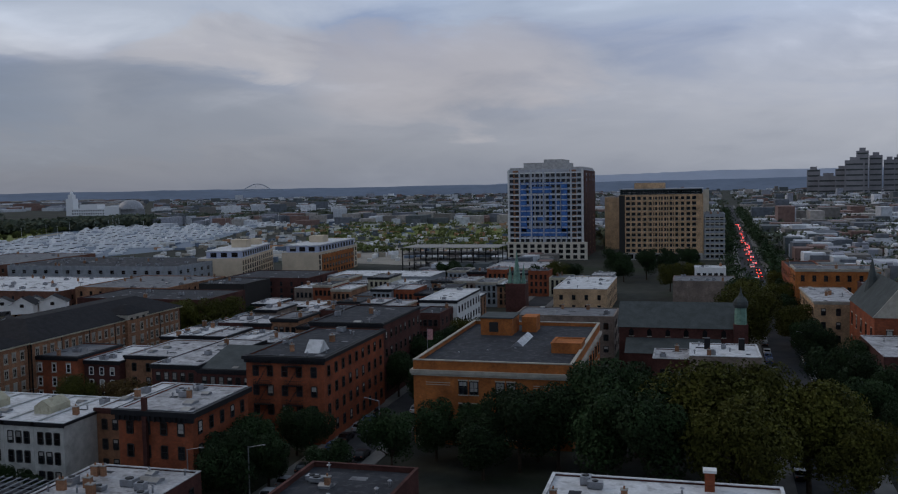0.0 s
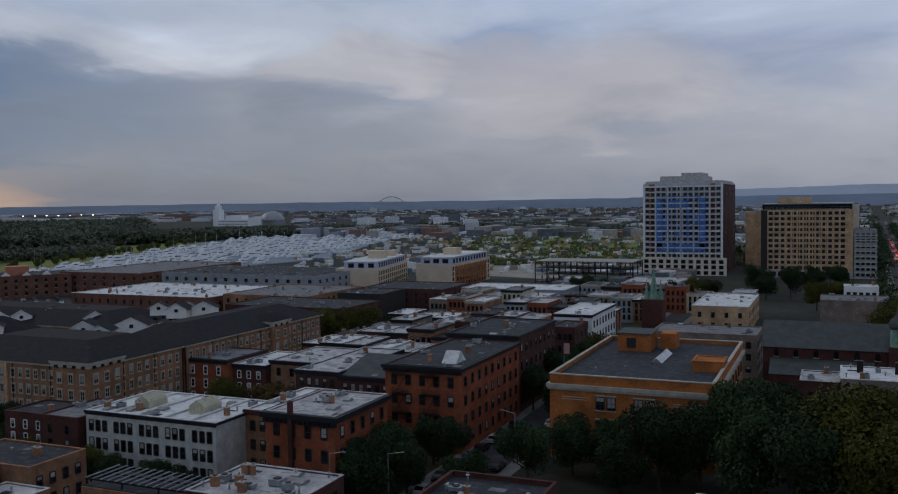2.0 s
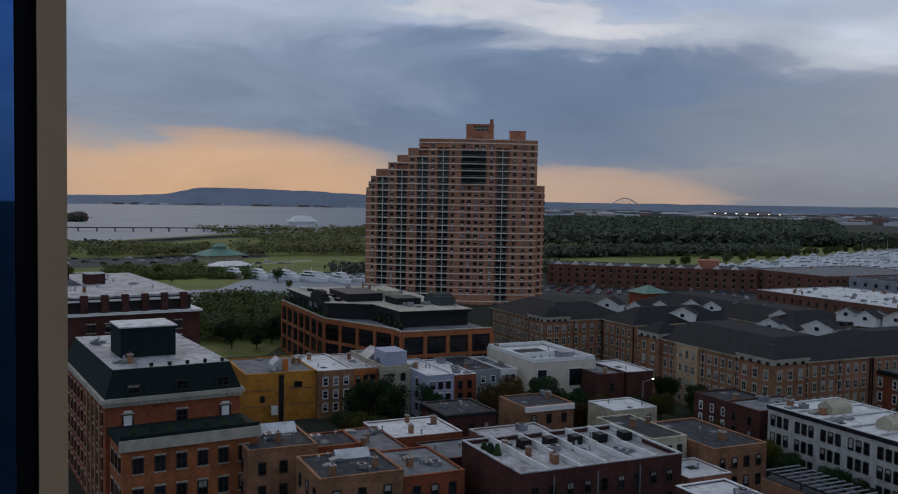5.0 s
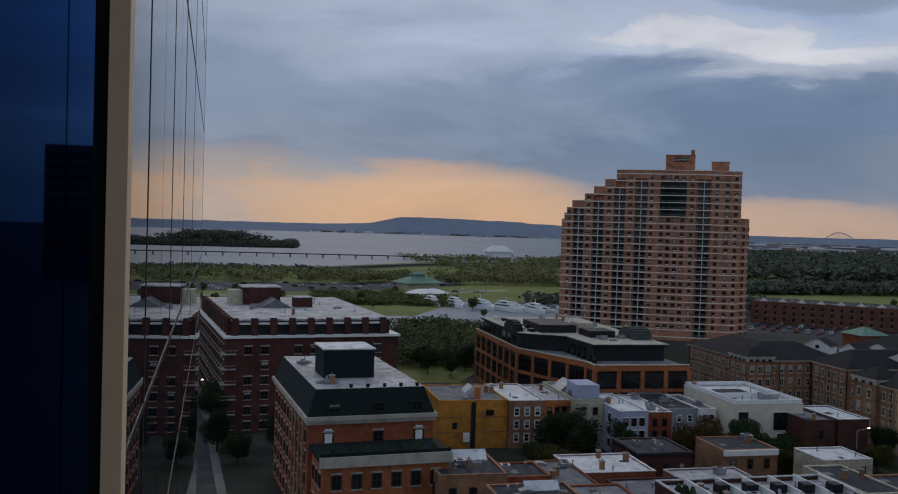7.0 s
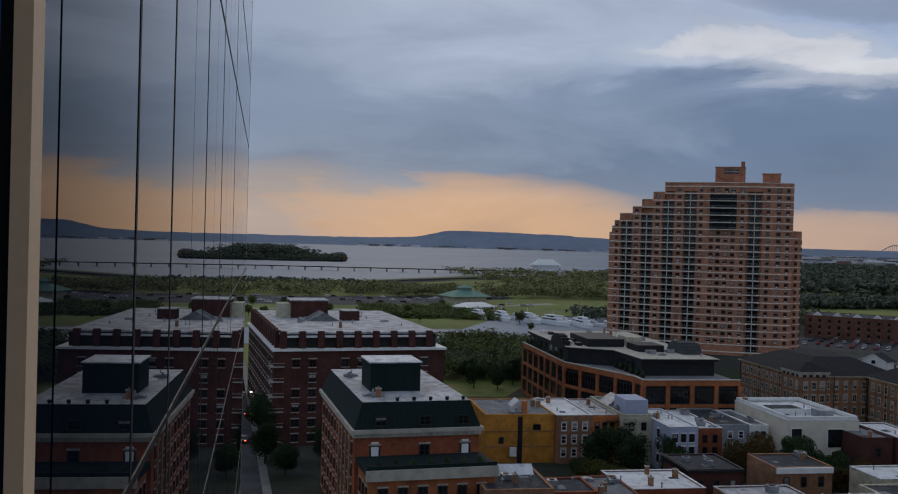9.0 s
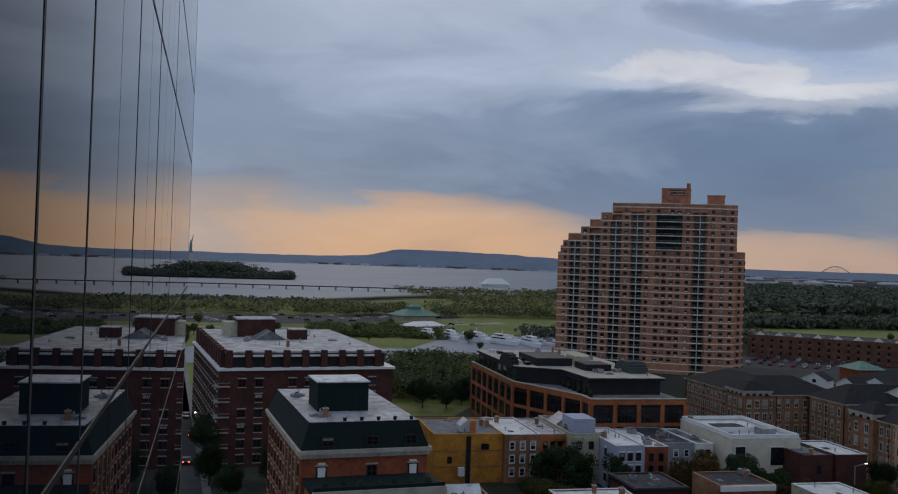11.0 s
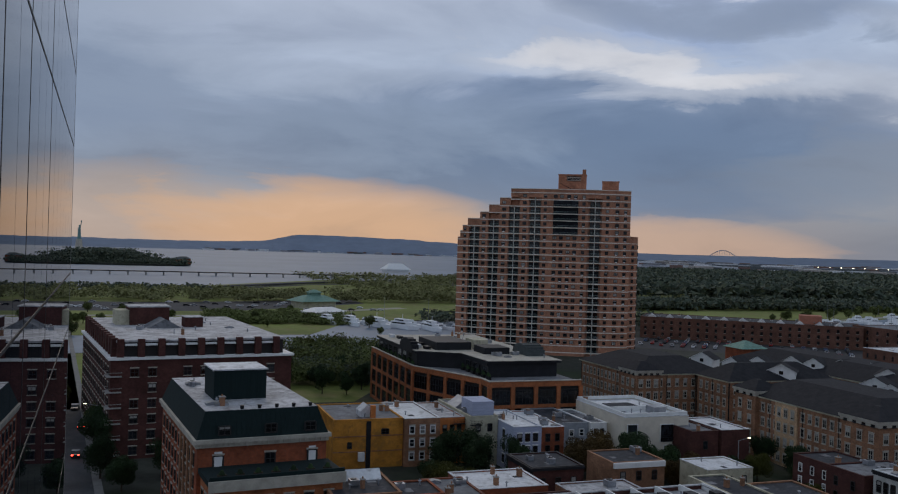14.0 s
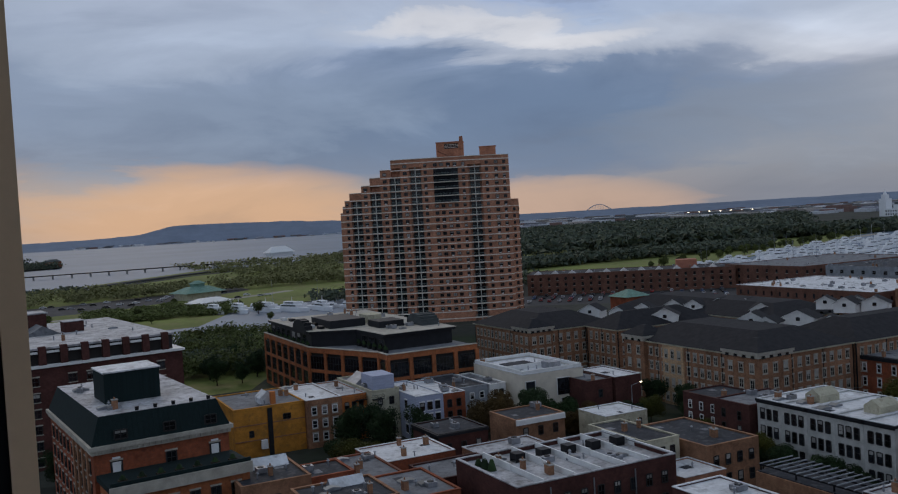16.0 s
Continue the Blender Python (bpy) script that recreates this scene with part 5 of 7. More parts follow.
windows(t, (-24, a, -b, b), "e", 3, [13.9], 1.5, 1.8, FRAME_DARK, STONE, 2, 1, offs=[-6.6, 1.0, 7.4])
windows(t, (-24, a + 0.06, -b, b), "e", 3, [18.7], 1.7, 1.3, FRAME_DARK, None, 2, 1, offs=[-5.8, 1.0, 7.0])
windows(t, (-24, a, -b, b), "s", 10, [1.2, 4.4, 7.6, 10.8, 14.0], 1.2, 1.8, FRAME_DARK, STONE, 2, 1)
for i in range(4):
    part("pilaster", Geo().box(-2 + 3.4 * i - 0.5, -2 + 3.4 * i + 0.5, -b - 0.35, -b - 0.003, 0, 17), BRICK_BROWN, t)
part("lower_wing", Geo().box(a + 0.003, a + 8.2, -b + 0.6, b, 0, 13.4), LOFT, t)
part("terrace_roof", Geo().box(a + 0.004, a + 8.6, -b + 0.2, b + 0.3, 13.4, 14.2).box(a + 8.61, a + 8.9, -b + 0.1, b + 0.3, 12.8, 14.3, 1), [GREEN_METAL, STONE], t)
part("terrace_parapet", Geo().box(a + 8.1, a + 8.5, -b + 0.3, b + 0.2, 14.2, 14.8), GREEN_METAL, t)
for y_, w_ in ((-6.6, 0.9), (7.4, 0.9)):
    part("terrace_door", Geo().box(a + 0.005, a + 0.1, y_ - 0.55, y_ + 0.55, 14.2, 16.3), PAINT_WHITE, t)
windows(t, (-24, a + 8.2, -b + 0.6, b), "e", 6, [1.4, 5.4, 9.6], 1.3, 2.0, FRAME_DARK, STONE, 2, 0.6)
windows(t, (a + 0.3, a + 8.2, -b + 0.6, b), "s", 3, [1.4, 5.4, 9.6], 1.2, 2.0, FRAME_DARK, STONE, 2, 0.3)
clutter(t, (-21, a - 2, -b + 2, -4), 22.06, random.Random(4), 8)
for i in range(5):
    part("roof_pot", Geo().cone(a - 1.6, -3 + 2.6 * i, 22.06, 22.6, 0.25, 0.32, 8), METAL_DARK, t)
for i in range(7):
    part("planter", Geo().box(a + 7.2, a + 7.8, -b + 1.5 + 2.5 * i, -b + 2.7 + 2.5 * i, 14.2, 14.9).cone(a + 7.5, -b + 2.1 + 2.5 * i, 14.9, 15.5, 0.5, 0.2, 7, 1), [BARK, LEAF_DARK], t)

# ---- large dark red block beside the cross street ----
t = thing("apartment_house", -233.4, 10.1, 0, 8, "large dark red brick block with penthouse terraces", "apartment house")
a, b = 30, 19.5
part("wall", Geo().box(-a, a, -b, b, 0, 21), BRICK_DARK, t)
part("ledge", Geo().ring(-a - 0.5, a + 0.5, -b - 0.5, b + 0.5, 21, 21.5, 2.6), PAINT_WHITE, t, "white ledge band")
part("top_storey", Geo().box(-a + 1.6, a - 1.6, -b + 1.6, b - 1.6, 21.5, 24.6), FRAME_DARK, t)
part("roof", Geo().box(-a + 1.2, a - 1.2, -b + 1.2, b - 1.2, 24.6, 25.0), ROOF_SILVER, t)
for i in range(9):
    y_ = -b + 2.0 + i * 4.2
    part("pier", Geo().box(a - 1.59, a - 0.4, y_ - 0.7, y_ + 0.7, 21.5, 25.3), BRICK_DARK, t)
    if i < 8:
        part("awning", Geo().box(a - 1.2, a - 0.5, y_ + 0.9, y_ + 3.3, 23.9, 24.3), PAINT_WHITE, t)
for i in range(13):
    x_ = -a + 2 + i * 4.6
    part("pier", Geo().box(x_ - 0.9, x_ + 0.9, -b + 0.3, -b + 1.59, 21.5, 25.4), BRICK_DARK, t)
windows(t, (-a, a, -b, b), "e", 9, [1.0 + 3.3 * i for i in range(6)], 1.6, 1.6, FRAME_DARK, STONE, 2, 3, random.Random(6), 0.1)
windows(t, (-a, a, -b, b), "s", 14, [1.0 + 3.3 * i for i in range(6)], 1.5, 1.7, FRAME_DARK, STONE, 2, 1.5, random.Random(6))
for k in range(6):
    part("balcony", Geo().box(a - 3, a + 0.9, -b - 0.9, -b + 2.2, 1.0 + 3.3 * k, 1.2 + 3.3 * k).ring(a - 3, a + 0.9, -b - 0.9, -b + 2.2, 1.9 + 3.3 * k, 2.0 + 3.3 * k, 0.06), CONCRETE, t)
part("lift_house", Geo().box(-14, -6, -11.0, -1.5, 25, 29.4).box(-14.3, -5.7, -11.3, -1.2, 29.4, 29.7, 1), [BRICK_DARK, ROOF_SILVER], t)
part("lift_house_side", Geo().box(-13.5, -7, -14.2, -11.02, 25, 28.6), STUCCO_CREAM, t)
part("stair_house", Geo().box(-3, 1.5, 1.0, 5.4, 25, 27.4).box(-3.2, 1.7, 0.8, 5.6, 27.4, 27.6, 1), [BRICK_DARK, ROOF_SILVER], t)
part("roof_gable", Geo().gable(-5, 3, -8, 0, 25, 27.2, 0, 0, "x"), ROOF_GREY, t)
clutter(t, (-20, 21, -16, 16), 25.0, random.Random(14), 16)

# ---- grey roofed warehouse with white roof walls ----
t = thing("warehouse", -110, 70, 0, 0, "red brick warehouse with grey roof and white ribs", "warehouse")
a, b = 8.8, 13.2
part("wall", Geo().box(-a, a, -b, b, 0, 10.4), BRICK_DARK, t)
part("parapet", Geo().ring(-a, a, -b, b, 10.4, 11.3, 0.3), BRICK_DARK, t)
part("roof", Geo().box(-a + 0.3, a - 0.3, -b + 0.3, b - 0.3, 10.4, 10.7), ROOF_SILVER, t)
part("coping", Geo().ring(-a - 0.08, a + 0.08, -b - 0.08, b + 0.08, 11.3, 11.45, 0.5), ROOF_SILVER, t)
for i in range(6):
    y_ = -b + 5.2 + i * 4.2 if i else -b + 4.4
    part("roof_wall", Geo().box(-a + 0.3, -0.2, y_ - 0.12, y_ + 0.12, 10.7, 11.7).box(-0.2, a - 0.6, y_ + 0.02, y_ + 0.26, 10.7, 11.5), PAINT_WHITE, t, "white painted roof wall")
clutter(t, (-a + 1, a - 1, -b + 3, b - 2), 10.7, random.Random(21), 16)
for i in range(5):
    q = Geo().box(-5 + 0.4 * i, -3.2 + 0.4 * i, -b + 7 + 4.2 * i, -b + 8.6 + 4.2 * i, 11.0, 12.0)
    for u_ in (0, 1.6):
        q.box(-5 + 0.4 * i + u_, -4.9 + 0.4 * i + u_, -b + 7 + 4.2 * i, -b + 8.6 + 4.2 * i, 10.7, 11.0)
    part("condenser", q, METAL_DARK, t)
windows(t, (-a, a, -b, b), "e", 9, [1.2, 4.4, 7.6], 1.0, 1.7, FRAME_DARK, None, 2, 0.8)
for i in range(3):
    part("downpipe", Geo().box(a + 0.003, a + 0.15, -b + 5 + 7 * i, -b + 5.15 + 7 * i, 0, 10.5), METAL_GREY, t)
for i in range(4):
    part("roof_planting", Geo().cone(-5.5 + 1.1 * i, -b + 2.0 + 0.4 * (i % 2), 10.7, 11.7 + 0.2 * i, 0.7, 0.25, 7), LEAF_DARK, t)

# ---- row houses and small buildings round the camera's block ----
FB = flat_building
FB("row_house", *FB_LATER, 11, BRICK_DARK, ROOF_DARK, "dark brick building behind the court", "building", "", {"e": 8, "s": 8}, 3, seed=39, extra=10)
row = "white row houses"
for i in range(5):
    FB("row_house", -121 + 5.6 * i, -115.45 + 5.6 * i, 119, 136, 11, material("pale_grey_brick", (0.45, 0.45, 0.42), 0.85, spots=0.2) if i == 0 else bpy.data.materials["pale_grey_brick"], ROOF_WHITE,
       "pale grey row house with silver roof", "house", row, {"s": 3, "w": 2}, 3, (0.95, 1.9), FRAME_DARK, None, CORNICE_DARK, 0.5, 0.25, 0.2, 3, 40 + i, rz=0)
for x_ in (-113, -101):
    q = thing("roof_bulkhead", x_, 126.5, 11.02, 0, "cream rendered stair bulkhead on a row house roof", "bulkhead")
    part("body", Geo().prism([(-1.6, -2.4), (1.6, -2.4), (1.6, 2.4), (-1.6, 2.4)], 0, 1.2).gable(-1.6, 1.6, -2.4, 2.4, 1.2, 2.3, 0, 0, "y"), STUCCO_CREAM, q)
FB("row_house", -93, -86.1, 127, 146, 11.6, BRICK_BROWN, ROOF_WHITE, "brown brick row house with fire escape", "house", "", {"s": 3}, 3, (0.95, 1.7), trim=BRICK_DARK, seed=50, extra=4)
t, a, b = FB("corner_house", -86, -73, 123, 141, 12.8, BRICK_RED, ROOF_SILVER, "red brick corner house with black cornice", "house", "", {"s": 4, "e": 5}, 3, (1.1, 2.0), trim=CORNICE_DARK, trim_h=1.5, trim_out=0.8, seed=51, extra=9)
part("flue", Geo().box(-1.9, -1.2, -b - 0.7, -b - 0.01, 0, 15.0), BRICK_DARK, t)
part("door", Geo().box(0.6, 1.8, -b - 0.12, -b - 0.004, 0, 2.4), material("varnished_door", (0.42, 0.22, 0.08), 0.5), t)


def fire_escape(t, x, y, z0, floors, pitch, rz=0, w=3.2):
    """Iron landings, rails and ladders hung on a wall."""
    e = part("fire_escape", Geo().box(-w / 2, w / 2, -0.06, 0.0, 0, 0.05), METAL_DARK, t, "black iron fire escape")
    e.matrix_basis = pose(x, y, z0, 0, 0, rz)
    for k in range(floors):
        z = k * pitch
        g = Geo().box(-w / 2, w / 2, -1.1, -0.002, z, z + 0.08)
        for q in (0.5, 1.0):
            g.box(-w / 2, w / 2, -1.1, -1.05, z + q, z + q + 0.05).box(-w / 2, -w / 2 + 0.05, -1.1, 0, z + q, z + q + 0.05).box(w / 2 - 0.05, w / 2, -1.1, 0, z + q, z + q + 0.05)
        for i in range(9):
            g.box(-w / 2 + i * w / 8 - 0.02, -w / 2 + i * w / 8 + 0.02, -1.09, -1.06, z, z + 1.0)
        part("landing", g, METAL_DARK, e)
        if k < floors - 1:
            g = Geo()
            for s_ in (-0.25, 0.25):
                g.rod((-w / 2 + 0.3, -0.6 + s_, z), (w / 2 - 0.5, -0.6 + s_, z + pitch), 0.04, 0, 4)
            part("ladder", g, METAL_DARK, e)


t, a, b = FB("tenement", -79, -63.5, 152, 185, 16, BRICK_RED, ROOF_DARK, "four storey red brick tenement with fire escapes", "apartment house", "", {"s": 5, "e": 9}, 4, (1.1, 1.9), trim=CORNICE_DARK, trim_h=1.1, trim_out=0.6, seed=52, extra=9)
fire_escape(t, -4.2, -b, 3.6, 4, 3.6)
fire_escape(t, 2.0, -b, 3.6, 4, 3.6)
part("roof_house", Geo().gable(2, 5, -12, -7, 16.02, 18.2, 0, 0, "x"), ROOF_WHITE, t, "white stair bulkhead")
FB("tenement", -81, -64, 186, 214, 17, BRICK_DARK, ROOF_DARK, "dark red brick tenement further along the street", "apartment house", "", {"s": 2, "e": 8}, 4, (1.1, 1.8), trim=CORNICE_DARK, seed=53, extra=7)
FB("row_house", -101, -91, 155, 184, 13, BRICK_DARK, ROOF_SILVER, "dark brick row house with silver roof", "house", "", {"s": 5}, 4, (0.95, 1.7), trim=CORNICE_DARK, seed=54, extra=6)
t, a, b = FB("row_house", -90.9, -79.2, 155, 184, 12.4, BRICK_DARK, ROOF_DARK, "dark brick row house with slate slope", "house", "", {"s": 6}, 4, (0.95, 1.7), trim=CORNICE_DARK, seed=55, extra=3)
g = Geo().face([(-a, -b - 0.2, 12.4), (a, -b - 0.2, 12.4), (a, -b + 12, 15.2), (-a, -b + 12, 15.2)]).face([(-a, -b + 12, 15.2), (a, -b + 12, 15.2), (a, -b + 12, 12.4), (-a, -b + 12, 12.4)])
part("slate_slope", g, SLATE, t)
FB("row_house", -140, -128, 168, 184, 11, BRICK_RED, ROOF_GREY, "red brick row house below the apartment court", "house", "", {"s": 3, "e": 2}, 3, (1.0, 1.8), sill=STONE, frame_mat=PAINT_WHITE, trim=CORNICE_DARK, seed=56)
FB("row_house", -127.9, -119, 170, 188, 10, BRICK_DARK, ROOF_WHITE, "dark red row house with white roof", "house", "", {"s": 3}, 3, (1.0, 1.7), frame_mat=PAINT_WHITE, trim=CORNICE_DARK, seed=57)
FB("row_house", -118.9, -104, 172, 192, 11, BRICK_BROWN, ROOF_SILVER, "brown row house with black cornice", "house", "", {"s": 4}, 3, (1.0, 1.7), trim=CORNICE_DARK, seed=58, extra=6)
rng = random.Random(77)
walls_ = [BRICK_DARK, BRICK_BROWN, BRICK_RED, STUCCO_CREAM, PAINT_GREY, BRICK_GREY, BRICK_BROWN]
roofs_ = [ROOF_SILVER, ROOF_WHITE, ROOF_SILVER, ROOF_DARK, ROOF_GREY, ROOF_WHITE]


def terrace(x0, x1, y0, y1, hs, n, label, group):
    """A run of different small houses side by side."""
    step = (x1 - x0) / n
    for i in range(n):
        d = rng.uniform(-1.5, 1.5)
        FB("row_house", x0 + i * step, x0 + (i + 1) * step - 0.06, y0 + d, y1 + d, rng.uniform(*hs), rng.choice(walls_), rng.choice(roofs_), label, "house", group,
           {"s": 2 if step < 7 else 4, **({"e": 3} if i == n - 1 else {})}, 3, (1.0, 1.7), trim=rng.choice((CORNICE_DARK, CORNICE_DARK, STONE, None)), seed=rng.randint(1, 999), extra=3)


terrace(-126, -84, 196, 210, (10, 12.5), 7, "low flat roofed brick row house", "row houses north of the tenements")
terrace(-128, -82, 214, 228, (10, 13), 6, "narrow flat roofed row house", "row houses in the second street")
terrace(-130, -66, 240, 254, (9, 12), 9, "small flat roofed town house", "row houses in the third street")
terrace(-135, -84, 262, 276, (9, 13), 7, "weathered flat roofed town house", "row houses in the fourth street")
terrace(-138, -70, 300, 316, (8, 12), 9, "low town house with pale roof", "row houses in the fifth street")
terrace(-140, -62, 336, 352, (8, 11), 9, "low town house beyond the spires", "row houses in the sixth street")
terrace(-100, -30, 372, 386, (7, 11), 8, "low town house near the towers", "row houses in the seventh street")
t, a, b = FB("town_house", -77, -65.5, 256, 286, 13, PAINT_WHITE, ROOF_WHITE, "white painted town house with black cornice", "house", "", {"s": 4, "e": 8}, 3, (1.1, 1.9), trim=CORNICE_DARK, seed=61)
FB("town_house", -46, -19, 243, 260, 11, BRICK_GREY, ROOF_GREY, "tan rendered building beside the church", "house", "", {"s": 8, "e": 3}, 3, (1.2, 1.6), seed=62, extra=6)
FB("garage_building", -89, -60, 398, 432, 9, STUCCO_CREAM, ROOF_SILVER, "long cream building below the netted tower", "building", "", {"s": 8, "e": 8}, 2, (1.5, 1.8), seed=63)
FB("town_house", -47, -28, 322, 366, 9, BRICK_TAN, ROOF_WHITE, "tan brick building with white roof", "house", "", {"s": 4, "e": 8}, 2, (1.2, 1.6), seed=64, extra=10)
FB("town_house", -6, 17, 351, 372, 9, BRICK_GREY, ROOF_GREY, "blank brown brick building behind the church", "building", "", {}, 2, seed=65, extra=5)
FB("roof_storey", 2, 14, 374, 384, 12, PAINT_WHITE, ROOF_WHITE, "white low building behind the brick one", "building", "", {"s": 5}, 3, (1.4, 1.4), seed=66)
t, a, b = FB("end_house", 0.6, 14.6, 191, 206, 11, BRICK_GREY, ROOF_WHITE, "blank weathered brick end house with white roof", "house", "", {"e": 3}, 3, seed=67, extra=6)
FB("row_house", -7, 0.5, 195, 207, 9.4, BRICK_DARK, ROOF_SILVER, "dark low house beside the church", "house", "", {"s": 2}, 2, seed=68, extra=3)
for x_ in (4, 11):
    part("chimney", Geo().box(x_ - 8, x_ - 6.8, 1, 2.4, 11, 13.4), METAL_DARK, t)
# across the long street
t, a, b = FB("stone_church", 42, 54, 228, 262, 14, BRICK_RED, SLATE, "red sandstone church with steep dark roof", "church", "", {"w": 5, "s": 2}, 2, (1.3, 3.0), sill=STONE, seed=70, extra=0)
part("steep_roof", Geo().gable(-a - 0.3, a + 0.3, -b - 0.3, b + 0.3, 14.3, 22, 0, 1, "y"), [SLATE, BRICK_RED], t)
part("gable_coping", Geo().gable(-a - 0.5, a + 0.5, -b - 0.7, -b - 0.31, 14.4, 22.5, 0, 0, "y"), STONE, t)
part("spirelet", Geo().cone(-2, b - 8, 14, 26, 2.6, 0.1, 8), SLATE, t)
FB("town_house", 33.5, 46, 266, 300, 13, BRICK_TAN, ROOF_SILVER, "tan brick corner building with pale cornice", "house", "", {"w": 9, "s": 3}, 3, (1.1, 1.9), trim=STONE, seed=71, extra=9)
FB("town_house", 34, 60, 318, 334, 17, BRICK_ORANGE, ROOF_GREY, "orange brick building across the long street", "house", "", {"s": 7, "w": 4}, 4, (1.2, 1.8), trim=STONE, seed=72)
FB("town_house", 34.5, 46, 340, 372, 15, BRICK_RED, ROOF_DARK, "red brick building across the long street", "house", "", {"s": 3, "w": 7}, 4, (1.1, 1.8), seed=73)
FB("town_house", 50, 66, 262, 300, 15, BRICK_DARK, ROOF_GREY, "dark brick house behind the stone church", "house", "", {"s": 4}, 4, seed=74)
FB("row_house", 38, 58, 196, 222, 11, BRICK_DARK, ROOF_SILVER, "dark red row house under trees", "house", "", {"w": 6, "s": 4}, 3, seed=75)

# below the camera
FB("near_house", -45.5, -31.5, 92, 106, 11.6, BRICK_DARK, ROOF_DARK, "dark flat roof with brick parapet below", "house", "", {"n": 3}, 3, parapet=0.6, seed=80, extra=8)
t, a, b = FB("near_house", -15, 11, 95, 107.5, 12, BRICK_DARK, ROOF_WHITE, "white roofed row house below the trees", "house", "", {}, 3, parapet=0.25, seed=81, extra=9)
part("chimney", Geo().box(4.5, 5.6, 3.8, 4.7, 12, 14.2).box(4.3, 5.8, 3.6, 4.9, 14.2, 14.5, 1), [BRICK_RED, PAINT_WHITE], t)
FB("near_house", -77, -61, 92, 105, 10, BRICK_DARK, ROOF_SILVER, "silver roofed house with many roof units", "house", "", {"e": 3}, 3, seed=82, extra=22)
FB("near_house", -90, -73, 73, 81, 11, BRICK_DARK, ROOF_WHITE, "white roofed house below the window", "house", "", {}, 3, seed=83, extra=4)
t = thing("pergola_house", -87.5, 98.5, 0, 0, "brown brick house under a dark roof pergola", "house")
part("wall", Geo().box(-10, 10, -3.8, 3.6, 0, 7.6), BRICK_BROWN, t)
part("roof", Geo().box(-9.8, 9.8, -3.6, 3.4, 7.6, 7.75), ROOF_DARK, t)
for i in range(15):
    part("pergola_slat", Geo().box(-9.6 + i * 1.34, -9.46 + i * 1.34, -3.4, 3.2, 8.7, 8.84), PAINT_GREY, t)
for i in range(3):
    part("pergola_beam", Geo().box(-9.8, 9.8, -3.2 + 3.0 * i, -3.0 + 3.0 * i, 8.45, 8.7), METAL_DARK, t)
for i in range(8):
    part("pergola_post", Geo().box(-9.7 + 6.4 * (i % 4), -9.5 + 6.4 * (i % 4), (-3.1 if i < 4 else 2.9) - 0.1, (-3.1 if i < 4 else 2.9) + 0.1, 7.75, 8.45), METAL_DARK, t)

# back yards west of the warehouse
FB("yard_house", -131, -115.4, 89, 96, 9, STUCCO_CREAM, ROOF_DARK, "cream yard house with dark roof", "house", "", {"e": 3, "s": 3}, 3, (0.9, 1.6), seed=90, extra=2)
FB("yard_house", -128, -110, 97, 108, 8, BRICK_BROWN, ROOF_DARK, "brown brick yard house with tar roof", "house", "", {"e": 4}, 2, seed=91, extra=3)
FB("garage_building", -114.5, -105.8, 88.6, 96.8, 5.5, BRICK_PINK, ROOF_WHITE, "low pink brick garage with white roof", "garage", "", {"e": 2}, 1, (1.4, 2.2), seed=92, extra=1)
FB("yard_house", -150, -141, 100, 110, 7, STUCCO_CREAM, ROOF_WHITE, "cream yard house with pale roof", "house", "", {"e": 3}, 2, seed=93, extra=2)
_t, _a, _b = FB("yard_house", -156, -146, 83, 94, 8, BRICK_BROWN, ROOF_DARK, "brown yard house with white cornice", "house", "", {"e": 3}, 2, seed=94, extra=2)
part("cornice", Geo().box(5.003, 5.5, -5.4, 5.4, 7.2, 8.2), PAINT_WHITE, _t, "white wooden cornice")
FB("yard_house", -155, -144, 66, 76, 8.4, BRICK_DARK, ROOF_DARK, "dark red brick yard house", "house", "", {"e": 3}, 2, trim=CORNICE_DARK, seed=95, extra=4)
FB("yard_house", -146, -134.5, 51, 64.5, 8, BRICK_RED, ROOF_WHITE, "yard house with broad white roof", "house", "", {"e": 3}, 2, seed=96, extra=5)
FB("yard_house", -139, -124, 44, 50.8, 9, BRICK_RED, ROOF_GREY, "red brick house with chimneys", "house", "", {"s": 3}, 2, seed=97, extra=6)
t, a, b = FB("deck_house", -135, -123, 26, 36, 11.6, BRICK_BROWN, ROOF_DARK, "brick house with dark roof deck", "house", "", {"e": 3, "s": 2}, 3, seed=98, extra=7)
part("roof_light", Geo().gable(-5.2, -2.2, -2, 4.2, 11.64, 13.0, 0, 1, "y"), [ROOF_WHITE, METAL_GREY], t, "long glazed roof light")
t, a, b = FB("deck_house", -120, -109, 32, 43.5, 11, BRICK_BROWN, ROOF_DARK, "brick house with roof light and units", "house", "", {"e": 3, "s": 3}, 3, seed=99, extra=10)
part("roof_light", Geo().gable(-4.6, -2.4, -1, 4.0, 11.04, 12.2, 0, 1, "y"), [ROOF_WHITE, METAL_GREY], t, "long glazed roof light")
FB("yard_house", -123, -110, 44, 53, 9.6, BRICK_RED, ROOF_GREY, "red brick house with terrace", "house", "", {"s": 3, "e": 3}, 3, seed=100, extra=6)
FB("yard_house", -134, -126, 36.5, 43.5, 10.2, BRICK_RED, ROOF_DARK, "red brick house with planted terrace", "house", "", {"e": 2}, 3, seed=101, extra=2)
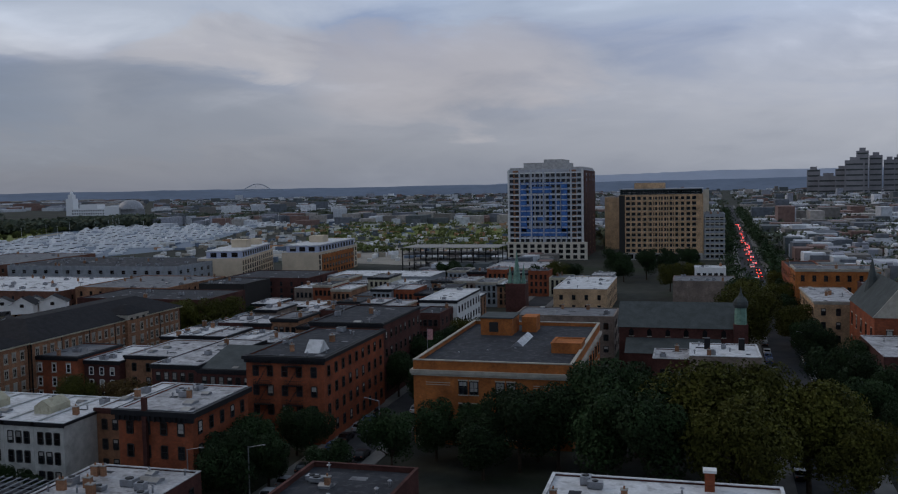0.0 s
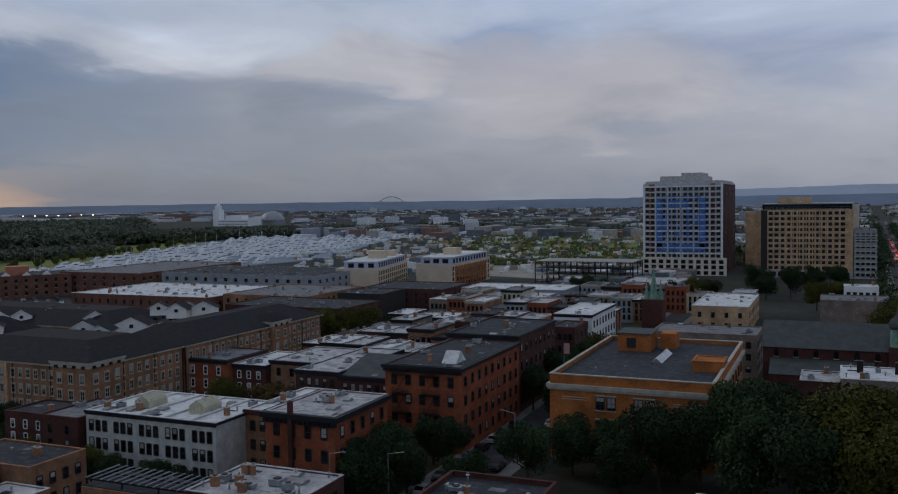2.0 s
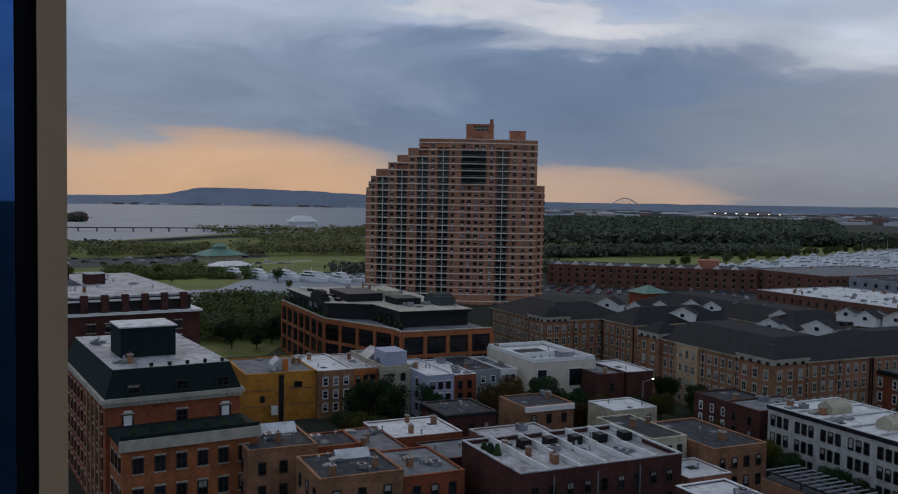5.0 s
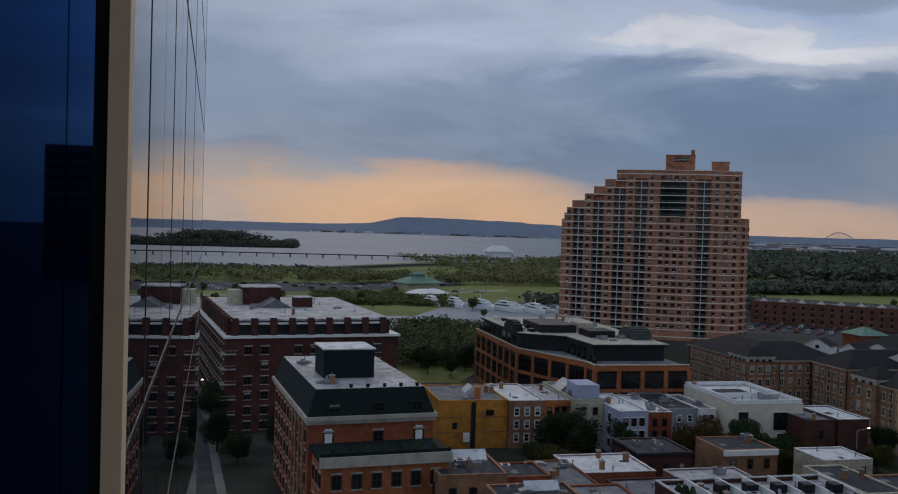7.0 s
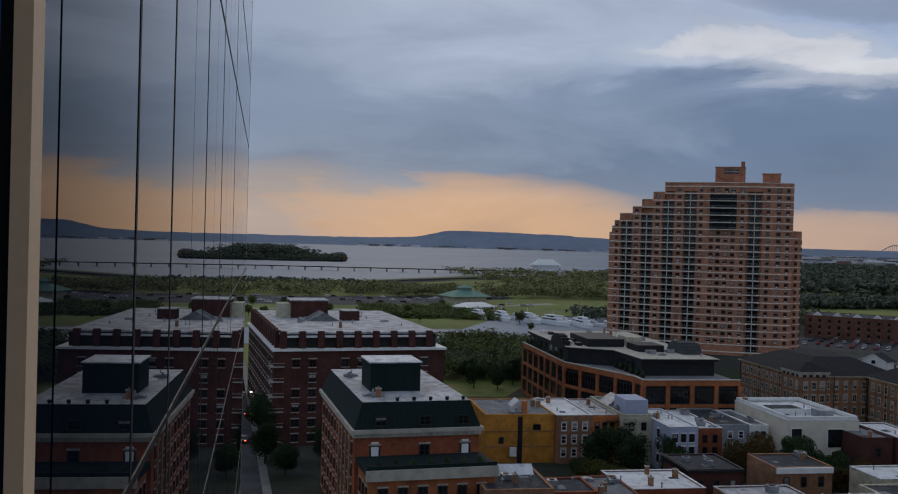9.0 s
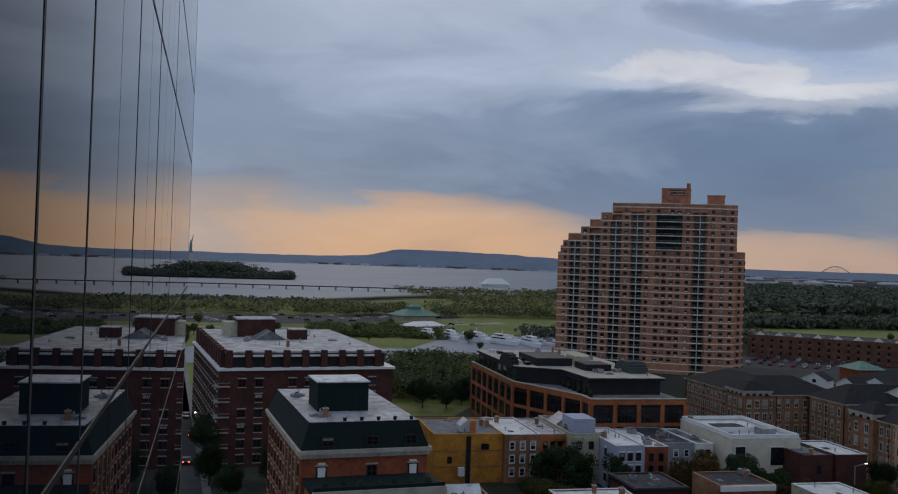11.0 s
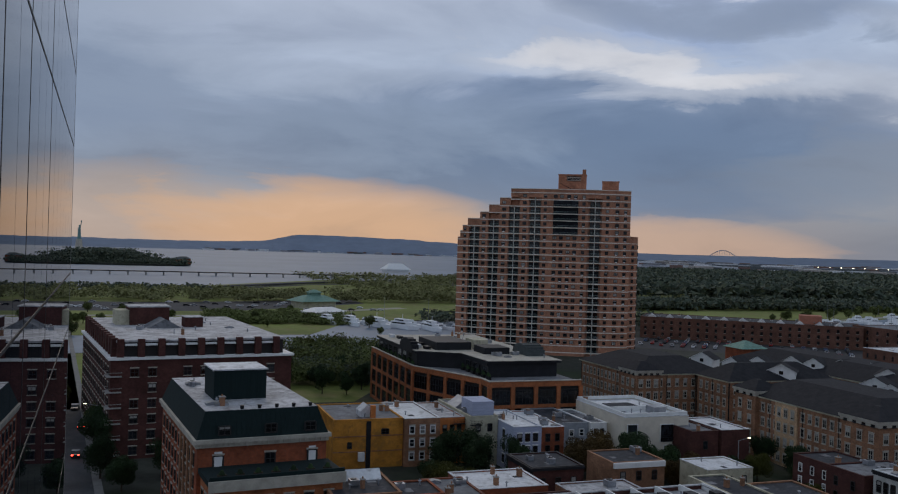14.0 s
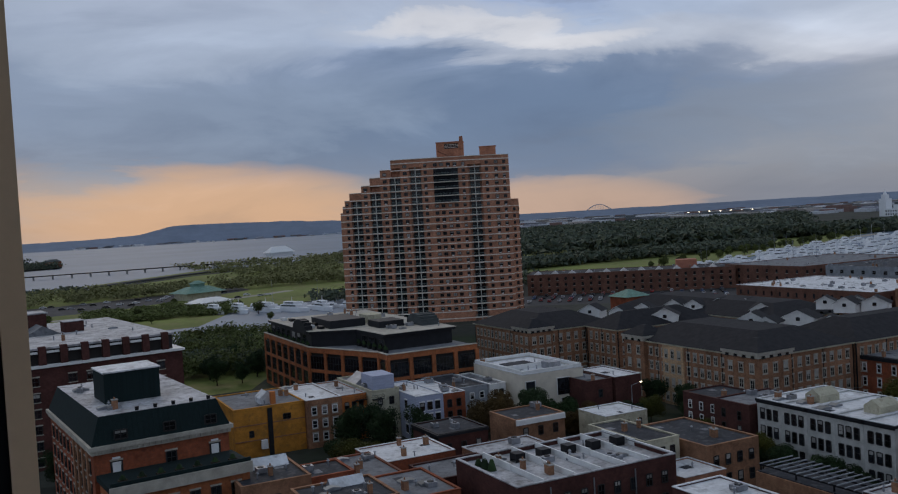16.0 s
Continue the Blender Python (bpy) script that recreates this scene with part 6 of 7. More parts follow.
FB("yard_house", -130, -120, 54, 66, 8.2, BRICK_DARK, ROOF_GREY, "dark brick house with grey roof", "house", "", {"e": 3}, 2, seed=102, extra=5)
FB("yard_house", -137, -126, 67, 80, 7.5, BRICK_BROWN, ROOF_SILVER, "low brown house with silver roof", "house", "", {"e": 3}, 2, seed=103, extra=4)

# coloured row seen from the back
t, a, b = FB("corner_house", -203, -184, 39, 54, 10, STUCCO_YELLOW, ROOF_GREY, "ochre stucco building with dark flue", "house", "", {}, 3, seed=110, extra=4)
part("flue_strip", Geo().box(a + 0.003, a + 0.2, -0.5, 0.5, 0, 9.8), CORNICE_DARK, t, "black painted flue")
for z in (3.4, 6.6):
    part("string_course", Geo().box(a + 0.003, a + 0.1, -b, b, z, z + 0.2), BRICK_BROWN, t)
part("roof_bulkhead", Geo().prism([(2, -1), (6, -1), (6, 2), (2, 2)], 10, 11.2).gable(2, 6, -1, 2, 11.2, 12.6, 0, 0, "x"), ROOF_WHITE, t)
part("chimney", Geo().box(6.4, 7.4, 1, 2, 10, 12.6), PAINT_ORANGE, t)
piece("window", window_mesh(0.9, 1.3, FRAME_DARK, None, 0, 1), t, pose(a, -4.0, 4.2, 0, 0, 90))
piece("window", window_mesh(1.6, 1.1, FRAME_DARK, None, 0, 2), t, pose(a, 3.6, 7.0, 0, 0, 90))
part("air_unit", Geo().box(a + 0.1, a + 0.9, -2.2, -0.9, 1.6, 3.4), PAINT_WHITE, t)
FB("row_house", -203, -183, 54.1, 62, 10, BRICK_BROWN, ROOF_WHITE, "brown brick row house with white windows", "house", "coloured row houses", {"e": 3}, 3, (1.1, 1.6), PAINT_WHITE, STONE, seed=111)
t, a, b = FB("row_house", -203, -184, 62.1, 68, 9.8, PAINT_ORANGE, ROOF_SILVER, "orange painted row house with fire stairs", "house", "coloured row houses", {"e": 3}, 3, (0.9, 1.5), seed=112)
fire_escape(t, a, 1.5, 2.8, 3, 2.9, 90, 2.6)
t, a, b = FB("row_house", -203, -181, 68.1, 74.5, 10.4, STUCCO_CREAM, ROOF_GREY, "cream rendered row house with stepped top", "house", "coloured row houses", {"e": 2}, 3, (1.0, 1.6), seed=113)
fire_escape(t, a, -2.0, 2.8, 3, 3.0, 90, 2.6)
part("roof_house", Geo().box(2, 9, -2, 3, 10.4, 13.4), PAINT_LAVENDER, t)
part("barrel_roof", Geo().gable(-6, 0, -3, 3, 10.4, 12.6, 0, 0, "x"), METAL_GREY, t)
FB("row_house", -192, -172.5, 74.6, 81, 9.6, PAINT_LAVENDER, ROOF_WHITE, "pale blue row house with white roof", "house", "coloured row houses", {"e": 3, "s": 2}, 3, (1.0, 1.6), FRAME_DARK, PAINT_WHITE, seed=114, extra=6)
FB("row_house", -192, -173, 81.1, 86.5, 9.2, BRICK_RED, ROOF_WHITE, "dark red row house with white roof", "house", "coloured row houses", {"e": 2}, 3, (1.0, 1.6), seed=115, extra=5)
FB("row_house", -196, -178, 86.6, 95, 8.8, PAINT_GREY, ROOF_DARK, "grey row house with dark roof", "house", "coloured row houses", {"e": 3}, 3, (1.1, 1.5), PAINT_WHITE, seed=116)
FB("row_house", -194, -177, 95.1, 99, 8.8, PAINT_WHITE, ROOF_GREY, "white rendered row house", "house", "coloured row houses", {"e": 2}, 3, (1.0, 1.6), seed=117, extra=1)
t, a, b = FB("modern_house", -194, -171, 100, 116, 11, STUCCO_WHITE, ROOF_WHITE, "modern white house with recessed balconies", "house", "", {}, 3, seed=118, extra=5)
for y0_, y1_, z0_, z1_ in ((-7.4, -5.0, 0.5, 9.6), (0.8, 4.0, 5.6, 9.4), (1.8, 5.0, 0.6, 4.8)):
    part("recess", Geo().box(a + 0.003, a + 0.06, y0_, y1_, z0_, z1_), GLASS, t)
    part("recess_frame", Geo().box(a + 0.061, a + 0.3, y0_ - 0.12, y0_, z0_, z1_).box(a + 0.061, a + 0.3, y1_, y1_ + 0.12, z0_, z1_).box(a + 0.061, a + 0.3, y0_ - 0.12, y1_ + 0.12, z1_, z1_ + 0.15), PAINT_WHITE, t)
    part("recess_rail", Geo().box(a + 0.2, a + 0.26, y0_, y1_, z0_ + 0.9, z0_ + 1.0), METAL_DARK, t)
part("roof_deck", Geo().box(-6, 3, -4, 3, 11.05, 11.2), ROOF_DARK, t, "dark sunken roof deck")
part("roof_wall", Geo().ring(-11.3, 11.3, -7.8, 7.8, 11.29, 12.0, 0.35).box(3.2, 3.5, -7.4, 7.4, 11.05, 12.1), PAINT_WHITE, t, "white roof wall")
part("roof_plant", Geo().box(5, 8.5, 1, 4, 11.05, 12.6), METAL_GREY, t)
FB("yard_house", -176, -163.5, 112, 118.5, 9, BRICK_DARK, ROOF_GREY, "dark red box house with blue door", "house", "", {"e": 1}, 2, seed=119, extra=2)
FB("yard_house", -177, -163, 119, 126, 9.2, BRICK_DARK, ROOF_WHITE, "dark red box house with white roof", "house", "", {}, 2, seed=120, extra=1)
FB("yard_house", -142, -131.5, 120, 130, 9, BRICK_DARK, ROOF_DARK, "dark brick yard house by the white row", "house", "", {"e": 2, "s": 3}, 3, (0.9, 1.6), PAINT_WHITE, seed=121)
FB("yard_house", -131, -122, 118, 132, 9.6, BRICK_DARK, ROOF_GREY, "dark end house of the white row", "house", "", {"s": 2}, 3, (0.9, 1.6), seed=122)


# ---- middle distance ----
CREAM_WARM = material("warm_cream_render", (0.60, 0.49, 0.36), 0.85, spots=0.12, scale=0.2)
FB("town_house", -181, -162, 308, 330, 11, FRAME_DARK, ROOF_DARK, "black painted block with tar roof", "building", "", {}, 3, seed=130, extra=6)
t, a, b = FB("apartment_block", -241, -219, 397, 463, 13, CREAM_WARM, ROOF_WHITE, "new cream apartment block with blank gable end", "apartment house", "", {"e": 14}, 4, (2.4, 1.9), FRAME_DARK, None, None, seed=131, extra=8, rz=13)
part("top_storey", Geo().box(-a + 3, a - 1.2, -b + 5, b - 2, 13.03, 16.2), PAINT_LAVENDER, t, "pale grey set back top storey")
part("top_roof", Geo().box(-a + 2.6, a - 0.8, -b + 4.6, b - 1.6, 16.2, 16.6), ROOF_WHITE, t)
windows(t, (-a + 3, a - 1.2, -b + 5, b - 2), "e", 12, [13.6], 2.6, 2.0, FRAME_DARK, None, 2, 1)
windows(t, (-a + 3, a - 1.2, -b + 5, b - 2), "s", 3, [13.6], 3.0, 2.0, FRAME_DARK, None, 2, 1)
part("stair_house", Geo().box(-2, 6, -4, 5, 16.6, 20.2).box(-2.3, 6.3, -4.3, 5.3, 20.2, 20.5), CREAM_WARM, t)
part("lift_house", Geo().box(1, 7, 18, 25, 16.6, 19.6), CREAM_WARM, t)
t, a, b = FB("apartment_block", -209, -189, 436, 502, 13, CREAM_WARM, ROOF_WHITE, "new cream block with orange brick side", "apartment house", "", {"e": 14}, 4, (2.4, 1.9), FRAME_DARK, None, None, seed=132, extra=8, rz=3)
part("brick_side", Geo().box(a + 0.003, a + 0.35, -b + 6, b - 8, 0, 11.5), BRICK_ORANGE, t, "orange brick facing")
windows(t, (-a, a + 0.35, -b + 6, b - 8), "e", 11, [1, 4.2, 7.6], 2.4, 1.8, FRAME_DARK, None, 2, 0.5)
part("top_storey", Geo().box(-a + 1, a - 1.2, -b + 4, b - 2, 13.03, 16.4), PAINT_LAVENDER, t, "pale grey set back top storey")
part("top_roof", Geo().box(-a + 0.6, a - 0.8, -b + 3.6, b - 1.6, 16.4, 16.8), ROOF_WHITE, t)
windows(t, (-a + 1, a - 1.2, -b + 4, b - 2), "s", 3, [13.6], 3.2, 2.1, FRAME_DARK, None, 2, 1)
windows(t, (-a + 1, a - 1.2, -b + 4, b - 2), "e", 12, [13.6], 2.6, 2.1, FRAME_DARK, None, 2, 1)
part("stair_house", Geo().box(-5, 3, -6, 3, 16.8, 20.4), CREAM_WARM, t)
# steel frame under construction
t = thing("steel_frame", -122, 470, 0, 0, "dark steel building frame under construction", "steel frame")
for k in range(4):
    part("deck", Geo().box(-26, 26, -12, 12, 3.6 * k + 3.2, 3.6 * k + 3.5), CONCRETE if k % 2 else METAL_DARK, t)
for i in range(9):
    for j in range(3):
        part("column", Geo().box(-26 + 6.5 * i - 0.25, -26 + 6.5 * i + 0.25, -12 + 12 * j - 0.25, -12 + 12 * j + 0.25, 0, 14), METAL_DARK, t)
FB("garage_building", -150, -104, 360, 384, 9, PAINT_GREY, ROOF_WHITE, "grey shed with white roof", "shed", "", {"s": 8}, 2, (1.6, 1.6), seed=133)
FB("garage_building", -188, -150, 340, 372, 10, BRICK_DARK, ROOF_DARK, "dark brick building with tar roof", "building", "", {"s": 8, "e": 6}, 3, seed=134)
FB("garage_building", -258, -196, 352, 384, 5, BRICK_BROWN, ROOF_GREY, "brown brick shed with long roof", "shed", "", {"s": 12, "e": 6}, 2, seed=135, extra=20)
FB("market_hall", -306, -233, 294, 345, 9, BRICK_HARBOUR, ROOF_WHITE, "low hall with broad white roof", "hall", "", {"s": 16, "e": 10}, 2, seed=136, extra=46)
FB("garage_building", -230, -190, 300, 345, 10, BRICK_BROWN, ROOF_GREY, "brown brick block behind the court", "building", "", {"s": 9, "e": 10}, 3, seed=137, extra=14)
FB("harbour_block", -318, -226, 365, 415, 12, PAINT_GREY, ROOF_DARK, "long dark blue flat roofed block", "building", "", {"s": 15, "e": 8}, 3, (1.8, 1.6), PAINT_GREY, None, seed=138, extra=40)
t, a, b = FB("harbour_block", -470.5, -357.5, 303, 333, 11.4, BRICK_HARBOUR, ROOF_DARK, "long red brick harbour block with dark roof", "apartment house", "", {"s": 24, "e": 6}, 3, (1.3, 1.7), FRAME_DARK, STONE, None, seed=139, extra=26, rz=52.5)
part("salmon_stair_house", Geo().box(26, 37, -8, 2, 11.4, 16), TAN_RED, t, "salmon coloured roof house")
for i in range(11):
    part("roof_dormer", Geo().gable(-53 + 9.6 * i, -48.5 + 9.6 * i, -b + 0.6, -b + 6, 11.5, 13.4, 0, 1, "y"), [ROOF_SILVER, PAINT_WHITE], t, "white gabled dormer")
FB("harbour_block", -378, -324, 356, 440, 12, BRICK_HARBOUR, ROOF_GREY, "long red brick marina block", "apartment house", "", {"e": 17, "s": 8}, 3, (1.3, 1.7), FRAME_DARK, STONE, None, seed=141, extra=20)
t = thing("gatehouse", -328, 251, 0, 0, "small brick gatehouse with green roof", "gatehouse")
part("wall", Geo().box(-6, 6, -6, 6, 0, 7), BRICK_RED, t)
part("roof", Geo().hip(-7, 7, -7, 7, 7, 10, 6.5), COPPER, t)


# ---- cars ----
def car_meshes(mat_, seed):
    b = Geo()
    prof = [(-2.2, 0.35), (2.2, 0.35), (2.25, 0.75), (1.2, 0.95), (0.7, 1.42), (-1.1, 1.45), (-1.8, 1.0), (-2.2, 0.9)]
    for s, e in ((-0.86, 0.86),):
        n = len(b.v)
        b.v += [(x, s, z) for x, z in prof] + [(x, e, z) for x, z in prof]
        k = len(prof)
        b.f += [tuple(range(n, n + k)), tuple(range(n + 2 * k - 1, n + k - 1, -1))]
        b.m += [0, 0]
        for i in range(k):
            j = (i + 1) % k
            b.f.append((n + i, n + k + i, n + k + j, n + j))
            b.m.append(0)
    g = Geo().box(-1.35, 0.75, -0.875, -0.862, 0.98, 1.34).box(-1.35, 0.75, 0.862, 0.875, 0.98, 1.34)
    g.face([(1.17, -0.75, 1.0), (1.17, 0.75, 1.0), (0.77, 0.72, 1.40), (0.77, -0.72, 1.40)]).face([(-1.82, -0.72, 1.06), (-1.18, -0.7, 1.44), (-1.18, 0.7, 1.44), (-1.82, 0.72, 1.06)])
    w = Geo().rod((0, -0.1, 0), (0, 0.1, 0), 0.33, 0, 12)
    l = Geo().box(-2.24, -2.19, -0.8, -0.45, 0.7, 0.88).box(-2.24, -2.19, 0.45, 0.8, 0.7, 0.88)
    return [("body", b.mesh("body", [mat_])), ("glazing", g.mesh("glazing", [GLASS])), ("wheel", w.mesh("wheel", [RUBBER])), ("tail_light", l)]


CARS = []
for name, c in (("white", (0.65, 0.66, 0.67)), ("black", (0.02, 0.02, 0.023)), ("silver", (0.35, 0.36, 0.38)), ("blue", (0.04, 0.08, 0.18)), ("red", (0.30, 0.03, 0.025))):
    q = car_meshes(material(name + "_car_paint", c, 0.28, 0.1, spots=0.03), 1)
    lit, dull = q[3][1].mesh("tail_light", [TAIL_LIGHT]), q[3][1].mesh("tail_light", [TAN_RED])
    CARS.append((name, q[0][1], q[1][1], q[2][1], lit, dull))


WHEELS = Geo()
for x_, y_ in ((1.35, 0.78), (1.35, -0.78), (-1.35, 0.78), (-1.35, -0.78)):
    WHEELS.rod((x_, y_ - 0.1, 0.33), (x_, y_ + 0.1, 0.33), 0.33, 0, 8)
WHEELS = WHEELS.mesh("wheels", [RUBBER])


def car(x, y, rz, k, group, lit=False, s=1.0):
    name, body, glass, wheel, on, off = CARS[k]
    c = thing("car", x, y, 0.055, rz, name + (" car driving with red tail lights lit" if lit else " parked car standing on asphalt"), "car", group)
    piece("body", body, c, Matrix())
    piece("glazing", glass, c, Matrix())
    if y > 390 or x < -300:
        piece("wheels", WHEELS, c, Matrix())
    for x_, y_ in () if y > 390 or x < -300 else ((1.35, 0.78), (1.35, -0.78), (-1.35, 0.78), (-1.35, -0.78)):
        piece("wheel", wheel, c, pose(x_, y_, 0.33))
    piece("tail_light", on if lit else off, c, Matrix())
    c.scale = (s, s, s)


rng = random.Random(5)
for i in range(9):
    car(-61.0, 124 + 6.4 * i + rng.uniform(-0.5, 0.5), 90, rng.choice((0, 1, 2, 2, 3)), "cars parked by the school")
    if i % 3 != 1:
        car(-54.2, 126 + 6.6 * i + rng.uniform(-0.5, 0.5), 90, rng.choice((0, 1, 2, 1, 3)), "cars parked by the school")
car(-57.2, 141, 90, 1, "cars parked by the school")
for i in range(30):
    y_ = 150 + i * 6.2
    x_ = 19.5 + 0.028 * (y_ - 60)
    if i % 4 != 2:
        car(x_ - 4.5, y_, 88.4, rng.choice((0, 1, 1, 2, 3)), "cars parked along the long street")
    if i % 5 != 3:
        car(x_ + 4.5, y_ + 2, 88.4, rng.choice((0, 1, 2, 1, 3)), "cars parked along the long street")
for i in range(34):
    y_ = 395 + i * 19 + rng.uniform(-5, 5)
    x_ = 19.5 + 0.028 * (y_ - 60)
    car(x_ + rng.choice((-0.2, 1.8)), y_, 88.4, rng.choice((0, 1, 2)), "cars queueing down the long street", True, 1.25)
for r_ in range(6):
    for i in range(20):
        if rng.random() < 0.62:
            u, v = 6 + 5.2 * i, 5 + 6.6 * r_
            car(-434 + 0.608 * u + 0.777 * v, 262 + 0.793 * u - 0.63 * v, 142.5 + 180 * rng.randint(0, 1), rng.choice((0, 1, 2, 1, 3, 4)), "cars in the harbour car park")
for x_, y_ in ((-236, -12), (-262, -15), (-206, -11.5)):
    car(x_, y_, 180 if y_ > -13 else 0, 1, "cars on the cross street", True)
for i in range(44):
    car(-684 + rng.choice((0, 16, 32, 48, 66)), -60 + 5.2 * i, rng.uniform(80, 100), rng.choice((0, 1, 2)), "cars in the park car park", False, 1.1)

# ---- boats ----
hull_pts = [(-4.5, -1.5), (2.2, -1.5), (4.2, -0.8), (5.2, 0), (4.2, 0.8), (2.2, 1.5), (-4.5, 1.5)]
HULL = Geo().prism(hull_pts, 0.0, 1.5).mesh("hull", [BOAT_WHITE])
CABIN = Geo().prism([(-2.6, -1.1), (1.2, -1.1), (2.4, 0), (1.2, 1.1), (-2.6, 1.1)], 1.5, 2.6).box(-2.2, 0.6, -0.9, 0.9, 2.6, 3.3).box(-2.4, 1.0, -1.13, 1.13, 1.9, 2.3, 1).mesh("cabin", [BOAT_WHITE, GLASS])
MAST = Geo().cone(0.4, 0, 1.5, 13, 0.09, 0.05, 6).rod((0.4, 0, 3.4), (-4, 0, 3.5), 0.07).mesh("mast", [METAL_GREY])


def boat(x, y, rz, sail, s, group="boats in the marina"):
    b = thing("sailing_boat" if sail else "motor_boat", x, y, 0.0, rz, "white sailing boat moored in the marina" if sail else "white motor boat moored in the marina", "boat", group)
    piece("hull", HULL, b, Matrix())
    piece("cabin", CABIN, b, Matrix())
    if sail:
        piece("mast", MAST, b, Matrix())
    b.scale = (s, s, s)


berths = []
for k in range(430):
    y_ = rng.uniform(430, 1120)
    f = (y_ - 430) / 630
    berths.append((y_, round(rng.uniform(-515 - 235 * f, -392 - 100 * f) / 9) * 9, rng.choice((70, 75, 250, 255)), rng.random() < 0.16, rng.uniform(0.8, 1.6)))
berths.sort()
for y_, x_, rz, sail, s_ in berths[:150]:
    boat(x_, y_, rz, sail, s_)
g = Geo()
for y_, x_, rz, sail, s_ in berths[150:]:
    m = pose(x_, y_, 0, 0, 0, rz) @ Matrix.Scale(s_, 4)
    k = len(g.v)
    g.prism(hull_pts, 0.0, 1.5).prism([(-2.6, -1.1), (1.2, -1.1), (2.4, 0), (1.2, 1.1), (-2.6, 1.1)], 1.5, 2.6).box(-2.2, 0.6, -0.9, 0.9, 2.6, 3.3).box(-2.4, 1.0, -1.13, 1.13, 1.9, 2.3, 1)
    if sail:
        g.rod((0.4, 0, 1.5), (0.4, 0, 11), 0.06, 0, 4)
    g.v[k:] = [tuple(m @ Vector(q)) for q in g.v[k:]]
solid("moored_boats", g, [BOAT_WHITE, GLASS], "crowded white boats moored in the far marina", "boats", kind="stuff")
for i in range(9):
    boat(-520 + 6 * i + rng.uniform(-2, 2), 122 + 7 * i, 60, i % 3 == 2, rng.uniform(0.9, 1.3), "boats beside the tower")
for i, (x_, y_, L) in enumerate(((-508, 118, 22), (-498, 131, 26), (-486, 143, 24), (-474, 156, 20), (-516, 106, 18))):
    y = thing("motor_yacht", x_, y_, 0.0, 8 + 9 * (i % 3), "large white motor yacht with tiered decks", "yacht", "large yachts")
    y.scale = (1, 0.75, 0.7)
    part("hull", Geo().prism([(-L / 2, -3.4), (L * 0.25, -3.4), (L / 2, 0), (L * 0.25, 3.4), (-L / 2, 3.4)], 0, 3.2), BOAT_WHITE, y)
    part("lower_deck", Geo().prism([(-L * 0.4, -2.8), (L * 0.15, -2.8), (L * 0.28, 0), (L * 0.15, 2.8), (-L * 0.4, 2.8)], 3.2, 5.6), BOAT_WHITE, y)
    part("deck_window", Geo().box(-L * 0.36, L * 0.12, -2.85, 2.85, 4.0, 5.0), GLASS, y)
    part("upper_deck", Geo().prism([(-L * 0.3, -2.3), (L * 0.05, -2.3), (L * 0.14, 0), (L * 0.05, 2.3), (-L * 0.3, 2.3)], 5.6, 7.8), BOAT_WHITE, y)
    part("upper_window", Geo().box(-L * 0.26, L * 0.03, -2.35, 2.35, 6.3, 7.2), GLASS, y)
    part("mast", Geo().cone(-2, 0, 7.8, 11.5, 0.2, 0.1, 6), BOAT_WHITE, y)
for i in range(7):
    d = thing("pontoon", -470 - 28 * i, 520 + 78 * i, 0, 24, "long grey floating pontoon", "pontoon", "pontoons")
    part("deck", Geo().box(-40, 40, -1.2, 1.2, 0.1, 0.7), CONCRETE, d)

# ---- park buildings, bridge, island, statue ----
t = thing("marquee", -1485, 419, 0, 12, "white peaked marquee on the shore", "tent")
part("cover", Geo().box(-10, 10, -21, 21, 0, 5).hip(-12, 12, -24, 24, 5, 15, 11), PAINT_WHITE, t)
t = thing("pavilion", -644, 121, 0, 20, "park pavilion with pale green roof", "pavilion")
part("wall", Geo().box(-9, 9, -13, 13, 0, 5), STUCCO_CREAM, t)
part("roof", Geo().hip(-12, 12, -16, 16, 5, 9, 9), COPPER, t)
part("lantern", Geo().box(-3, 3, -4, 4, 9, 11).hip(-4, 4, -5, 5, 11, 13, 3.5), COPPER, t)
t = thing("marquee", -572, 114, 0, 25, "low white event tent by the dock", "tent")
part("cover", Geo().box(-7, 7, -12, 12, 0, 3).hip(-8, 8, -13, 13, 3, 5.5, 6), PAINT_WHITE, t)
t = thing("footbridge", -1190, 100, 0, 0, "long low bridge across the bay", "bridge")
part("deck", Geo().prism([(-26, -640), (-18, -640), (26, 190), (18, 190)], 4.2, 5.4), METAL_DARK, t)
for i in range(40):
    f = i / 39
    x_, y_ = -22 + 44 * f, -636 + 822 * f
    part("pier", Geo().box(x_ - 1.2, x_ + 1.2, y_ - 1, y_ + 1, 0, 4.2), CONCRETE, t)
t = thing("stone_jetty", -870, 10, 0, 0, "dark stone sea wall along the shore", "sea wall")
part("wall", Geo().prism([(2, -420), (8, -420), (14, -70), (-20, 60), (-130, 165), (-240, 300), (-248, 296), (-138, 158), (-28, 54), (4, -72)], 0, 1.8), material("dark_sea_wall_stone", (0.06, 0.06, 0.058), 0.95), t)
isl = []
for i in range(40):
    q = 2 * math.pi * i / 40
    isl.append((-1650 + (92 + 10 * math.sin(3 * q)) * math.cos(q), -28 + (128 + 12 * math.sin(2 * q + 1)) * math.sin(q)))
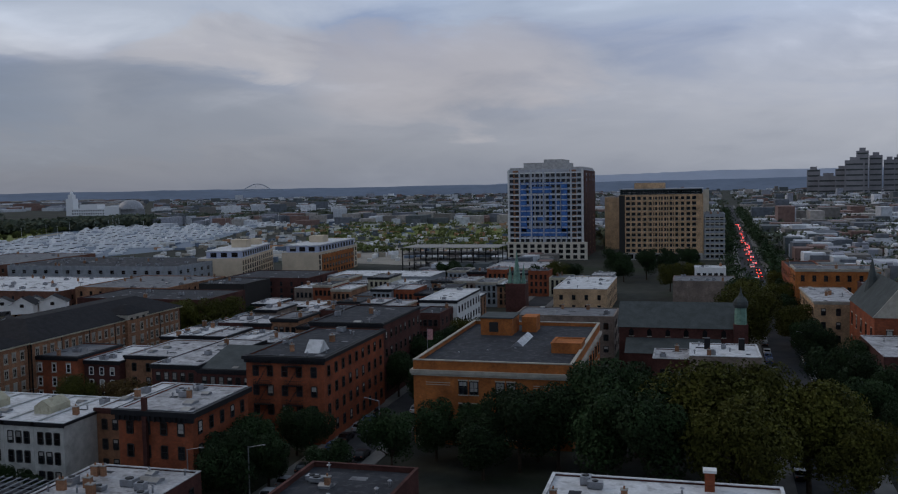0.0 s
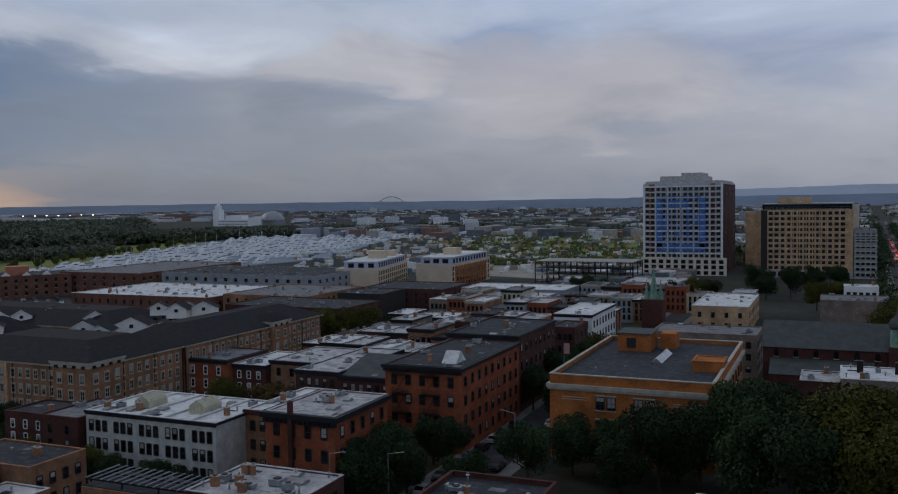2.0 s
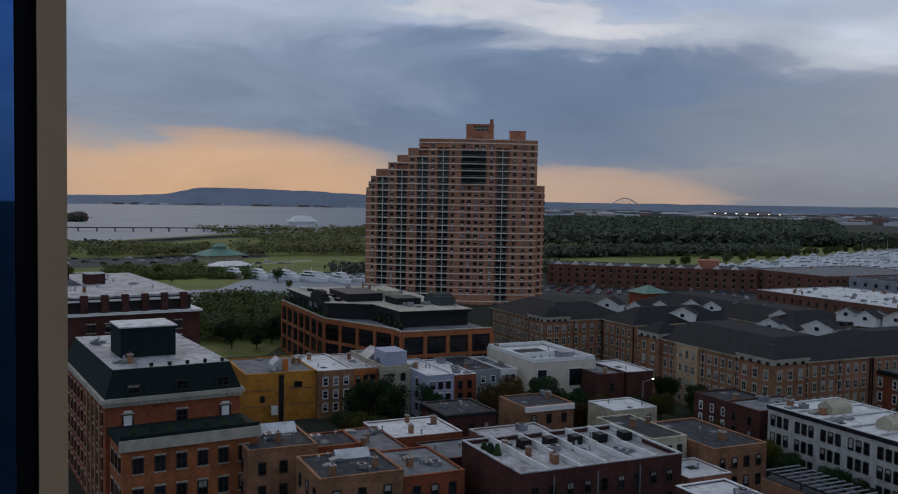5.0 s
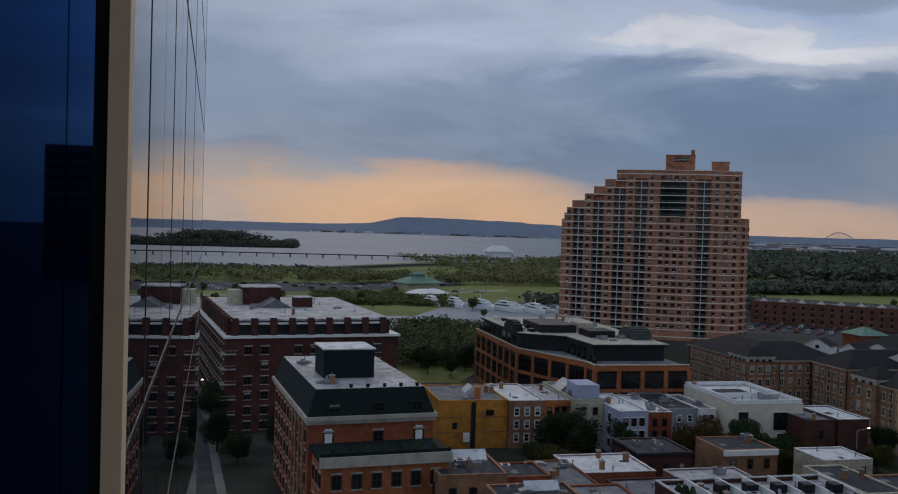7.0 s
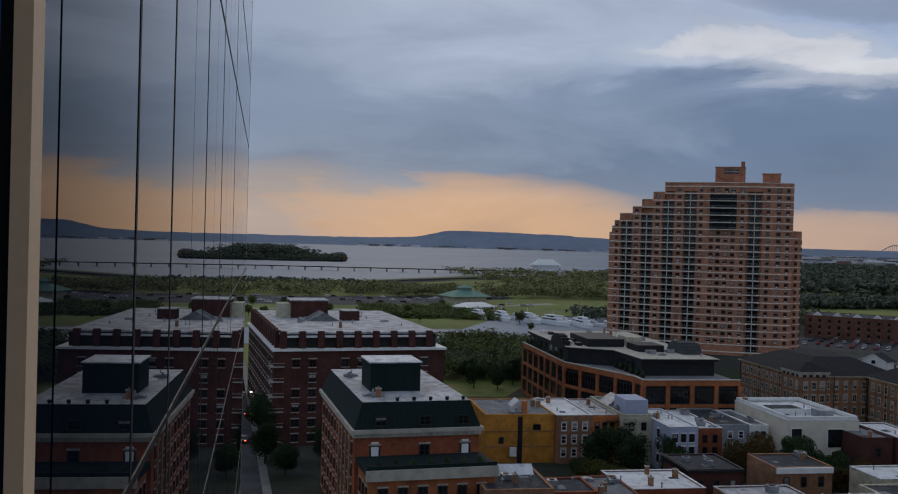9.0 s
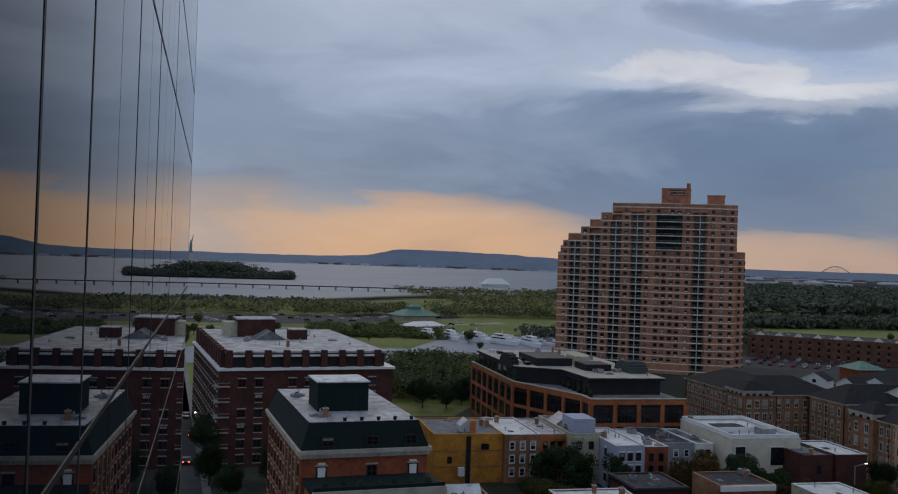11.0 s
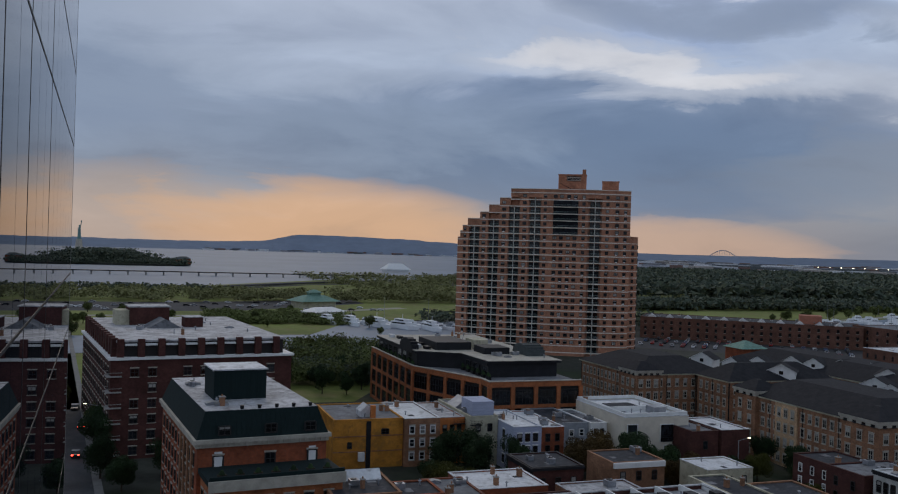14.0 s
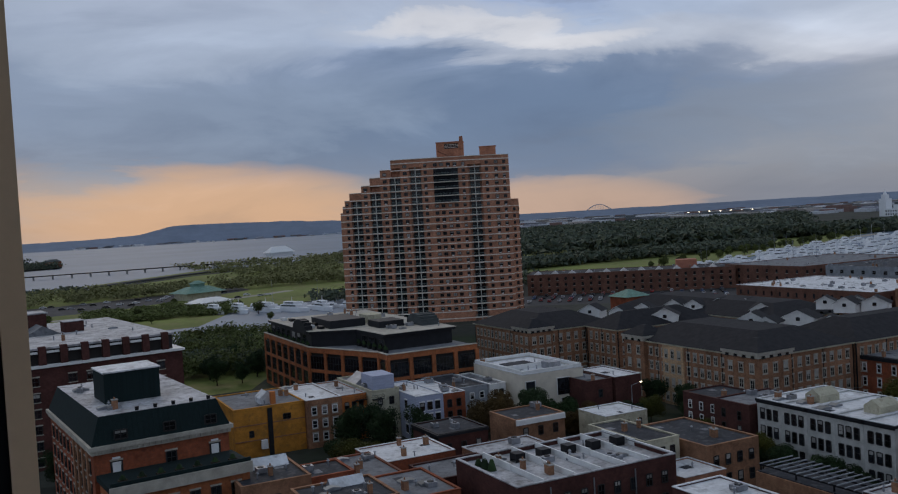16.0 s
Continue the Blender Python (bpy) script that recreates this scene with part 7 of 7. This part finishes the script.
solid("island", Geo().prism(isl, 0.0, 3.0), GROUND, "low wooded island in the bay", kind="structure")
t = thing("island_house", -1600, 76, 3, 0, "red brick house on the island tip", "house")
part("wall", Geo().box(-8, 8, -12, 12, 0, 9), BRICK_RED, t)
part("roof", Geo().hip(-9, 9, -13, 13, 9, 13, 7), SLATE, t)
t = thing("monument", -2340, -130, 0, 0, "distant green statue on a tall stone plinth", "monument")
part("plinth", Geo().box(-24, 24, -24, 24, 0, 9).cone(0, 0, 9, 38, 9.5, 6.5, 4), STONE, t)
g = Geo()
for z0, z1, r0, r1 in ((0, 14, 4.6, 3.6), (14, 24, 3.6, 3.4), (24, 29, 3.4, 1.4), (29, 33.5, 1.7, 1.5)):
    g.cone(0, 0, z0, z1, r0, r1, 10)
g.rod((1, 2.2, 26), (1, 4.4, 41), 0.9, 0, 6)
g.cone(1, 4.5, 41, 45, 1.3, 0.5, 6)
solid("statue", g, VERDIGRIS, "plain green standing statue on a plinth", "statue", m=pose(-2340, -130, 38))


# ---- woods, shrubs, far town ----
def grove(name, label, count, spot, size, height, seed, mat_=None, blades=34, leaf=1.0):
    """Countless far trees in one mesh: tufts of leaf clumps."""
    g, r = Geo(), random.Random(seed)
    for _ in range(count):
        x, y = spot(r)
        s = size * r.uniform(0.7, 1.3)
        hh = height * r.uniform(0.65, 1.2)
        for _k in range(blades):
            p = Vector((x + r.gauss(0, 0.42) * s, y + r.gauss(0, 0.42) * s, hh * r.uniform(0.25, 0.95)))
            n_ = Vector((r.gauss(0, 1), r.gauss(0, 1), abs(r.gauss(1.1, 0.7)))).normalized()
            a_ = n_.orthogonal().normalized()
            b_ = n_.cross(a_)
            u = s * r.uniform(0.12, 0.26) * leaf
            k = len(g.v)
            g.v += [tuple(p + a_ * u), tuple(p + b_ * u * 1.1 + n_ * u * 0.25), tuple(p - a_ * u - b_ * u * 0.5)]
            g.f.append((k, k + 1, k + 2))
            g.m.append(0)
    return solid(name, g, mat_ or WOODS, label, "trees", kind="stuff")


def belt(a0, a1, d0, d1):
    """Between two compass angles and two distances, but off the long street."""
    def spot(r):
        while True:
            a, d = radians(r.uniform(a0, a1)), d0 + (d1 - d0) * r.random() ** 1.6
            x, y = -math.sin(a) * d, math.cos(a) * d
            if abs(x - (19.5 + 0.028 * (y - 60))) > 13:
                return x, y
    return spot


def slanted(a0, a1, n0, n1, depth):
    """Between two compass angles, from a near edge that changes along the way."""
    def spot(r):
        f = r.random()
        a, d = radians(a0 + (a1 - a0) * f), n0 + (n1 - n0) * f + depth * r.random() ** 1.5
        return -math.sin(a) * d, math.cos(a) * d
    return spot


grove("woods", "dense dark green wood beyond the marina", 4600, slanted(63, 42, 860, 1130, 1200), 15, 14, 1, None, 34)
grove("woods", "low wood in front of the exhibition hall", 700, slanted(42, 33, 1130, 1250, 200), 14, 11, 21, None, 34)
grove("woods", "dark green wood toward the far town", 620, slanted(33, 6, 1330, 1180, 260), 13, 9, 2)
grove("woods", "tall trees in the middle of the low island", 330, lambda r: (-1650 + 60 * r.uniform(-1, 1), -50 + 34 * r.gauss(0, 1)), 13, 24, 3, None, 60, 0.7)
grove("woods", "lower trees along the island shore", 480, lambda r: (-1650 + 84 * r.uniform(-1, 1), -28 + 112 * r.uniform(-1, 1)), 10, 11, 13, None, 50, 0.7)
grove("woods", "line of trees along the park drive", 460, lambda r: (r.uniform(-775, -694), r.uniform(-400, 260)), 8, 9, 4, LEAF_BELT, 60, 0.7)
grove("woods", "dark garden shrubs between lawn and pavilion", 330, belt(86, 77.5, 520, 600), 5, 3.4, 16, LEAF_PARK, 70, 0.6)
grove("woods", "shrubs along the canal bank", 80, belt(80.6, 75.0, 300, 386), 5, 9, 5, LEAF_PARK, 330, 0.42)
grove("woods", "dark bushes along the canal bank", 45, belt(80.6, 75.0, 300, 386), 5, 7, 15, None, 330, 0.42)
grove("woods", "trees along the shore", 420, lambda r: (-690 - r.uniform(0, 560), 320 + r.uniform(-110, 180)), 8, 7, 6, LEAF_BELT, 50, 0.8)
grove("woods", "trees between far houses", 1500, belt(8, -30, 640, 3200), 10, 11, 7)
grove("woods", "trees between the houses of the far town", 1100, belt(32, 8, 1400, 3300), 10, 11, 27)
grove("woods", "dark trees lining the far end of the street", 230, lambda r: (lambda y: (19.5 + 0.028 * (y - 60) + r.choice((-1, 1)) * r.uniform(8, 13), y))(r.uniform(410, 1400)), 6, 9, 28, LEAF_DARK, 90, 0.6)
grove("woods", "trees among the houses beyond the long street", 170, lambda r: (r.uniform(60, 320), r.uniform(330, 760)), 8, 11, 17, None, 120, 0.6)
grove("woods", "trees on the near bank of the bay", 260, lambda r: (r.uniform(-860, -820), r.uniform(-380, 60)), 6, 6, 8)
grove("woods", "trees and scrub beside the wasteland", 260, belt(24, 9, 640, 1150), 6, 4, 9, LEAF_PARK)
grove("woods", "tree belt behind the marina lawn", 700, slanted(63, 44, 700, 900, 90), 8, 8, 10)
grove("woods", "trees at the foot of the tower", 160, lambda r: (r.uniform(-560, -480), r.uniform(170, 330)), 7, 7, 12)

g, r = Geo(), random.Random(44)
for _ in range(5200):
    a, d = radians(r.uniform(33, -30)), 640 + 3200 * r.random() ** 1.5
    x, y = -math.sin(a) * d, math.cos(a) * d
    if abs(x - (19.5 + 0.028 * (y - 60))) < 22 or (-130 < x < 30 and y < 720) or (x < -90 and y < 1050 and x > -430 - 0.2 * y):
        continue
    w, l, h = r.uniform(4, 12), r.uniform(5, 18), r.uniform(5, 12) * (1.9 if r.random() < 0.04 else 1)
    g.box(x - w, x + w, y - l, y + l, 0, h)
solid("far_town", g, FARTOWN, "countless low houses and sheds of the far town", "town", kind="stuff")
g, r = Geo(), random.Random(45)
for _ in range(900):
    a, d = radians(r.uniform(78, 34)), r.uniform(2500, 4200)
    x, y = -math.sin(a) * d, math.cos(a) * d
    if x < -1500 and y < 0.42 * -x - 100:
        continue
    w, l, h = r.uniform(8, 30), r.uniform(8, 40), r.uniform(6, 16)
    g.box(x - w, x + w, y - l, y + l, 0, h)
solid("far_port", g, FARTOWN, "far port sheds and low buildings", "town", kind="stuff")
g, r = Geo(), random.Random(47)
for _ in range(150):
    a, d = radians(r.uniform(86, 66)), r.uniform(4106, 4180)
    x, y = -math.sin(a) * d, math.cos(a) * d
    w, l, h = r.uniform(5, 22), r.uniform(5, 26), r.uniform(3, 10)
    g.box(x - w, x + w, y - l, y + l, 0, h)
solid("far_shore_town", g, FARTOWN, "pale sheds along the far shore", "town", kind="stuff")
# near-side infill right of the long street
g, r = Geo(), random.Random(46)
for _ in range(420):
    x, y = r.uniform(70, 330), r.uniform(330, 760)
    w, l, h = r.uniform(3, 5), r.uniform(4, 8), r.uniform(6, 11)
    g.box(x - w, x + w, y - l, y + l, 0, h)
    if r.random() < 0.5:
        g.box(x - w * 0.4, x + w * 0.2, y - l * 0.3, y + l * 0.2, h, h + r.uniform(0.8, 2.4))
for _ in range(70):
    y = r.uniform(400, 640)
    x = r.uniform(44, 75) + 0.028 * y
    g.box(x - 5, x + 5, y - 7, y + 7, 0, r.uniform(7, 11))
for _ in range(120):
    x, y = r.uniform(-135, -70), r.uniform(395, 530)
    if -92 < x < -56 and y < 440:
        continue
    g.box(x - 4, x + 4, y - 5, y + 5, 0, r.uniform(3, 7))
solid("town_infill", g, FARTOWN, "crowded low houses beyond the near streets", "town", kind="stuff")

# open yard of parked trucks, containers and heaps between the marina and the towers
g, r = Geo(), random.Random(48)
for _ in range(900):
    a, d = radians(r.uniform(33, 8.5)), 560 + 640 * r.random()
    x, y = -math.sin(a) * d, math.cos(a) * d
    if -62 > x > -112 and 540 < y < 640 or x < -392 - 0.16 * (y - 430):
        continue
    m = pose(x, y, 0, 0, 0, r.choice((10, 12, 100, 102)))
    L, k = r.choice((2.2, 2.4, 3.4, 6.0)), len(g.v)
    g.box(-L, L, -1.2, 1.2, 0, r.uniform(1.4, 3.4))
    g.v[k:] = [tuple(m @ Vector(q)) for q in g.v[k:]]
solid("storage_yard", g, islands("yard_trucks_and_crates", [(0.72, 0.73, 0.74), (0.10, 0.11, 0.12), (0.60, 0.60, 0.58), (0.30, 0.26, 0.20), (0.66, 0.66, 0.64), (0.12, 0.16, 0.22), (0.40, 0.22, 0.12), (0.5, 0.48, 0.42)]), "crowded open yard of trucks and crates", "yard", kind="stuff")
sheet("yard_grass_1", [(-330, 760), (-150, 700), (-125, 860), (-300, 980)], 0.07, GRASS)
sheet("yard_gravel", [(-330, 560), (-130, 500), (-125, 690), (-330, 740)], 0.07, GRAVEL)

# elevated motorway
t = thing("viaduct", -480, 1655, 0, 1, "grey elevated motorway on piers", "viaduct")
part("deck", Geo().box(-190, 420, -6, 6, 9, 12), CONCRETE, t)
for i in range(25):
    part("pier", Geo().box(-188 + 25 * i, -185 + 25 * i, -4, 4, 0, 9), CONCRETE, t)


def arch_bridge(az, d, w, h):
    a = radians(az)
    t = thing("arch_bridge", -math.sin(a) * d, math.cos(a) * d, 20, az, "far hazy steel arch bridge", "bridge", "far arch bridges")
    g = Geo()
    for i in range(16):
        p = lambda k: (-w + 2 * w * k / 16, 0, 20 + h * math.sin(math.pi * k / 16))
        g.rod(p(i), p(i + 1), 1.7, 0, 5)
        if i:
            g.rod((p(i)[0], 0, 20), p(i), 0.8, 0, 4)
    # steel takes the far ridge's haze-paled colour
    part("arch", g, HILL_FAR, t)
    part("deck", Geo().box(-w * 1.9, w * 1.9, -4, 4, 18, 21), HILL_FAR, t)


arch_bridge(54.0, 4080, 56, 26)
arch_bridge(27.0, 4180, 64, 28)

# far towers at the end of the town
for az, w, h in ((-6.9, 17, 70), (-7.7, 26, 52), (-8.4, 15, 70), (-9.1, 24, 92), (-9.5, 15, 116), (-10.2, 16, 104), (-10.9, 14, 92), (-11.4, 13, 98)):
    a, d = radians(az), 2600 + 40 * abs(az + 9)
    t = thing("far_tower", -math.sin(a) * d, math.cos(a) * d, 0, az, "far hospital tower in haze tinted grey", "tower block", "far hospital towers")
    # haze is painted into the masonry grey and the slate-grey window rows
    part("body", Geo().box(-w, w, -20, 20, 0, h).box(-w * 0.5, w * 0.5, -14, 14, h, h + 8), material("haze_tinted_masonry", (0.27, 0.26, 0.27), 0.95, spots=0.15, scale=0.05) if az == -6.9 else bpy.data.materials["haze_tinted_masonry"], t)
    for k in range(int(h / 14)):
        part("window_row", Geo().box(-w * 0.85, w * 0.85, -20.3, -20.01, 9 + 14 * k, 13 + 14 * k), SLATE, t)
# towers behind the camera that the open pane mirrors
for x_, y_, w, h in ((750, 225, 26, 108), (830, 330, 30, 140), (700, 120, 18, 96)):
    t = thing("office_tower", x_, y_, 0, 0, "dark office tower across the river", "tower block", "towers across the river")
    part("body", Geo().box(-w, w, -w, w, 0, h), GREEN_METAL, t)
    for k in range(12):
        part("window_row", Geo().box(-w - 0.3, -w - 0.01, -w * 0.9, w * 0.9, 6 + 7.6 * k, 10 + 7.6 * k), GLASS, t)

# lit lamps of the far port
for i in range(7):
    a, d = radians(48.6 - 0.62 * i), 2450 + 30 * (i % 3)
    t = thing("flood_light", -math.sin(a) * d, math.cos(a) * d, 0, 0, "tall lit flood light of the port", "flood light", "port flood lights")
    part("mast", Geo().cone(0, 0, 0, 22, 0.5, 0.3, 6), METAL_GREY, t)
    part("lamp", Geo().box(-1.8, 1.8, -0.6, 0.6, 22, 23.2), LAMP_GLOW, t)

# ---- trees of the near streets ----
for k, x, y, s in (("dark", -14, 150, 1.47), ("dark", -8, 156, 1.42), ("dark", -3, 150, 1.36), ("dark", -20, 146, 1.18), ("olive", 3, 145, 1.59), ("olive", 12, 148, 1.53), ("olive", 18, 143, 1.42), ("dark", 8, 158, 1.30), ("olive", 24, 138, 1.1),
                   ("dark", -26, 144, 1.18), ("dark", -31, 139, 0.95), ("dark", -41, 147, 0.95), ("dark", -35, 149, 0.9), ("dark", -46, 138, 0.9), ("dark", -52.3, 128, 0.75), ("dark", -12, 140, 1.30), ("dark", -5, 136, 1.30), ("olive", 8, 133, 1.36), ("olive", -24, 150, 0.9),
                   ("dark", -63, 128, 0.8), ("dark", -66, 120, 0.9), ("dark", -68, 133, 0.85), ("dark", -62.4, 143, 0.75), ("dark", -66, 145, 0.8), ("dark", -70, 126, 0.85),
                   ("dark", -52.3, 196, 1.0), ("dark", -60.8, 208, 1.0), ("dark", -53, 212, 1.0), ("dark", -61, 224, 0.9), ("olive", -58, 238, 0.9), ("dark", -52.8, 180, 0.9), ("dark", -62, 190, 0.85),
                   ("olive", 16.0, 256, 1.45), ("olive", 17, 278, 1.4), ("dark", 29, 300, 1.0), ("olive", 28, 268, 1.0), ("olive", 30, 322, 1.0), ("dark", 30, 250, 0.95), ("dark", 31, 236, 1.0), ("dark", 30, 205, 1.05), ("dark", 33, 190, 1.1),
                   ("dark", 35, 178, 1.1), ("dark", 30, 170, 1.0), ("olive", 17.5, 300, 1.25), ("dark", 18, 328, 1.15), ("dark", 33, 345, 1.0), ("olive", 34, 370, 0.95), ("dark", 23, 360, 0.8), ("dark", 36, 160, 1.0), ("dark", 38, 212, 1.0),
                   ("olive", -146, 240, 1.15), ("olive", -137, 246, 1.2), ("dark", -128, 252, 1.0), ("olive", -152, 250, 1.0), ("dark", -120, 258, 0.9), ("rust", -112, 160, 0.9), ("rust", -106, 156, 0.9), ("olive", -121, 158, 0.8),
                   ("dark", -100, 395, 1.1), ("dark", -108, 404, 1.1), ("dark", -62, 382, 1.0), ("olive", -55, 388, 1.1), ("dark", -50, 394, 1.0), ("dark", -22, 520, 0.75), ("dark", -12, 512, 0.85), ("dark", -4, 524, 0.75), ("olive", -8, 395, 1.0), ("olive", 2, 398, 1.0),
                   ("dark", -30, 430, 1.1), ("dark", -20, 440, 1.2), ("dark", -10, 452, 1.1), ("dark", -36, 455, 1.2), ("dark", 0, 470, 1.1), ("dark", -62, 330, 0.9), ("olive", -94, 275, 0.8)):
    tree(k, x, y, s, 3)
for k, x, y, s in (("dark", -173, 60, 0.85), ("dark", -168, 65, 0.8), ("dark", -176, 66, 0.75), ("dark", -166, 73, 0.75), ("rust", -168, 92, 0.9), ("dark", -164, 98, 0.8), ("rust", -166, 86, 0.8), ("dark", -160, 103, 0.7),
                   ("dark", -155, 132, 0.6), ("dark", -165, 131, 0.6), ("dark", -148, 128, 0.6), ("olive", -155, 122, 0.5), ("dark", -152, 114, 0.6), ("dark", -108, 111.5, 0.55), ("dark", -101, 113, 0.5), ("dark", -115, 112, 0.5), ("dark", -95, 114, 0.45), ("dark", -125, 110, 0.5),
                   ("dark", -203, -6.5, 0.8), ("dark", -214, -6.5, 0.8), ("dark", -186, -6, 0.75), ("olive", -226, -7, 0.7), ("dark", -180, -19, 0.7), ("dark", -196, -20, 0.75), ("dark", -240, -20, 0.8), ("olive", -256, -20, 0.8), ("dark", -176, -2, 0.6), ("dark", -186, 6, 0.6), ("dark", -190, 18, 0.6),
                   ("dark", -205, 180, 0.6), ("dark", -180, 188, 0.6)):
    tree(k, x, y, s, 5, 0.0, "yard trees")
rng = random.Random(12)
for i in range(30):
    x, y = rng.uniform(-600, -450), rng.uniform(-60, 130)
    if -580 < x < -556:
        continue
    tree("small", x, y, rng.uniform(0.5, 0.95), i, 0.05, "park trees")
for i in range(46):
    f = i / 45
    tree("small", -530 - 190 * f + rng.uniform(-8, 8), 430 + 480 * f, rng.uniform(0.7, 1.1), i, 0.05, "trees along the marina lawn")
for i in range(44):
    tree("dark" if i % 3 else "olive", rng.uniform(-372, -268), rng.uniform(18, 92), rng.uniform(0.45, 0.75), i, 0.05, "canal bank trees")


# ---- street lamps ----
def street_lamp(x, y, rz, lit=False):
    l = thing("street_lamp", x, y, 0.17, rz, "grey steel street lamp with a long arm", "street lamp", "street lamps")
    part("pole", Geo().cone(0, 0, 0, 8.6, 0.12, 0.08, 8), METAL_GREY, l)
    part("arm", Geo().rod((0, 0, 8.5), (2.4, 0, 9.0), 0.06), METAL_GREY, l)
    part("head", Geo().box(2.3, 2.8, -0.11, 0.11, 8.94, 9.06), LAMP_GLOW if lit else METAL_GREY, l)


for x, y, rz, lit in ((-62.6, 121, 0, False), (-71, 118, 0, False), (12.6, 186, 180, False), (27.5, 150, 180, False), (-156, 118, 90, True), (-53, 152, 180, False), (28.8, 238, 180, False), (-218, -8, -90, True)):
    street_lamp(x, y, rz, lit)


# ---- back yard walls, fences, sheds and small trees ----
rng = random.Random(91)
for i, (x, y, L, rz) in enumerate(((-160, 62, 14, 90), (-158, 78, 16, 90), (-162, 104, 12, 90), (-140, 84, 12, 0), (-138, 96, 10, 0), (-150, 112, 16, 0), (-128, 112, 18, 0), (-122, 84, 9, 90),
                                   (-104, 108, 20, 0), (-134, 118, 10, 90), (-98, 116, 10, 90), (-110, 116, 10, 90), (-150, 46, 10, 90), (-156, 40, 14, 0), (-166, 78, 10, 0), (-166, 70, 10, 0))):
    t = thing("yard_fence", x, y, 0, rz, "weathered board fence between back yards", "fence", "yard fences")
    n = int(L / 2)
    for k in range(n + 1):
        part("post", Geo().box(-L / 2 + 2 * k - 0.06, -L / 2 + 2 * k + 0.06, -0.06, 0.06, 0, 2.1), BARK, t)
    for z in (0.5, 1.6):
        part("rail", Geo().box(-L / 2, L / 2, 0.061, 0.11, z, z + 0.1), BARK, t)
    part("boarding", Geo().box(-L / 2, L / 2, 0.111, 0.14, 0.1, 2.0), BRICK_GREY, t)
for i in range(26):
    x, y = rng.uniform(-168, -104), rng.uniform(40, 118)
    if any(x0 - 2 < x < x1 + 2 and y0 - 2 < y < y1 + 2 for x0, x1, y0, y1 in ((-120, -100, 55, 84), (-132, -105, 88, 109), (-150, -139, 97, 111), (-157, -145, 82, 95), (-156, -143, 65, 77), (-147, -134, 50, 66), (-140, -109, 25, 55), (-131, -119, 53, 67), (-138, -125, 66, 81))):
        continue
    tree(rng.choice(("dark", "dark", "olive", "rust")), x, y, rng.uniform(0.4, 0.7), i, 0.0, "yard trees")
